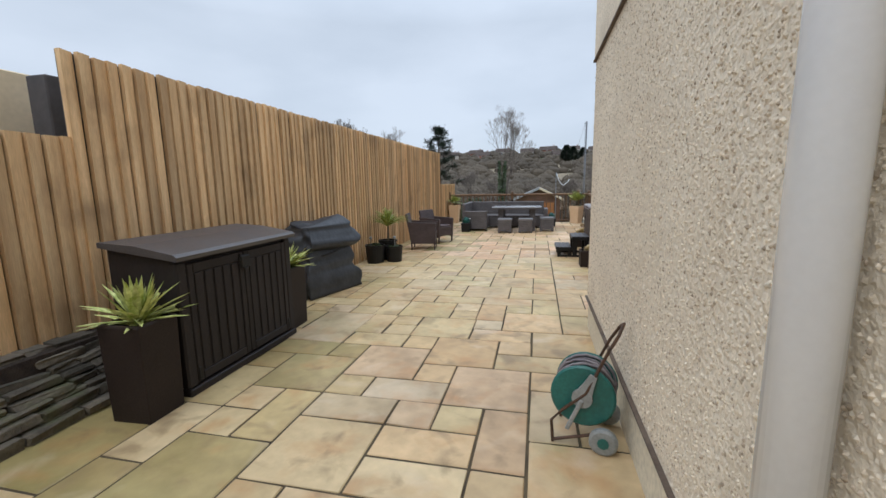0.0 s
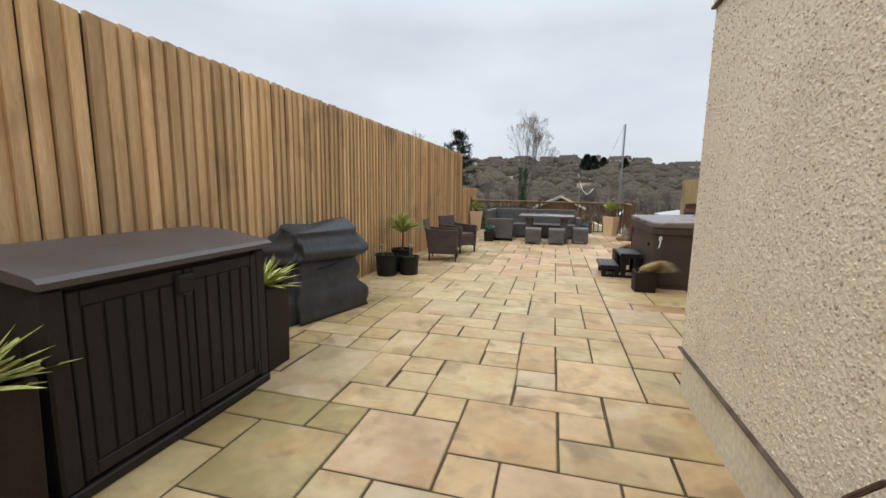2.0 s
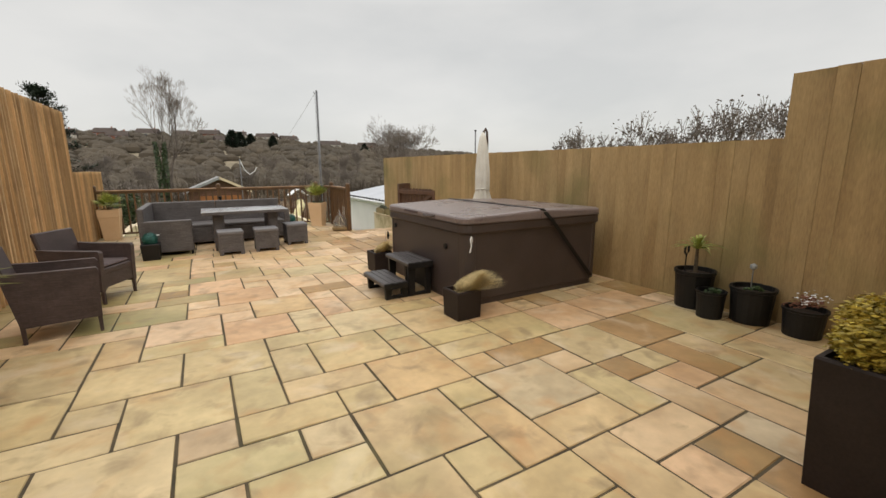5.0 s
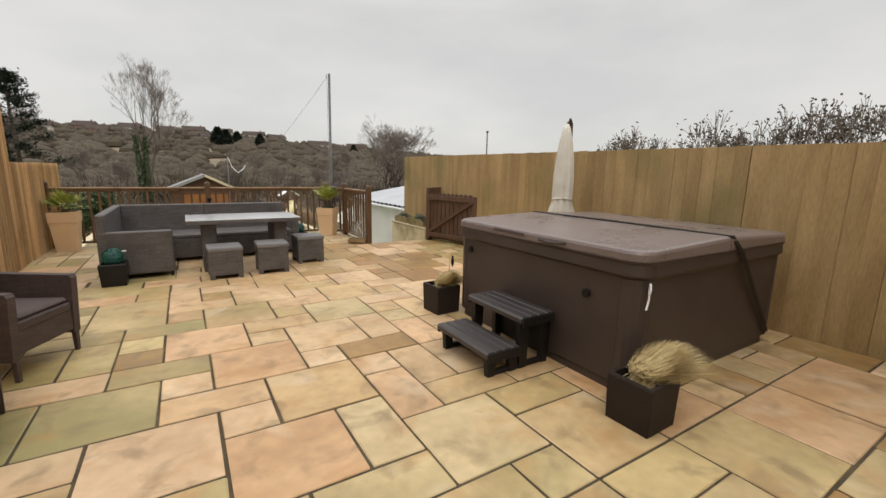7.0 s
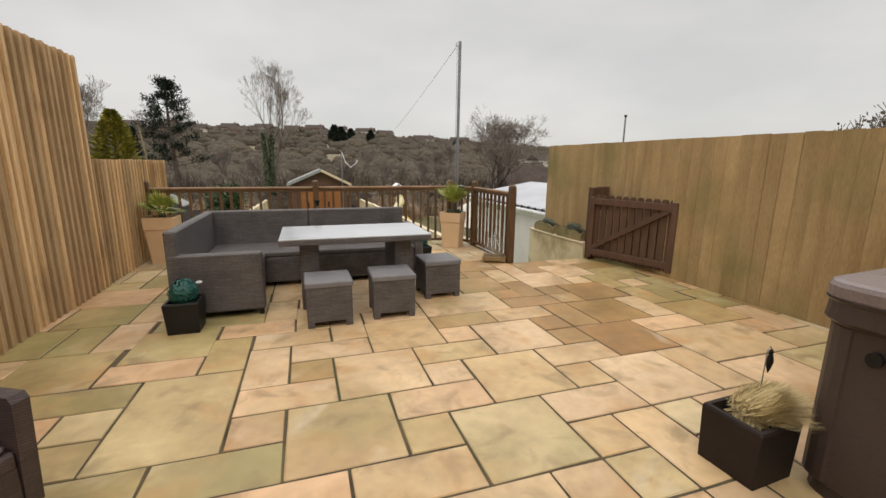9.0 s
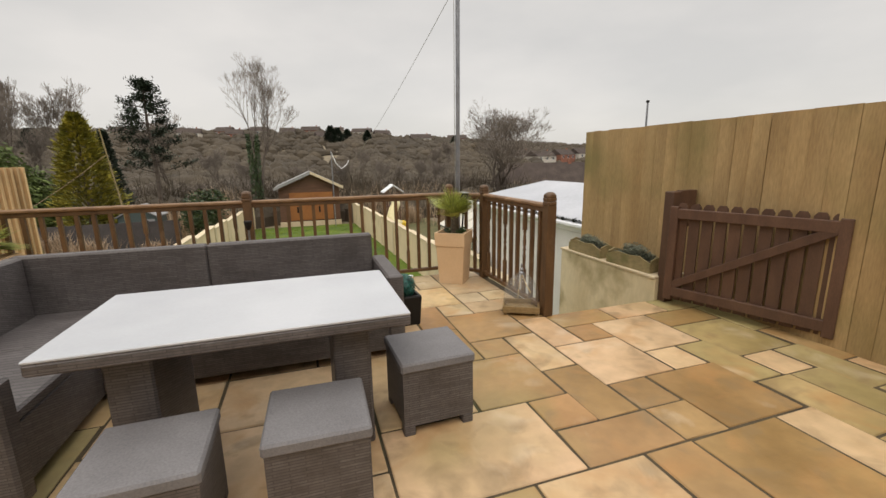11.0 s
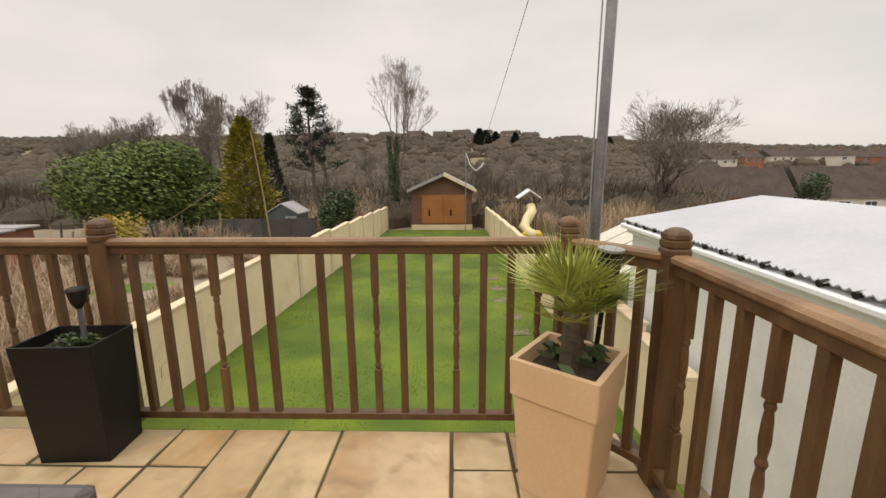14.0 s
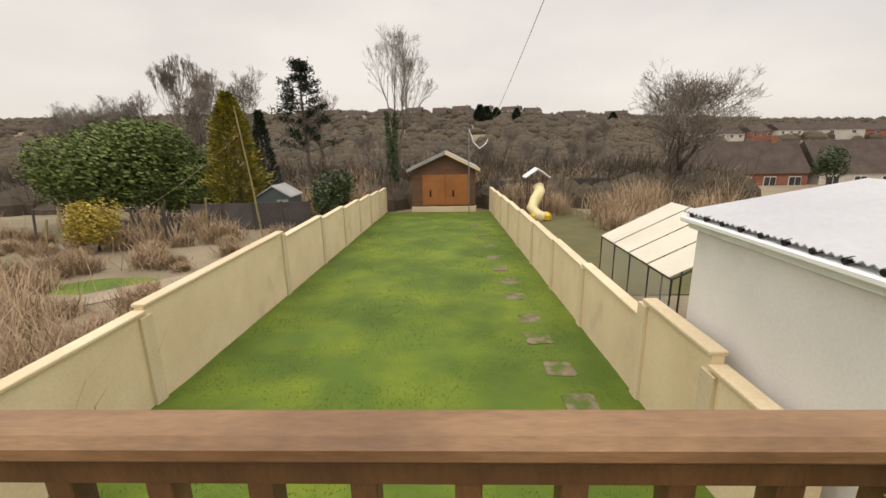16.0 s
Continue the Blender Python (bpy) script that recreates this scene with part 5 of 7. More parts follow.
# ---------------------------------------------------------------- hot tub corner
def hot_tub():
    t = thing("hot_tub", pose(2.145, 8.785, 0) @ Matrix.Diagonal((1.035, 0.975, 1.1, 1)), "brown hot tub with padded vinyl cover and strap", "hot tub")
    a, b = 0.985, 1.015
    bm = B()
    loft(bm, [rrect(a - 0.015, b - 0.015, 0.13, 0.0), rrect(a - 0.02, b - 0.02, 0.13, 0.05), rrect(a - 0.005, b - 0.005, 0.13, 0.06), rrect(a, b, 0.13, 0.72)])
    part("cabinet", bm, M_TUB, t)
    for sx in (-1, 1):
        for sy in (-1, 1):
            bm = B()
            ring = [q for q in rrect(a + 0.007, b + 0.007, 0.13, 0.07) if q[0] * sx > a - 0.15 and q[1] * sy > b - 0.15]
            inner = [(x - sx * 0.012, y - sy * 0.012, z) for x, y, z in reversed(ring)]
            loft(bm, [[(x, y, z) for x, y, _ in ring + inner] for z in (0.07, 0.71)])
            part("corner_panel", bm, M_TUB, t)
    bm = B()
    loft(bm, [rrect(a + 0.012, b + 0.012, 0.14, 0.715), rrect(a + 0.03, b + 0.03, 0.14, 0.735), rrect(a + 0.025, b + 0.025, 0.14, 0.80), rrect(a + 0.035, b + 0.035, 0.14, 0.815)])
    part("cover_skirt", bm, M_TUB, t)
    for s in (-1, 1):
        def edge(d, z):
            """Outline of one half: two rounded outer corners, raised a little along the fold."""
            A, C, R = b + 0.03 - d, a + 0.03 - d, 0.13
            pts = [(-A, 0.004 + d * 0.3)]
            pts += [(-A + R - R * math.cos(k * math.pi / 12), C - R + R * math.sin(k * math.pi / 12)) for k in range(7)]
            pts += [(A - R + R * math.sin(k * math.pi / 12), C - R + R * math.cos(k * math.pi / 12)) for k in range(7)]
            pts += [(A, 0.004 + d * 0.3)]
            return [(s * y, x, z + (0.028 if y < 0.1 and z > 0.84 else 0.0)) for x, y in pts]
        bm = B()
        loft(bm, [edge(0.004, 0.816), edge(0.0, 0.825), edge(0.0, 0.862), edge(0.008, 0.878), edge(0.026, 0.886)])
        part("cover_half", bm, M_TUBTOP_SHEEN, t, "padded cover half")
    bm = B()
    pts = [(0.02, b + 0.04, 0.55), (0.01, b + 0.045, 0.82), (0.0, b + 0.02, 0.915), (0.0, 0.0, 0.919), (0.02, -b - 0.02, 0.913), (0.14, -b - 0.05, 0.80), (0.52, -b - 0.03, 0.43), (0.86, -b - 0.02, 0.10)]
    rings = []
    for i, p in enumerate(pts):
        p = Vector(p)
        rings.append([p + Vector((-0.028, 0, -0.002)), p + Vector((0.028, 0, -0.002)), p + Vector((0.028, -0.001, 0.006)), p + Vector((-0.028, -0.001, 0.006))])
    loft(bm, rings)
    part("strap", bm, M_BLACK, t, "black webbing strap")
    one_box("cover_patch", M_PAD, t, (-a - 0.037, 0.02, 0.845, -a - 0.031, 0.42, 0.868), 0.002, "pale stitched patch")
    bm = B()
    tube(bm, [(-a - 0.03, -0.42, 0.855), (-a - 0.05, -0.39, 0.85), (-a - 0.055, -0.28, 0.842), (-a - 0.05, -0.17, 0.85), (-a - 0.03, -0.14, 0.855)], 0.011, 6)
    part("lifting_handle", bm, M_TUB, t)
    for y, z in ((-0.62, 0.56), (0.80, 0.63)):
        bm = B()
        tube(bm, [(-a - 0.001, y, z), (-a - 0.02, y, z)], 0.028, 14)
        part("round_vent", bm, M_BLACK, t)
    bm = B()
    for k in range(4):
        turn(bx(bm, -0.034, -0.006, -0.012, 0.034, 0.006, 0.012, 0.004), pose(-a + 0.06, -b - 0.03, 0.67, 0, 20 + 55 * k, 40))
    tube(bm, [(-a + 0.055, -b - 0.03, 0.67), (-a + 0.06, -b - 0.03, 0.61), (-a + 0.045, -b - 0.028, 0.55)], 0.007, 6)
    part("tie_strap", bm, M_WHITE, t, "pale knotted tie strap")


hot_tub()


def tub_steps():
    t = thing("tub_steps", pose(0.472, 8.44, 0), "dark grey plastic two-tread steps beside the hot tub", "steps")
    W = 0.66
    for x0, x1, z in ((0.0, 0.30, 0.205), (0.30, 0.63, 0.41)):
        bm = B()
        prof = [(x0 + 0.03, z - 0.055), (x0, z - 0.045), (x0, z - 0.014), (x0 + 0.014, z - 0.002)]
        n = 3
        for k in range(1, n + 1):
            g0 = x0 + (x1 - x0) * k / (n + 1)
            prof += [(g0 - 0.012, z), (g0 - 0.006, z - 0.008), (g0 + 0.006, z - 0.008), (g0 + 0.012, z)]
        prof += [(x1 - 0.012, z - 0.002), (x1, z - 0.014), (x1, z - 0.055)]
        loft(bm, [[(x, y, zz) for x, zz in prof] for y in (0.0, W)])
        part("tread", bm, M_STEP, t)
        for y in (-0.012, W):
            one_box("tread_end", M_BLACK, t, (x0 + 0.01, y, z - 0.075, x1 - 0.005, y + 0.012, z - 0.008), 0.004)
    for y in (0.03, W - 0.075):
        for x0, x1, z in ((0.04, 0.10, 0.15), (0.24, 0.30, 0.15), (0.33, 0.40, 0.355), (0.55, 0.61, 0.355)):
            bm = B()
            loft(bm, [[(x0, y, 0), (x1, y, 0), (x1 + 0.012, y, z), (x0 - 0.012, y, z)], [(x0, y + 0.045, 0), (x1, y + 0.045, 0), (x1 + 0.012, y + 0.045, z), (x0 - 0.012, y + 0.045, z)]])
            part("leg", bm, M_BLACK, t)
        one_box("foot_rail", M_BLACK, t, (0.10, y + 0.005, 0.0, 0.60, y + 0.04, 0.04), 0.004)
    one_box("rear_panel", M_BLACK, t, (0.60, 0.03, 0.04, 0.615, W - 0.03, 0.355), 0.003)


tub_steps()


def straw_planter(m, seed, lean, label, count=1500, long=(0.17, 0.33)):
    t = planter(m, 0, 0.142, 0.135, 0.285, label, "straw grass planters")
    r = random.Random(seed)
    vs, fs = [], []
    for i in range(count):
        a, e = r.uniform(0, 6.283), r.uniform(0.55, 1.5)
        L = r.uniform(*long)
        d = Vector((math.cos(a) * math.cos(e), math.sin(a) * math.cos(e), math.sin(e)))
        s = Vector((-math.sin(a), math.cos(a), 0))
        k = len(vs)
        for tt, w in ((0, 0.0022), (0.5, 0.0022), (1, 0.0005)):
            c = Vector((r.gauss(0, 0.03), r.gauss(0, 0.03), 0)) * (1 - tt) + d * L * tt * 0.85 + Vector((*lean, -0.25)) * L * tt * tt
            vs += [c - s * w, c + s * w]
        fs += [(k, k + 1, k + 3, k + 2), (k + 2, k + 3, k + 5, k + 4)]
    o = raw("grass_tuft", vs, fs, M_STRAW, t, "dry straw-coloured grass tuft")
    o.location = (0, 0, 0.25)
    return t


straw_planter(pose(0.985, 7.625, 0, 0, 0, 1), 3, (0.6, -0.2), "dark square planter with windblown straw grass beside the hot tub", 3400, (0.2, 0.36))
straw_planter(pose(1.0, 9.90, 0, 0, 0, 3), 4, (0.42, -0.16), "dark square planter with a straw grass tuft by the tub", 3200, (0.18, 0.30))
t = thing("garden_ornament", pose(1.12, 9.95, 0.22), "thin wire stake with a hanging dark bird-shaped ornament", "ornament")
bm = B()
tube(bm, [(0, 0, 0), (0.004, 0.004, 0.2), (0.012, 0.008, 0.33), (0.035, 0.012, 0.352), (0.05, 0.014, 0.335)], 0.0028, 6)
part("wire_stake", bm, M_STEEL, t)
bm = B()
loft(bm, [[(0.05 + math.cos(k * math.pi / 4) * w, 0.014 + math.sin(k * math.pi / 4) * w * 0.7, z) for k in range(8)] for z, w in ((0.21, 0.003), (0.235, 0.013), (0.265, 0.021), (0.29, 0.017), (0.305, 0.012), (0.322, 0.014), (0.335, 0.004))])
part("ornament", bm, M_BLACK, t, "dark weathered ornament")


def parasol():
    t = thing("parasol", pose(3.1, 10.25, 0), "closed cream garden parasol on a dark pole", "parasol")
    bm = B()
    tube(bm, [(0.09, 0.02, 0), (0.09, 0.02, 1.9), (0.08, 0.02, 2.08), (0.04, 0.01, 2.13), (0, 0, 2.09), (0, 0, 2.0)], 0.02, 8)
    part("pole", bm, M_DARKSTEEL, t, "dark metal pole")
    bm = B()
    bx(bm, -0.3, -0.3, 0, 0.3, 0.3, 0.06, 0.01)
    part("base_plate", bm, M_BLACK, t)
    bm = B()
    rings = []
    for i, (z, r, f) in enumerate(((0.72, 0.17, 0.2), (0.9, 0.16, 0.18), (1.08, 0.115, 0.12), (1.14, 0.12, 0.12), (1.4, 0.118, 0.12), (1.65, 0.102, 0.10), (1.85, 0.08, 0.08), (2.0, 0.05, 0.05), (2.07, 0.02, 0.0))):
        rings.append([(-0.02 + r * (1 + f * math.cos(8 * a + 0.8 * z)) * math.cos(a), r * (1 + f * math.cos(8 * a + 0.8 * z)) * math.sin(a), z) for a in [k * 2 * math.pi / 48 for k in range(48)]])
    loft(bm, rings)
    part("canopy", bm, M_CANVAS, t, "furled cream canopy", True)
    bm = B()
    tube(bm, [(-0.02 + 0.122 * math.cos(a), 0.122 * math.sin(a), 1.11 + 0.01 * math.sin(2 * a)) for a in [k * 0.3927 for k in range(17)]], 0.012, 6)
    part("tie_band", bm, M_CANVAS, t)


parasol()

# pots by the right fence and the planter at the house corner
rng = random.Random(41)
p = round_pot(pose(3.285, 6.62, 0), 0.19, 0.40, "black round pot with a small palm by the fence", "pots by the right fence")
strap_plant(p, rng, 0.36, 0.26, 44, 0.30, 0.024, droop=0.5)
p = round_pot(pose(3.09, 6.34, 0), 0.13, 0.27, "low black round pot by the fence", "pots by the right fence")
small_leaves(p, rng, 0.25, 160, (0.09, 0.09, 0.04), 0.035, M_DARKLEAF)
p = round_pot(pose(3.29, 6.07, 0), 0.185, 0.34, "black round pot by the fence", "pots by the right fence")
small_leaves(p, rng, 0.32, 160, (0.1, 0.1, 0.04), 0.035, M_DARKLEAF)
p = round_pot(pose(3.29, 5.66, 0), 0.16, 0.25, "black round pot with red and white flowers by the fence", "pots by the right fence")
small_leaves(p, rng, 0.29, 260, (0.15, 0.15, 0.09), 0.03, M_BRICK, "dark red leaves")
small_leaves(p, rng, 0.34, 60, (0.15, 0.15, 0.08), 0.03, M_WHITE, "white petals")
t = thing("hand_fork", pose(3.16, 6.66, 0.3), "upright hand fork handle stuck in a pot", "garden tool")
bm = B()
tube(bm, [(0, 0, 0), (0, 0, 0.26)], 0.008, 6)
tube(bm, [(-0.03, 0, 0.36), (-0.035, 0, 0.30), (0, 0, 0.26), (0.035, 0, 0.30), (0.03, 0, 0.36)], 0.012, 6)
part("handle", bm, M_BLACK, t)
garden_stake(pose(3.31, 6.10, 0.28), "small solar stake light in a black pot", 0.22)
t = planter(pose(1.27, 4.74, 0), 0, 0.17, 0.145, 0.64, "tall brown planter with a clipped golden shrub at the house corner")
small_leaves(t, rng, 0.745, 9000, (0.175, 0.175, 0.205), 0.028, M_GOLDLEAF, "golden clipped foliage", 34)


# ---------------------------------------------------------------- hose reel
def hose_reel():
    t = thing("hose_reel", pose(0.40, 2.5, 0, 0, 0, 78), "teal plastic hose reel cart with rusty tubular handle", "hose reel")
    bm = B()
    tube(bm, [(-0.15, 0.15, 0.0), (-0.15, 0.16, 0.13), (-0.14, 0.10, 0.2), (-0.14, -0.02, 0.32), (-0.12, -0.13, 0.58), (-0.11, -0.17, 0.66), (-0.02, -0.19, 0.70), (0.05, -0.17, 0.66), (0.10, -0.12, 0.56), (0.13, -0.02, 0.32), (0.13, 0.10, 0.2), (0.13, 0.16, 0.13), (0.13, 0.15, 0.0)], 0.009, 7)
    part("frame", bm, M_DARKSTEEL, t, "rusty brown tubular frame")
    bm = B()
    tube(bm, [(-0.15, 0.15, 0.012), (-0.14, -0.10, 0.10)], 0.009, 7)
    part("foot_bar", bm, M_DARKSTEEL, t)
    for x in (-0.105, 0.10):
        bm = B()
        rings = [[(x + dx, r * math.cos(a), 0.285 + r * math.sin(a)) for a in [k * 2 * math.pi / 28 for k in range(28)]] for dx, r in ((-0.012, 0.165), (-0.004, 0.175), (0.004, 0.175), (0.012, 0.165))]
        loft(bm, rings)
        part("drum_side", bm, M_TEAL, t, "teal drum disc")
    bm = B()
    pts = [(-0.085 + 0.17 * (0.5 - 0.5 * math.cos(k * 0.11)), (0.125 + 0.02 * (k // 57)) * math.cos(k * 0.37), 0.285 + (0.125 + 0.02 * (k // 57)) * math.sin(k * 0.37)) for k in range(160)]
    tube(bm, pts, 0.0085, 6)
    part("hose", bm, M_HOSE, t, "grey coiled hose", True)
    bm = B()
    loft(bm, [[(x, 0.055 * math.cos(k * 0.3927), 0.285 + 0.055 * math.sin(k * 0.3927)) for k in range(16)] for x in (-0.145, -0.128)])
    turn(loft_verts(bm, [[(-0.008, -w, z), (-0.008, w, z), (0.008, w, z), (0.008, -w, z)] for z, w in ((0.0, 0.05), (0.09, 0.028), (0.15, 0.02))]), pose(-0.135, 0, 0.285, 22, 0, 0))
    turn(bx(bm, -0.012, -0.012, -0.20, 0.004, 0.012, 0.0, 0.005), pose(-0.15, 0, 0.28, 22, 0, 0))
    part("crank", bm, M_GREYPL, t, "grey crank plate and arm")
    for x in (-0.17, 0.15):
        bm = B()
        loft(bm, [[(x + dx, -0.12 + r * math.cos(a), 0.075 + r * math.sin(a)) for a in [k * 2 * math.pi / 20 for k in range(20)]] for dx, r in ((-0.02, 0.062), (-0.012, 0.075), (0.012, 0.075), (0.02, 0.062))])
        w = part("wheel", bm, M_GREYPL, t, "grey plastic wheel")
        bm = B()
        tube(bm, [(x - 0.026, -0.12, 0.075), (x + 0.026, -0.12, 0.075)], 0.03, 10)
        part("hub", bm, M_TEAL, w, "teal hub")


hose_reel()


# ---------------------------------------------------------------- things at the balustrade
def cream_planter(m, a0, a1, h, label):
    t = thing("square_planter", m, label, "planter", "cream square planters")
    bm = B()
    pot_shell(bm, [(0, a0, a0, 0.012), (h * 0.74, a1 * 0.93, a1 * 0.93, 0.012), (h * 0.745, a1 * 0.98, a1 * 0.98, 0.012), (h, a1, a1, 0.012)], 0.025, 0.05)
    part("pot", bm, M_CREAMPOT, t)
    soil_disc(t, a1 - 0.035, a1 - 0.035, h - 0.05)
    return t


rng = random.Random(51)
t = cream_planter(pose(1.45, 15.46, 0, 0, 0, -37), 0.145, 0.185, 0.61, "cream tapered square planter with a fan palm at the railing corner")
fan_palm(t, rng, 0.55, 0.25, 22, 0.14, 0.29, 0.0125, 17, droop=0.08, low=0.3)
small_leaves(t, rng, 0.60, 60, (0.15, 0.15, 0.08), 0.09, M_DARKLEAF, "low broad green leaves")
t = cream_planter(pose(-2.92, 15.45, 0, 0, 0, 0), 0.14, 0.195, 0.66, "cream tapered square planter with a low palm beside the fence")
fan_palm(t, rng, 0.6, 0.14, 24, 0.13, 0.27, 0.02)


def solar_torch(m, label):
    t = thing("solar_torch", m, label, "garden light")
    bm = B()
    tube(bm, [(0, 0, 0), (0, 0, 0.36)], 0.011, 8)
    part("stake", bm, M_BLACK, t)
    bm = B()
    loft(bm, [circle((0, 0), r, 18, 0.36 + z) for z, r in ((0, 0.014), (0.04, 0.03), (0.06, 0.038), (0.2, 0.047), (0.215, 0.05))])
    h = part("lamp_head", bm, M_BLACK, t)
    for k in range(6):
        bm = B()
        loft(bm, [circle((0, 0), 0.0405 + 0.0016 * k, 18, 0.44 + 0.022 * k), circle((0, 0), 0.0405 + 0.0016 * k, 18, 0.443 + 0.022 * k)])
        part("vent_ring", bm, M_GREYPL, h)
    bm = B()
    loft(bm, [circle((0, 0), 0.05, 18, 0.576), circle((0, 0), 0.05, 18, 0.586)])
    part("solar_cap", bm, M_GREYPL, t, "pale solar cap")


solar_torch(pose(1.56, 15.50, 0.48, 4, 3, 0), "black ribbed solar torch stuck in the palm planter")


def low_planter():
    t = thing("tall_black_planter", pose(-0.86, 15.665, 0, 0, 0, 3), "black tapered planter with low greenery at the railing", "planter")
    bm = B()
    pot_shell(bm, [(0, 0.165, 0.115, 0.006), (0.6, 0.185, 0.14, 0.006)], 0.012, 0.06)
    part("pot", bm, M_BLACK, t)
    soil_disc(t, 0.17, 0.125, 0.55)
    small_leaves(t, random.Random(6), 0.57, 220, (0.13, 0.07, 0.04), 0.035, M_DARKLEAF)
    g = thing("solar_stake_light", pose(-0.80, 15.66, 0.54), "black goblet-shaped solar light stuck in the planter", "garden light")
    bm = B()
    tube(bm, [(0, 0, 0), (0, 0, 0.2)], 0.012, 6)
    part("stake", bm, M_STEEL, g)
    bm = B()
    loft(bm, [circle((0, 0), r, 12, 0.2 + z) for z, r in ((0, 0.012), (0.03, 0.03), (0.09, 0.042), (0.1, 0.036))])
    part("lamp_head", bm, M_BLACK, g)


low_planter()


def cloche():
    t = thing("glass_cloche", pose(1.68, 14.22, 0, 0, 0, -28) @ Matrix.Diagonal((1, 1, 0.86, 1)), "rounded glass terrarium with wooden base and rope handle", "terrarium")
    bm = B()
    for d in ((-0.17, -0.13, 0.03, 0.17, -0.115, 0.10), (-0.17, 0.115, 0.03, 0.17, 0.13, 0.10), (-0.17, -0.114, 0.03, -0.155, 0.114, 0.10), (0.155, -0.114, 0.03, 0.17, 0.114, 0.10), (-0.154, -0.114, 0.03, 0.154, 0.114, 0.045)):
        bx(bm, *d, 0.002)
    part("tray", bm, M_BASEWOOD, t, "worn wooden tray")
    for sx in (-1, 1):
        for sy in (-1, 1):
            one_box("foot", M_BASEWOOD, t, (sx * 0.14 - 0.015, sy * 0.1 - 0.015, 0, sx * 0.14 + 0.015, sy * 0.1 + 0.015, 0.0295), 0.002)
    bm = B()
    prof = [(0.16, 0.12, 0.10), (0.165, 0.125, 0.2), (0.15, 0.115, 0.29), (0.11, 0.085, 0.37), (0.06, 0.045, 0.42), (0.025, 0.022, 0.44)]
    loft(bm, [rrect(a, b, min(a, b) * 0.8, z, 5) for a, b, z in prof], caps=False)
    part("dome", bm, M_GLASS, t, "clear glass dome", True).visible_shadow = False
    bm = B()
    loft(bm, [circle((0, 0), r, 10, z) for z, r in ((0.43, 0.026), (0.448, 0.028), (0.465, 0.014), (0.485, 0.019), (0.505, 0.009), (0.53, 0.012), (0.55, 0.004))])
    part("finial", bm, M_STEEL, t, "pale metal finial")
    bm = B()
    tube(bm, [(0, 0, 0.44), (-0.02, 0, 0.3), (-0.03, 0.01, 0.16)], 0.0045, 6)
    tube(bm, [(0, 0, 0.44), (0.05, 0, 0.3), (0.09, 0, 0.22)], 0.0045, 6)
    part("rope", bm, M_STRAW, t, "pale straw-coloured rope")


cloche()


def trough(m, seed, label, L=0.62):
    t = thing("trough", m, label, "planting trough", "wooden troughs")
    bm = B()
    for x in (-0.11, 0.095):
        loft(bm, [[(xx, -L / 2, 0), (xx, L / 2, 0), (xx, L / 2, 0.10), (xx, L / 4, 0.155), (xx, 0, 0.14), (xx, -L / 4, 0.155), (xx, -L / 2, 0.10)] for xx in (x, x + 0.018)])
    for y in (-L / 2, L / 2 - 0.018):
        loft(bm, [[(-0.09, yy, 0), (0.093, yy, 0), (0.093, yy, 0.13), (0.0, yy, 0.16), (-0.09, yy, 0.13)] for yy in (y + 0.001, y + 0.017)])
    part("box", bm, M_TROUGH, t)
    bm = B()
    bx(bm, -0.09, -L / 2 + 0.018, 0.005, 0.093, L / 2 - 0.018, 0.10)
    part("soil", bm, M_SOIL, t, "dark soil")
    r = random.Random(seed)
    vs, fs = [], []
    for i in range(5):
        v, f = blades(r, 80, 0.035, (0.10, 0.15, 0.18, 0.14, 0.09)[i], 0.008, (0.4, 1.45), 0.15)
        o = Vector((r.uniform(-0.03, 0.03), (i - 2) * L / 7, 0.1))
        k = len(vs)
        vs += [o + q for q in v]
        fs += [tuple(j + k for j in q) for q in f]
    raw("lavender", vs, fs, M_LAVENDER, t, "grey-green lavender")
    small_leaves(t, r, 0.17, 1300, (0.085, L * 0.3, 0.105), 0.022, M_LAVENDER, "low bushy grey-green leaves", 16)


trough(pose(3.21, 15.2, 0.246, 0, 0, 0), 7, "mossy wooden trough with lavender on the cheek wall")
trough(pose(3.22, 14.46, 0.246, 0, 0, 3), 8, "mossy wooden trough with wilted lavender on the cheek wall")


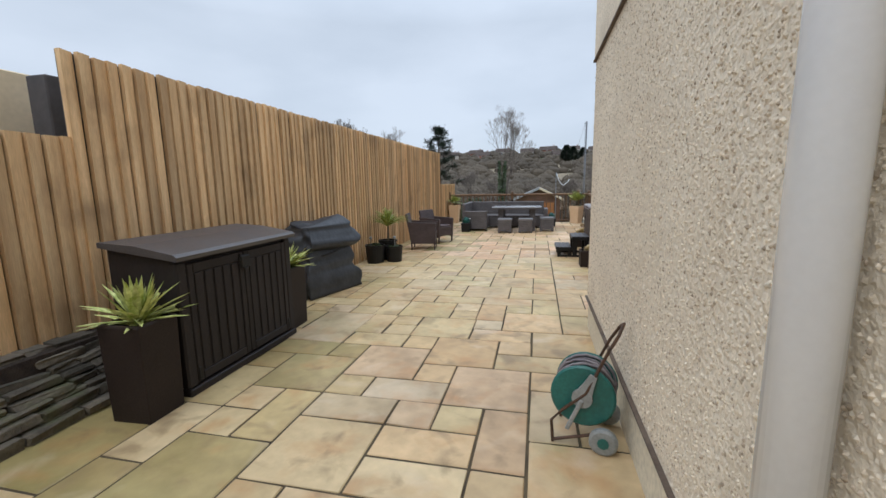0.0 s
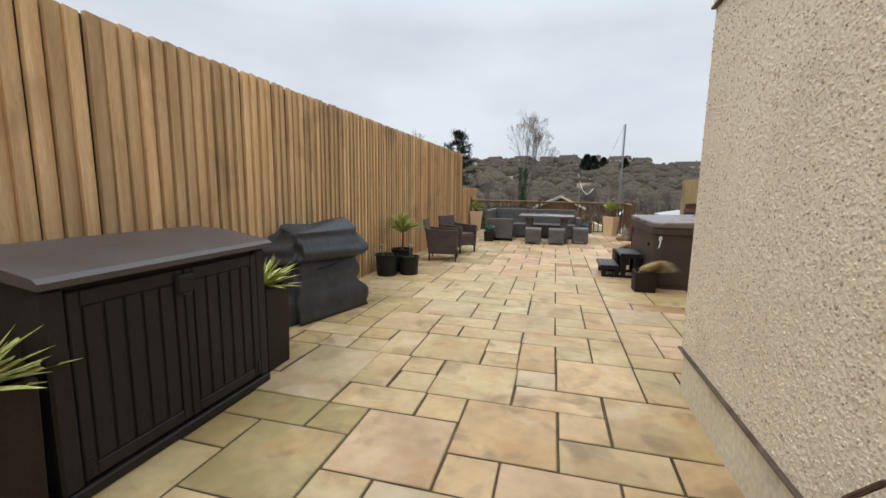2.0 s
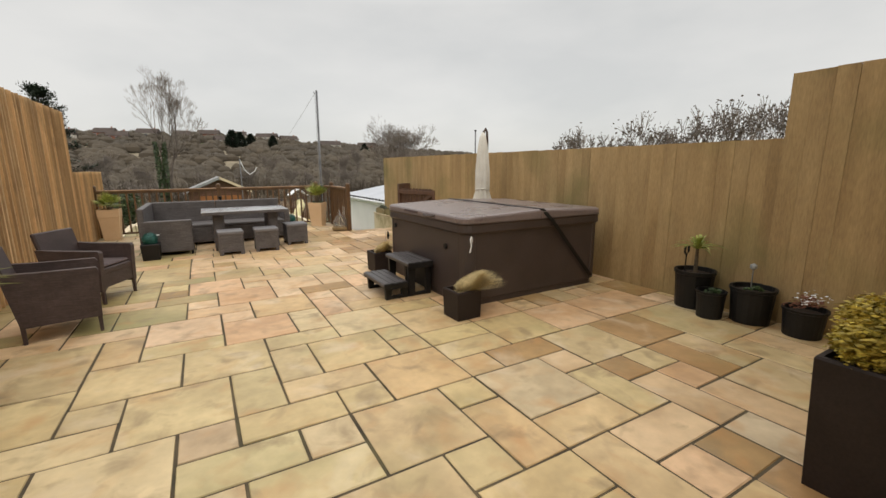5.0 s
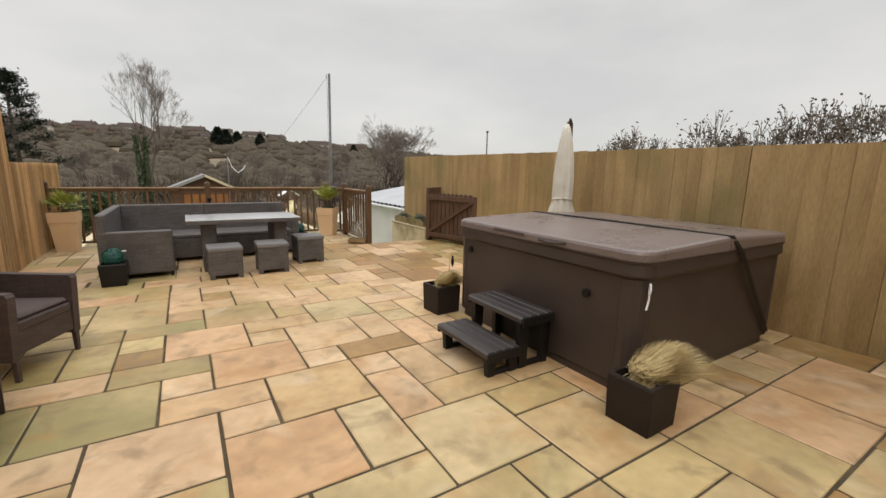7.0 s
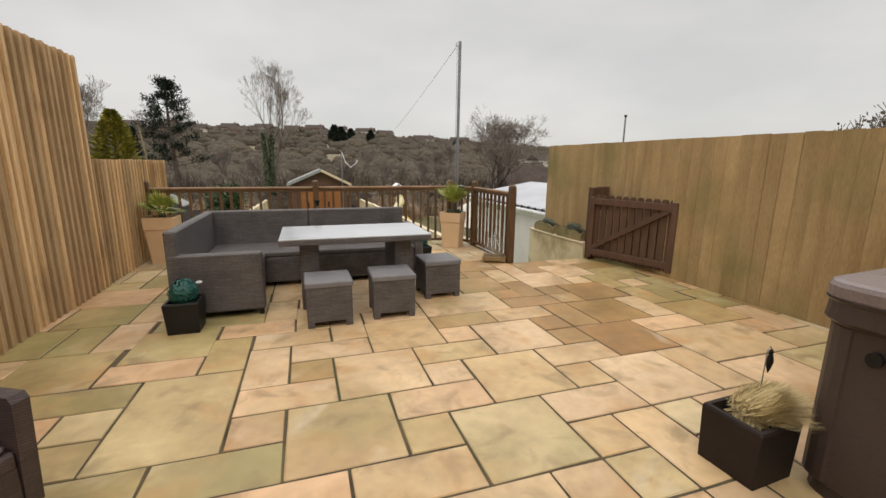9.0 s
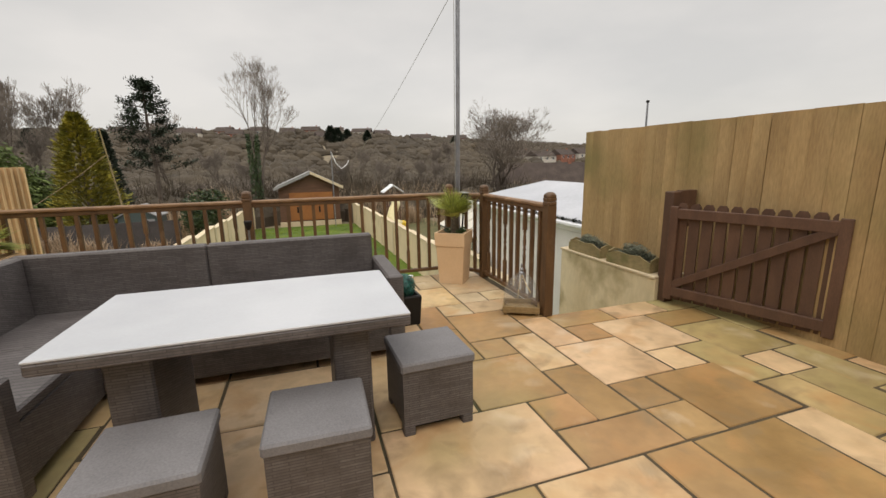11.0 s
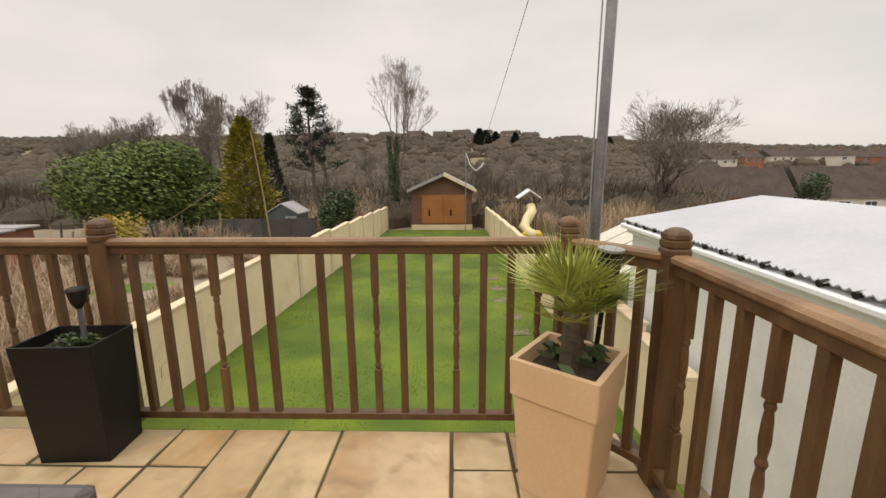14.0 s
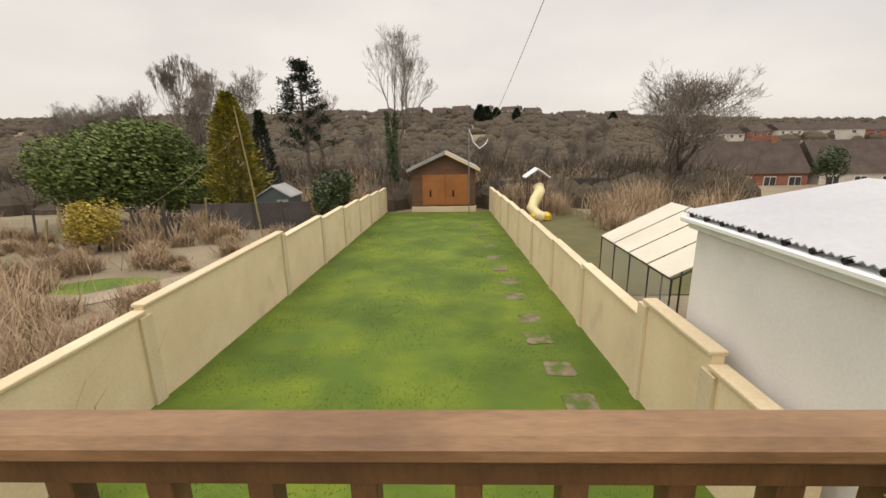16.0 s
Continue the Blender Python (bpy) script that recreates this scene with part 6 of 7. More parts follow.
def clothes_pole():
    t = thing("washing_line_pole", pose(1.735, 16.08, level(1.8, 16.3)), "tall grey metal washing line pole with lines", "pole")
    z = -level(1.8, 16.3)
    bm = B()
    tube(bm, [(0, 0, 0), (0.0, 0, z + 1.0), (0.02, 0, z + 3.54)], 0.027, 14)
    part("pole", bm, M_STEEL, t, smooth=False)
    bm = B()
    tube(bm, [(-0.03, 0, z + 3.45), (-0.06, 0, z + 3.48), (-0.03, 0, z + 3.52)], 0.008, 6)
    part("hook", bm, M_STEEL, t)
    bm = B()
    n = 24
    a, b = Vector((-0.02, 0, z + 3.48)), Vector((0.1, 27.1, z + 0.9))
    tube(bm, [a.lerp(b, i / n) - Vector((0, 0, 1.5 * 4 * (i / n) * (1 - i / n) * 0.5)) for i in range(n + 1)], 0.004, 4)
    part("line", bm, M_GREYPL, t, "thin washing line")
    bm = B()
    tube(bm, [(-0.03, 0, z + 3.48), (-0.045, -0.02, z + 2.0), (-0.04, -0.01, z + 0.9)], 0.004, 4)
    part("halyard", bm, M_GREYPL, t, "thin pull cord")
    f = thing("washing_line_post", pose(1.85, 43.35, lawn_z(43.35)), "slim grey post with a hanging white cord by the shed", "pole")
    bm = B()
    tube(bm, [(0, 0, 0), (0, 0, 5.6)], 0.04, 6)
    part("pole", bm, M_STEEL, f)
    bm = B()
    tube(bm, [(0.02, 0, 5.5), (0.3, 0, 4.7), (0.7, 0.0, 4.3), (1.1, 0, 4.6), (1.25, 0, 4.9)], 0.03, 4)
    part("cord", bm, M_WHITE, f, "white hanging cord")


clothes_pole()


# ---------------------------------------------------------------- gardens and land beyond
def leafy(name, m, rng, label, n, radius, size, mat, trunk=None, lumps=14, category="bush"):
    t = thing(name, m, label, category)
    v, f = clump(rng, n, radius, size, lumps)
    o = raw("crown", v, f, mat, t)
    o.location = (0, 0, radius[2] * 0.95)
    (bv, bf), (tv, tf) = branches(rng, radius[2] * 1.3, trunk or radius[0] * 0.05, 0.7, 3, 3, 0.45, 0.3, 0.012)
    raw("trunk", bv + tv, bf + [tuple(i + len(bv) for i in q) for q in tf], M_BARK, t)
    return t


def conifer(name, m, rng, label, h, r, mat, n=5200, tip=0.35, size=0.2, blunt=1.5):
    """Drooping sprays in whorls down a tapering column, thinner towards the top."""
    t = thing(name, m, label, "tree")
    bm = B()
    tube(bm, [(0, 0, 0), (0, 0, h * 0.95)], 0.03 * h, 7, 0.01)
    part("trunk", bm, M_BARK, t)
    vs, fs = [], []
    for i in range(n):
        k = rng.random()
        z = h * (0.04 + 0.96 * k)
        a = rng.uniform(0, 6.283)
        lump = 1 + 0.42 * noise.noise(Vector((2.1 * math.cos(a), 2.1 * math.sin(a), z * 0.9)))
        q = r * (1 - k ** blunt * (1 - tip * 0.2)) * lump * rng.uniform(0.55, 1.05)
        c = Vector((q * math.cos(a), q * math.sin(a), z + rng.gauss(0, 0.05)))
        d = Vector((math.cos(a), math.sin(a), rng.uniform(-0.1, 0.9))).normalized()
        s = d.cross(Vector((rng.gauss(0, 0.5), rng.gauss(0, 0.5), 1))).normalized()
        L, w = size * rng.uniform(0.7, 1.4), size * 0.55
        j = len(vs)
        vs += [c - s * w / 2, c + s * w / 2, c + s * w * 0.3 + d * L, c - s * w * 0.3 + d * L]
        fs.append((j, j + 1, j + 2, j + 3))
    raw("crown", vs, fs, mat, t)
    return t


def pine_tree(m, rng, h):
    t = thing("pine_tree", m, "dark green pine with open irregular tiers", "tree")
    bm = B()
    tube(bm, [(0, 0, 0), (0.1, 0, h * 0.4), (-0.1, 0.1, h * 0.75), (0, 0, h * 0.98)], 0.22, 8, 0.05)
    part("trunk", bm, M_BARK, t)
    vs, fs = [], []
    tiers = [(0.38, 3.4, 0.3), (0.45, 2.6, 2.2), (0.5, 2.9, 5.6), (0.56, 2.4, 0.2), (0.62, 2.8, 5.9), (0.66, 2.2, 2.9), (0.72, 2.3, 0.5), (0.78, 1.7, 3.4), (0.83, 1.9, 5.8), (0.88, 1.3, 2.0), (0.94, 1.0, 0.3), (0.98, 0.6, 4.0)]
    for k, L, a in tiers:
        for da in (0.0, 1.9, 3.9):
            aa = a + da + rng.uniform(-0.4, 0.4)
            LL = L * rng.uniform(0.45, 1.0)
            p0, p1 = Vector((0, 0, h * k)), Vector((LL * math.cos(aa), LL * math.sin(aa), h * k + 0.25 * LL))
            bm = B()
            tube(bm, [p0, p1], 0.05, 4, 0.015)
            part("limb", bm, M_BARK, t)
            for i in range(150):
                c = p0.lerp(p1, rng.uniform(0.45, 1.1)) + Vector((rng.gauss(0, 0.24), rng.gauss(0, 0.24), rng.gauss(0.1, 0.16)))
                d = Vector((rng.gauss(0, 1), rng.gauss(0, 1), rng.uniform(0, 1))).normalized()
                s = d.cross(Vector((0.2, 0.3, 1))).normalized()
                j = len(vs)
                vs += [c - s * 0.07, c + s * 0.07, c + d * 0.32]
                fs.append((j, j + 1, j + 2))
    raw("needles", vs, fs, M_PINE, t)


rng = random.Random(71)
g = level
leafy("rhododendron", pose(-19.4, 42, g(-20, 42) - 0.75), rng, "large dark green rhododendron bush", 40000, (6.1, 3.6, 3.75), 0.30, M_RHODO, 0.2, 30)
conifer("golden_conifer", pose(-12.0, 40, g(-12, 40)), rng, "golden green conifer with drooping sprays", 7.5, 1.35, M_GOLDCON, 9000, blunt=3.6)
conifer("dark_cypress", pose(-13.2, 46.5, g(-13, 46)), rng, "slim dark green cypress", 7.3, 1.15, M_PINE, 3500)
pine_tree(pose(-12.5, 54, g(-12.5, 54)), rng, 12.0)
leafy("laurel_bush", pose(-5.9, 38.6, g(-6, 38)), rng, "dense green laurel bush behind the garden wall", 4200, (1.5, 1.2, 1.75), 0.2, M_DARKLEAF, 0.08, 14)
leafy("yellow_bush", pose(-14.7, 32.6, g(-15, 32)), rng, "yellow-green rounded shrub in the vegetable garden", 5000, (1.25, 1.25, 1.2), 0.14, M_DULLGOLD, 0.08, 18)
leafy("laurel_bush", pose(27.0, 62, g(27, 62)), rng, "dark green garden hedge bush near the bungalows", 2500, (4.5, 1.2, 1.2), 0.3, M_DARKLEAF, 0.1, 14)
leafy("laurel_bush", pose(45.0, 66, g(45, 66)), rng, "dark green round bush in front of the bungalows", 2500, (1.8, 1.8, 2.6), 0.3, M_DARKLEAF, 0.1, 10)

t = bare_tree("ivy_tree", pose(-3.9, 48.5, g(-4, 48.5)) @ Matrix.Diagonal((0.78, 0.85, 1.02, 1)), random.Random(4), "bare tree with ivy-clad double trunk", 13.5, 0.18, spread=0.42, levels=6, fork=3, first=0.42, second=0.56, upward=0.22, twig=0.008, stems=2, shrink=(0.6, 0.8), splay=0.04)
iv, jf = [], []
r = random.Random(9)
for i in range(2600):
    z = r.uniform(0.2, 7.2)
    a = r.uniform(0, 6.283)
    q = (0.55 - 0.05 * z) * r.uniform(0.5, 1.1)
    side = 0.06 * z * (1 if r.random() < 0.5 else -1)
    c = Vector((side + q * math.cos(a), q * math.sin(a), z))
    s = Vector((r.gauss(0, 1), r.gauss(0, 1), r.gauss(0, 1))).normalized()
    u = s.orthogonal().normalized()
    k = len(iv)
    iv += [c - s * 0.09, c + u * 0.07, c + s * 0.09, c - u * 0.07]
    jf.append((k, k + 1, k + 2, k + 3))
raw("ivy", iv, jf, M_DARKLEAF, t, "dark green ivy on the trunk")
big = bare_tree("bare_tree", pose(18.6, 51, g(18.6, 51)), random.Random(12), "wide bare tree with many spreading limbs", 13.0, 0.30, spread=0.55, levels=7, fork=3, first=0.22, upward=0.16, twig=0.009, stems=3, shrink=(0.62, 0.84))
bt = bare_tree("bare_tree", pose(-24, 71, g(-24, 71)), random.Random(14), "bare rounded tree behind the gardens", 20, 0.26, "bare trees", spread=0.46, levels=7, fork=3, first=0.22, upward=0.3, twig=0.012)
for x, y, s, a in ((-18, 78, 0.9, 40), (-55, 90, 1.1, 80), (-64, 95, 1.05, 200), (-72, 92, 0.95, 130), (-48, 100, 0.9, 300), (-30, 66, 0.85, 100), (-14, 95, 0.7, 10), (-46, 74, 0.8, 15), (-53, 78, 0.85, 250), (-40, 66, 0.7, 330), (-60, 80, 0.9, 170), (-36, 84, 0.85, 110), (33, 120, 0.8, 60), (48, 150, 0.9, 220), (62, 140, 0.8, 20), (14, 130, 0.8, 160), (5, 68, 0.42, 30), (10.5, 77, 0.46, 140), (15, 64, 0.4, 260), (23, 88, 0.5, 75), (-1.5, 84, 0.45, 190), (30, 100, 0.52, 330), (8, 95, 0.5, 15), (-8, 72, 0.44, 220), (18, 98, 0.5, 100)):
    copy_thing(bt, pose(x, y, g(x, y) - 0.1, 0, 0, a) @ Matrix.Diagonal((s, s, s, 1)))
bush = bare_tree("bare_shrub", pose(-5.5, 58, g(-5.5, 58) - 0.3), random.Random(31), "brown bare shrub in the valley thicket", 6.0, 0.09, "bare shrubs", spread=0.55, levels=5, fork=3, first=0.2, upward=0.22, twig=0.016, stems=3, shrink=(0.66, 0.88))
r = random.Random(37)
for i in range(64):
    y = 56 + 75 * (i / 64) + r.uniform(-4, 4)
    x = r.uniform(-0.62, 0.5) * (y - 8)
    if (y < 84 and x > 20) or (y < 60 and x < -7):
        continue
    k = r.uniform(0.6, 1.15)
    copy_thing(bush, pose(x, y, g(x, y) - 0.3, 0, 0, r.uniform(0, 360)) @ Matrix.Diagonal((k * r.uniform(0.9, 1.3), k, k, 1)))
pop = bare_tree("poplar", pose(-36.5, 75, g(-36, 75)), random.Random(16), "tall narrow bare poplar", 22, 0.22, "bare poplars", spread=0.17, levels=7, fork=3, first=0.24, upward=0.75, twig=0.012, shrink=(0.6, 0.8))
for x, y, s, a in ((-33.0, 76, 0.93, 70),):
    copy_thing(pop, pose(x, y, g(x, y) - 0.1, 0, 0, a) @ Matrix.Diagonal((s, s, s, 1)))


t = thing("slim_pole", pose(12.4, 24.1, level(12.4, 24.1)), "slim grey pole in the garden behind the fence", "pole")
bm = B()
tube(bm, [(0, 0, -0.2), (0, 0, 3.55 - level(12.4, 24.1))], 0.045, 8, 0.035)
part("shaft", bm, M_STEEL, t)
bm = B()
tube(bm, [(0, 0, 3.50 - level(12.4, 24.1)), (0, 0, 3.58 - level(12.4, 24.1))], 0.06, 8)
part("cap", bm, M_BLACK, t)


def over_fence_shrub(x, y, h, seed):
    r = random.Random(seed)
    t = thing("leggy_shrub", pose(x, y, level(x, y)), "leggy shrub with brown dry leaves behind the fence", "shrub", "shrubs behind the right fence")
    (v, f), (tv, tf) = branches(r, h, 0.05, 0.45, 4, 3, 0.36, 0.45, 0.006, 4)
    raw("stems", v, f, M_BARK, t)
    raw("twig_crown", tv, tf, M_TWIG, t)
    vs, fs = [], []
    tips = tv[3::6]
    for i in range(700):
        c = tips[r.randrange(len(tips))] + Vector((r.gauss(0, 0.07), r.gauss(0, 0.07), r.gauss(0, 0.07)))
        s = Vector((r.gauss(0, 1), r.gauss(0, 1), r.gauss(0, 1))).normalized()
        u = s.orthogonal().normalized()
        k = len(vs)
        vs += [c - s * 0.045, c + u * 0.03, c + s * 0.045, c - u * 0.03]
        fs.append((k, k + 1, k + 2, k + 3))
    raw("leaves", vs, fs, M_SCRUB, t, "brown dry leaves")


for i, (x, y, h) in enumerate(((8.6, 12.8, 2.5), (9.4, 11.4, 2.6), (10.2, 10.0, 2.8), (10.9, 8.8, 3.0), (10.6, 7.6, 2.8), (11.6, 6.6, 2.9))):
    over_fence_shrub(x, y, h, 90 + i)


def scrub():
    """Brown winter thicket that fills the valley, too dense to count."""
    r = random.Random(17)
    vs, fs = [], []
    for i in range(10500):
        y = 47 + 290 * r.random() ** 1.35
        x = r.uniform(-1.3, 1.1) * (y + 5)
        if (y < 82 and x > 22 and x < 70) or (82 <= y < 205 and 0.58 < x / (y - 15) < 1.1 and i % 5) or (abs(x) < 4.5 and y < 49) or (y < 56 and -30 < x < -8):
            continue
        z = level(x, y) - 0.1
        H = r.uniform(1.9, 5.6) * (1 + 0.35 * noise.noise(Vector((x / 20, y / 20, 4))))
        R = H * r.uniform(0.45, 0.8)
        w = 0.02 + 0.0009 * (y - 40)
        j = len(vs)
        wide = 1.0 if y < 95 else 1.7
        ring = [(q, wide * (0.62 + 0.3 * r.random())) for q in range(8)]
        top = 1.0 if y > 95 else 0.62
        for hz, hr in ((0.0, 0.95), (0.42 * top, 0.85), (0.68 * top, 0.52)):
            vs += [Vector((x + R * hr * k2 * math.cos(q * 0.7854), y + R * hr * k2 * math.sin(q * 0.7854), z + H * hz * (0.65 + 0.3 * k2 / wide))) for q, k2 in ring]
        vs.append(Vector((x, y, z + H * 0.78 * top)))
        for lv in (0, 8):
            fs += [(j + lv + q, j + lv + (q + 1) % 8, j + lv + 8 + (q + 1) % 8, j + lv + 8 + q) for q in range(8)]
        fs += [(j + 16 + q, j + 16 + (q + 1) % 8, j + 24) for q in range(8)]
        for k in range(22):
            a, e = r.uniform(0, 6.283), r.uniform(0.15, 1.0)
            b = Vector((x + r.gauss(0, R * 0.3), y + r.gauss(0, R * 0.3), z))
            tip = Vector((x + R * e * math.cos(a), y + R * e * math.sin(a), z + H * r.uniform(0.5, 1.0) * math.sqrt(1.05 - 0.7 * e * e)))
            s = Vector((math.cos(a + 1.57), math.sin(a + 1.57), 0)) if k % 2 else Vector((1, 0, 0))
            j = len(vs)
            m = b.lerp(tip, 0.55) + Vector((r.gauss(0, 0.15), r.gauss(0, 0.15), 0.1))
            vs += [b - s * w, b + s * w, m + s * w, m - s * w, tip]
            fs += [(j, j + 1, j + 2, j + 3), (j + 3, j + 2, j + 4)]
    tagged(raw("thicket", vs, fs, M_SCRUB), "brown leafless winter thicket across the valley", "thicket", kind="stuff")
    vs, fs = [], []
    spots = [(-7.5, 19.5, 1.7), (-5.0, 20.5, 1.3), (-5.6, 21.8, 1.2), (-7.2, 25.2, 0.9), (-11.5, 31.5, 0.8), (-7.5, 34.5, 0.9), (-13.5, 33.0, 1.2), (-17, 29, 1.4), (-13, 27.5, 1.0), (-8.8, 21.5, 1.9), (-6.6, 17.8, 1.5), (-10.5, 22.5, 1.8), (-5.4, 18.2, 1.0), (-12.5, 25, 1.4), (-6.2, 23.0, 0.9), (-15, 36, 1.8), (-12.6, 36.4, 1.5), (-18, 36, 1.7), (-10.2, 34.5, 1.2), (-22, 34, 1.8), (7.5, 43, 1.6), (10, 40, 1.9), (12.5, 42.5, 2.4), (9.2, 36.5, 1.3), (14.5, 45, 2.6), (12, 36, 1.8), (-8, 42, 2.0), (-6.5, 45, 2.6), (-9.6, 44, 2.4), (-22, 27, 1.8), (-19, 24, 1.7), (-16, 22, 1.6), (-8.2, 31.5, 0.7), (-9.5, 29.5, 0.6), (-12, 29, 0.7), (5.5, 45.3, 2.6), (20, 46, 2.8), (23, 52, 3.2), (16, 40, 2.0), (6.2, 49, 3.4), (9.5, 50, 3.6), (-7, 50, 3.6), (1.5, 51, 3.6)]
    spots += [(-5.6, 18.6, 1.9), (-6.3, 19.6, 2.1), (-7.2, 20.4, 2.2), (-6.0, 21.0, 1.6), (-8.4, 22.6, 2.1), (-9.6, 20.6, 2.4), (-7.0, 18.0, 2.2), (-5.2, 17.4, 1.7), (-11.2, 23.4, 2.2)]
    spots += [(r.uniform(-24, -5.2), r.uniform(17.5, 36), r.uniform(0.3, 0.95)) for k in range(110)]
    for x, y, H in spots:
        for k in range(420):
            a = r.uniform(0, 6.283)
            b = Vector((x + r.gauss(0, H * 0.3), y + r.gauss(0, H * 0.3), level(x, y)))
            tip = b + Vector((math.cos(a) * H * r.uniform(0.1, 0.7), math.sin(a) * H * r.uniform(0.1, 0.7), H * r.uniform(0.25, 1.0)))
            m = b.lerp(tip, 0.5) + Vector((r.gauss(0, 0.1), r.gauss(0, 0.1), 0.16 * H))
            s = Vector((math.cos(a + 1.57), math.sin(a + 1.57), 0))
            w = 0.005 + 0.0003 * (y - 16)
            j = len(vs)
            vs += [b - s * w, b + s * w, m + s * w, m - s * w, tip]
            fs += [(j, j + 1, j + 2, j + 3), (j + 3, j + 2, j + 4)]
    tagged(raw("brambles", vs, fs, M_BRAMBLE), "tangled brown brambles and dead stems in the gardens", "brambles", kind="stuff")


scrub()


def far_house(m, w, d, h, roof, wallmat, label, windows=3, group="far houses"):
    t = thing("far_house", m, label, "house", group)
    bm = B()
    loft(bm, [[(-w / 2, y, -1), (w / 2, y, -1), (w / 2, y, h), (-w / 2, y, h)] for y in (0, d)])
    part("wall", bm, wallmat, t)
    bm = B()
    loft(bm, [[(x, -0.3, h - 0.05), (x, d + 0.3, h - 0.05), (x, d / 2, h + roof)] for x in (-w / 2 - 0.3, w / 2 + 0.3)])
    part("roof", bm, M_TILE, t)
    for i in range(windows):
        x = -w / 2 + w * (i + 0.5) / windows
        win = one_box("window", M_WHITE, t, (x - 0.75, -0.05, h - 1.75, x + 0.75, 0.05, h - 0.45), 0.02, "white framed window")
        for k in (-0.36, 0.36):
            one_box("pane", M_WINDOW, win, (x + k - 0.32, -0.08, h - 1.67, x + k + 0.32, -0.051, h - 0.53), 0.0)
    one_box("chimney", M_BRICK, t, (w * 0.3, d / 2 - 0.3, h + roof * 0.6, w * 0.3 + 0.6, d / 2 + 0.3, h + roof + 0.7), 0.02)
    return t


zb = level(38, 74) - 0.2
far_house(pose(39.5, 72, zb - 0.2, 0, 0, -6), 15, 7.5, 2.2, 4.1, M_BRICK, "brick bungalow with dark tiled roof beyond the garage", 5, "bungalows")
far_house(pose(56.5, 70.5, zb - 0.2, 0, 0, -6), 16, 7.5, 2.2, 4.1, M_HOUSEW, "pale bungalow with dark tiled roof beyond the garage", 5, "bungalows")
r = random.Random(23)
for i, (x, y, w) in enumerate(((116, 196, 15), (131, 200, 13), (146, 204, 15), (164, 205, 22), (186, 208, 24), (104, 200, 12), (-60, 285, 12), (-45, 300, 10), (-26, 310, 11), (-8, 305, 9), (6, 315, 12), (24, 320, 10), (42, 330, 14), (-80, 300, 12), (60, 335, 12), (-100, 310, 14), (-36, 280, 9), (14, 285, 9), (80, 300, 14), (110, 310, 14))):
    far_house(pose(x, y, level(x, y) - (0.3 if y < 220 else 1.6), 0, 0, r.uniform(-25, 25)), w, 8, 4.6 if y > 200 else 4.8, 2.8, (M_HOUSEW, M_BRICK, M_HOUSEW)[i % 3], "small far house with tiled roof on the valley side", 3)
dark = conifer("far_conifer", pose(16, 260, level(16, 260)), random.Random(3), "dark evergreen clump on the far hillside", 10, 4.2, M_PINE, 1800, 0.35, 1.0)
for x, y, s in ((20, 262, 0.9), (26, 268, 0.8), (38, 270, 0.75), (-70, 250, 0.8), (-110, 240, 1.0), (90, 260, 0.7)):
    copy_thing(dark, pose(x, y, level(x, y)) @ Matrix.Diagonal((s, s, s, 1)))

t = thing("slim_pole", pose(-8.5, 35.0, level(-8.5, 35) - 0.2), "slim pale timber pole leaning in the vegetable garden", "pole")
bm = B()
tube(bm, [(0, 0, 0), (-0.25, 0, 3.2), (-0.6, 0, 6.4)], 0.05, 6, 0.03)
part("shaft", bm, M_TROUGH, t)
bm = B()
tube(bm, [Vector((-0.5, 0, 5.2)).lerp(Vector((-6.2, -0.5, 1.4)), k / 10) - Vector((0, 0, 0.9 * (k / 10) * (1 - k / 10) * 4 * 0.3)) for k in range(11)], 0.011, 4)
part("rope", bm, M_BRAMBLE, t, "slack pale rope")
# garden hut, fence lines, slide, sticks, path
t = thing("garden_hut", pose(-9.4, 38.7, level(-9.4, 38.7)), "small grey-green plastic garden hut", "hut")
bm = B()
loft(bm, [[(-0.95, y, 0), (0.95, y, 0), (0.95, y, 1.75), (0, y, 2.3), (-0.95, y, 1.75)] for y in (0, 1.8)])
part("wall", bm, M_GREYHUT, t)
for s in (-1, 1):
    bm = B()
    loft(bm, [[(s * 1.05, y, 1.7), (s * 1.05, y, 1.77), (0, y, 2.4), (0, y, 2.33)] for y in (-0.1, 1.9)])
    part("roof", bm, M_FELT, t)
one_box("door", M_FELT, t, (0.2, -0.03, 0.05, 0.85, -0.002, 1.6), 0.01, "pale hut door")


def panel_fence(name, x0, y0, x1, y1, h, mat, label):
    t = thing(name, pose(0, 0, 0), label, "fence", kind="structure")
    L = math.hypot(x1 - x0, y1 - y0)
    ang = math.degrees(math.atan2(y1 - y0, x1 - x0))
    n = max(1, round(L / 1.8))
    for i in range(n):
        x, y = x0 + (x1 - x0) * i / n, y0 + (y1 - y0) * i / n
        m = pose(x, y, level(x, y), 0, 0, ang)
        o = one_box("panel", mat, t, (0.05, -0.02, 0.03, L / n - 0.05, 0.02, h), 0.004)
        o.matrix_basis = m
        o = one_box("post", mat, t, (-0.05, -0.05, -0.2, 0.05, 0.05, h + 0.06), 0.004)
        o.matrix_basis = m


panel_fence("fence_far", 3.7, 46.5, 13.5, 48.5, 2.1, M_DARKFENCE, "dark grey panel fence at the end of the next garden")
panel_fence("fence_hut", -13.5, 37.6, -7.2, 38.4, 1.5, M_DARKFENCE, "dark low fence beside the garden hut")


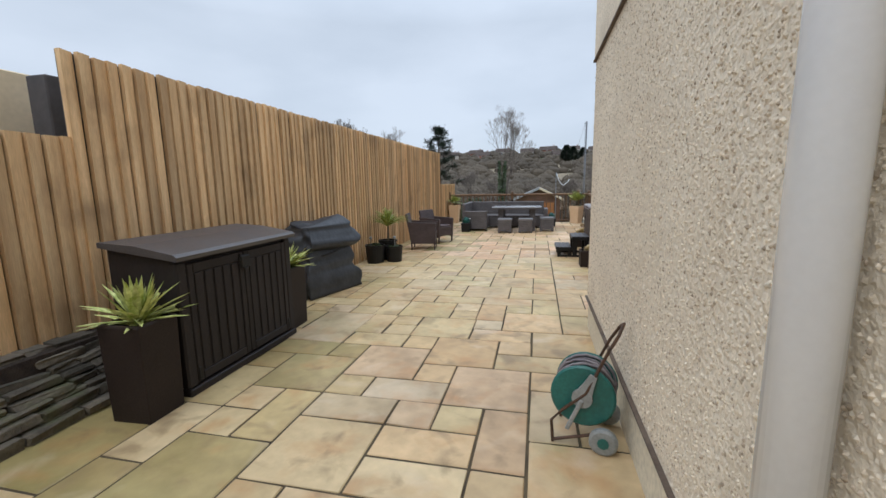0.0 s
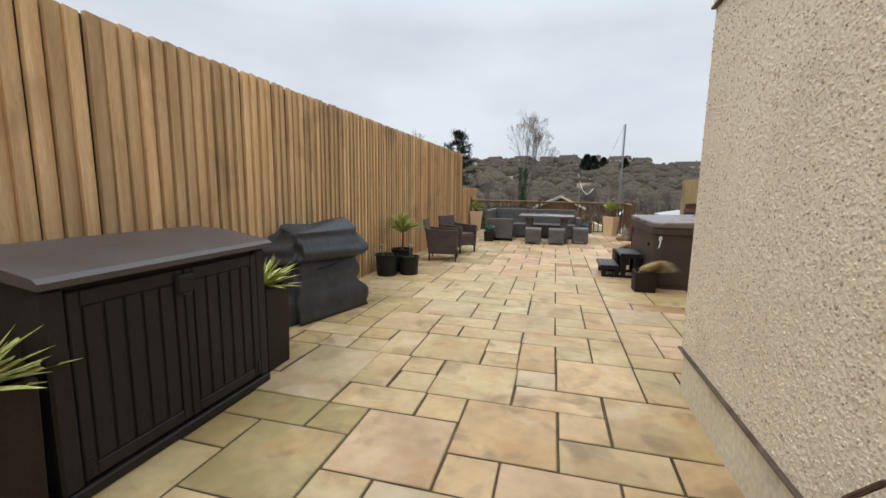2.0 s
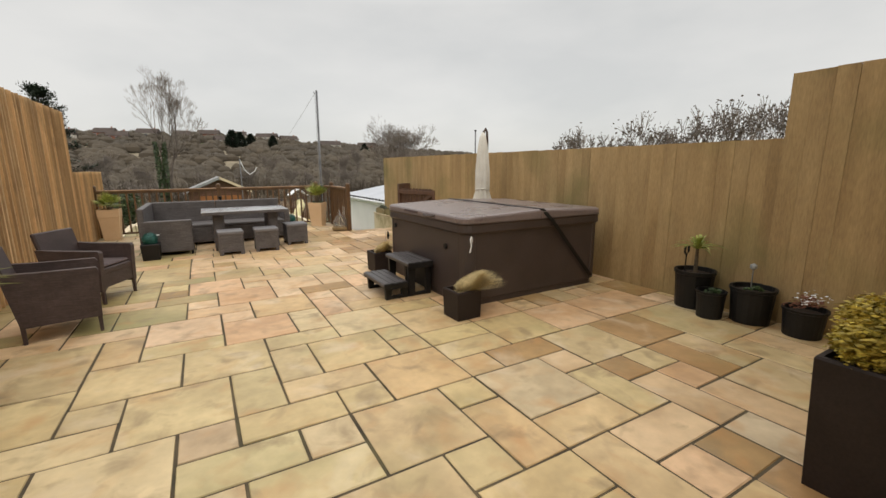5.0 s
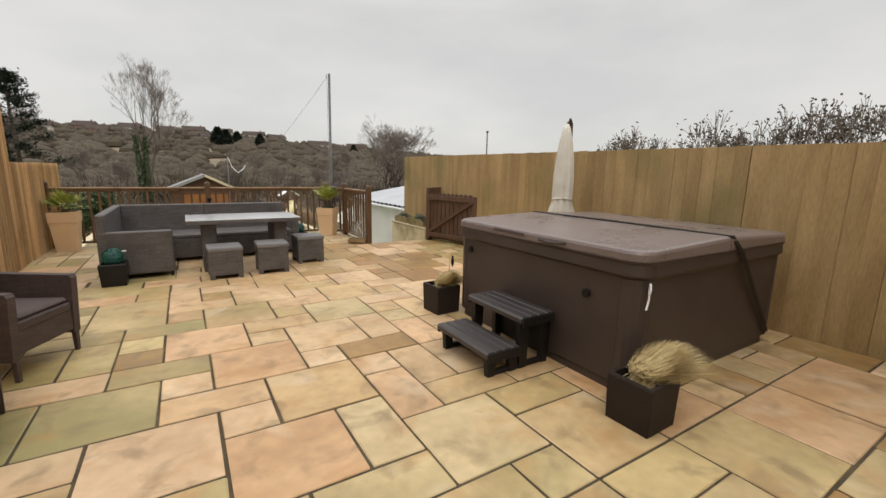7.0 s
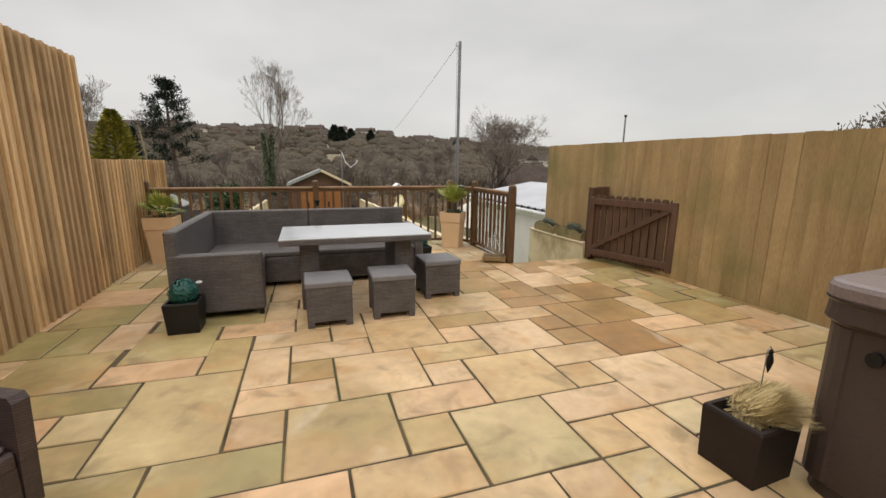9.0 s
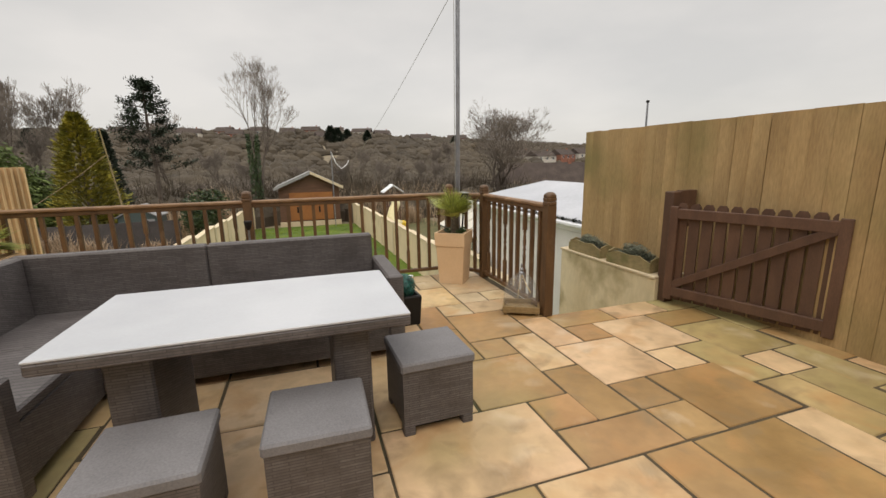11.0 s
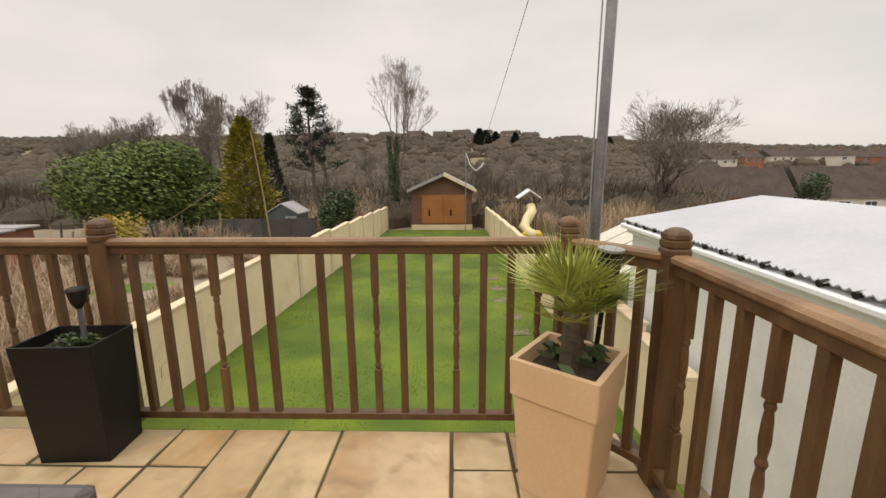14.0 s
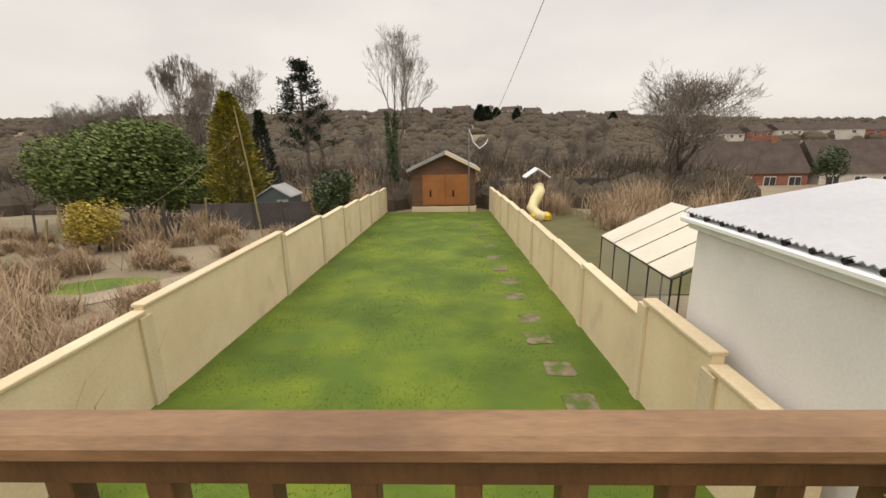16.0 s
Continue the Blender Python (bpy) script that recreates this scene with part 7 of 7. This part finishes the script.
def playhouse():
    t = thing("play_slide", pose(5.85, 40.6, level(5.8, 41)), "yellow curved plastic slide with a small white-roofed platform", "slide")
    bm = B()
    tube(bm, [(0.15, 0.5, 2.0), (0.2, 0.2, 1.7), (-0.1, -0.1, 1.25), (-0.35, -0.3, 0.8), (-0.1, -0.6, 0.4), (0.3, -0.8, 0.2)], 0.32, 10, 0.36)
    part("tube_slide", bm, M_PALEYEL, t, "pale yellow slide", True)
    bm = B()
    bx(bm, -0.5, -0.9, 0, 0.75, -0.2, 0.55, 0.15)
    part("base", bm, M_YELLOW, t, "bright yellow base")
    for x in (-0.4, 0.5):
        for y in (0.3, 1.1):
            one_box("post", M_SHEDWOOD, t, (x - 0.04, y - 0.04, 0, x + 0.04, y + 0.04, 2.6), 0.004)
    for s in (-1, 1):
        bm = B()
        loft(bm, [[(0.05 + s * 0.75, y, 2.5), (0.05 + s * 0.75, y, 2.57), (0.05, y, 3.1), (0.05, y, 3.02)] for y in (0.1, 1.3)])
        part("roof", bm, M_WHITE, t, "pale roof slope")
    one_box("platform", M_SHEDWOOD, t, (-0.45, 0.3, 1.45, 0.55, 1.15, 1.55), 0.01)


playhouse()
r = random.Random(8)
for i in range(34):
    t = thing("wooden_stake", pose(r.uniform(-19, -11.4), r.uniform(33.6, 36.4), level(-15, 35) - 0.1, r.uniform(-16, 16), r.uniform(-22, 22), 0), "weathered grey wooden stake in the vegetable garden", "stake", "garden stakes")
    bm = B()
    bx(bm, -0.04, -0.03, 0, 0.05, 0.03, r.uniform(1.0, 2.1), 0.006)
    part("stake", bm, M_DARKFENCE if i % 3 else M_TROUGH, t)
for x0, y0, x1, y1, w in ((-9.9, 25.2, -5.6, 30.6, 0.55),):
    L = math.hypot(x1 - x0, y1 - y0)
    o = one_box("path", M_PATH, None, (0, -w, 0.0, L, w, 0.06), 0.01)
    o.matrix_basis = pose(x0, y0, level(x0, y0) + 0.0, 0, 2, math.degrees(math.atan2(y1 - y0, x1 - x0)))
    tagged(o, "pale concrete path in the next garden", "path", kind="structure")
vs, fs = [], []
for i in range(9):
    a = i * 0.698
    vs.append((-9.6 + 1.9 * math.cos(a), 27.1 + 1.0 * math.sin(a), level(-9, 27) + 0.02))
tagged(raw("lawn_patch", vs, [tuple(range(9))], M_GRASS), "small green lawn patch in the next garden", "lawn", kind="structure")
vs = [(edge_x(1, y) + 0.2 + dx, y, level(5, y) + 0.025) for y in (26, 45.5) for dx in (0, 6.0)]
tagged(raw("lawn_next_door", vs, [(0, 1, 3, 2)], material("olive_lawn", (0.075, 0.075, 0.022), (0.12, 0.105, 0.04), 1.0, 0.95, 0.6, 30.0)), "dull olive lawn of the next garden", "lawn", kind="structure")
t = thing("outbuilding", pose(-14.75, 25.0, level(-12, 25) - 0.15), "grey-roofed brick outbuilding in the next garden", "outbuilding")
one_box("wall", M_BRICK, t, (-2.5, 0, 0, 0.9, 3, 2.1), 0.01)
for k in range(4):
    one_box("roof_sheet", M_FELT, t, (-2.7, -0.3 + 0.85 * k, 2.1 + 0.05 * (k % 2), 1.1, 0.53 + 0.85 * k, 2.17 + 0.05 * (k % 2)), 0.01, "grey roof sheet")


# ---------------------------------------------------------------- paving slabs
# plan of the laid slabs along the walk, one letter a slab, nearest row first; dots are laid at random
PLAN_ROW, PLAN_COL = 5, -11
PLAN = [
    "....AA.................",
    "....AAvv...............",
    "....zxvvww.............",
    "....yxsstu.............",
    "....aarqqpp............",
    "....aabbopp............",
    "...ddebbccnn...........",
    ".....ffgccmBB..........",
    "......hiijjBB..........",
    ".......iilkk...........",
    ".....OPPRSkk...........",
    "....NOPPQSTW...........",
    "....CCDEEVVW68.........",
    "...MCCFFGGXX677........",
    "...MKIIHGGYZ335........",
    "...LLIIJJ00Z2259.......",
    "..@@**--:001224!!......",
    ".??.**+//.%%$##!!......",
    ".??>>)).;;%%((&&.......",
    ".....))..<<...&&.......",
    "......==.<<xww.........",
    "......==..uuww.........",
    ".......ccduuvv.........",
    ".....aaccdrtt..........",
    ".....aabeers...........",
    "....ggffeeqs...........",
    "....gghjjopp...........",
    ".....iijjnn............",
    ".....kllmnn..a.........",
    "......llffBB~a.........",
    ".....yyAA|BB}}bb.......",
    "....zzhAA{{__dbb.......",
    "...vzzgg[[^__ccpp......",
    "..uuzz.j[[]]eeqpp......",
    ".sstt..iikkmeeo.rr.....",
    ".ss......kkllnn.rr.....",
    ".................EE....",
    "...............PDEEH...",
    ".............QQPCCFHII.",
    ".............QQOCCGGII.",
    ".............TRONMGGJJ.",
    ".............TSSNKKLL..",
    "..............SS.......",
    "..............122......",
    ".............UUZ0......",
    ".............UUYY......",
    "............XXWYY......",
    "............XXV........",
]


def middle(j):
    """1 between the house corner and the lounge, where the courses were laid a little wider, 0 at both ends."""
    return max(0.0, min(1.0, (j - 13) / 4, (44 - j) / 4))


def east(i, j):
    k = middle(j)
    return k * (0.074 + 0.302 * i) + (1 - k) * (0.083 + 0.2905 * i)


def north(j):
    k = middle(j)
    return k * (-0.1245 + 0.302 * j) + (1 - k) * (-0.0415 + 0.2995 * j)


def paving():
    gap = 0.0078
    c0, c1, r0, r1 = -12, 12, -13, 52
    r, r2 = random.Random(103), random.Random(5)
    taken = {}

    def valid(i, j):
        if not (c0 <= i < c1 and r0 <= j <= r1):
            return False
        x, y = east(i + 0.5, j + 0.5), north(j + 0.5)
        if x > 0.6 and y < 4.3:
            return False
        return not (x > 1.9 and y > 14.05)

    slabs = []

    def lay(i, j, w, h):
        for a in range(w):
            for b in range(h):
                taken[i + a, j + b] = 1
        slabs.append((i, j, w, h))

    def letter(i, j):
        k = j - PLAN_ROW
        return PLAN[k][i - PLAN_COL] if 0 <= k < len(PLAN) and 0 <= i - PLAN_COL < len(PLAN[k]) else "."

    for j in range(r0, r1 + 1):
        for i in range(c0, c1):
            c = letter(i, j)
            if c == "." or (i, j) in taken:
                continue
            w = h = 1
            while w < 3 and letter(i + w, j) == c:
                w += 1
            while h < 3 and all(letter(i + a, j + h) == c for a in range(w)):
                h += 1
            lay(i, j, w, h)
    last = {}
    for j in range(r0, r1 + 1):
        for i in range(c0, c1):
            if (i, j) in taken or not valid(i, j):
                continue
            sizes = [(2, 2), (2, 2), (2, 1), (1, 2), (2, 1), (1, 2), (3, 2), (2, 3)]
            r.shuffle(sizes)
            if r.random() < 0.14:
                sizes.insert(0, (1, 1))
            for w, h in sizes + [(2, 1), (1, 2), (1, 1)]:
                cells = [(i + a, j + b) for a in range(w) for b in range(h)]
                ok = all(valid(*q) and q not in taken and letter(*q) == "." for q in cells)
                if ok and (w, h) != (1, 1) and (last.get(i) == w or last.get(i + w - 1, 0) == w) and r.random() < 0.7:
                    continue
                if ok:
                    break
            if not all(valid(*q) and q not in taken and letter(*q) == "." for q in cells):
                w = h = 1
            for a in range(w):
                last[i + a] = w
            lay(i, j, w, h)
    rest = B()
    cache = {}
    for i, j, w, h in slabs:
        x0, y0 = max(-3.29, east(i, j + h / 2)), north(j)
        x1, y1 = min(3.49, east(i + w, j + h / 2)), min(15.82, north(j + h))
        if x1 - x0 < 0.04 or y1 - y0 < 0.04:
            continue
        tilt = (r.uniform(-0.12, 0.12), r.uniform(-0.12, 0.12))
        dz = r.uniform(-0.0015, 0.0015)
        if y0 < 0.9:
            bx(rest, x0 + gap, y0 + gap, -0.03, x1 - gap, y1 - gap, dz, 0.005)
            continue
        xm, ym, pick = (x0 + x1) / 2, (y0 + y1) / 2, r2.random()
        mat = M_SLAB
        if ym > 14.45:
            mat = M_SLAB_PALE if pick < 0.85 else M_SLAB
        elif xm > 0.55 and ym > 11.2:
            mat = M_SLAB_ALGAE if xm > 2.5 and pick < 0.5 else M_SLAB_RUST if pick < 0.75 else M_SLAB_PEACH
        elif xm < -1.3 and ym > 9.0 and pick < 0.5:
            mat = M_SLAB_ALGAE
        elif xm < -1.5 and ym < 3.6 and pick < 0.75:
            mat = M_SLAB_ALGAE
        elif ym > 8.2:
            mat = M_SLAB_PEACH if pick < 0.78 else M_SLAB_RUST if pick > 0.95 else M_SLAB
        elif xm > 0.7 and ym > 4.4:
            mat = M_SLAB_PALE if pick < 0.2 else M_SLAB_PEACH if pick < 0.45 else M_SLAB_RUST if pick > 0.66 else M_SLAB
        elif pick < (0.5 if ym < 3.3 else 0.06):
            mat = M_SLAB_PALE
        key = (round(x1 - x0, 3), round(y1 - y0, 3), r.randrange(3), mat.name)
        if key not in cache:
            bm = B()
            q = random.Random(hash(key[:2]) % 1000 + key[2])
            a, b = key[0] / 2 - gap, key[1] / 2 - gap
            vs = bx(bm, -a, -b, -0.03, a, b, 0.0, 0.005)
            for v in vs:
                v.co.x += q.uniform(-0.0035, 0.0035)
                v.co.y += q.uniform(-0.0035, 0.0035)
            bmesh.ops.recalc_face_normals(bm, faces=bm.faces)
            me = bpy.data.meshes.new("slab")
            bm.to_mesh(me)
            bm.free()
            me.materials.append(mat)
            cache[key] = me
        sharing("slab", cache[key], patio, pose((x0 + x1) / 2, (y0 + y1) / 2, dz, *tilt, 0))
    o = part("slabs", rest, M_SLAB, patio)
    tagged(o, kind="stuff")
    print("slabs", len(slabs))


paving()
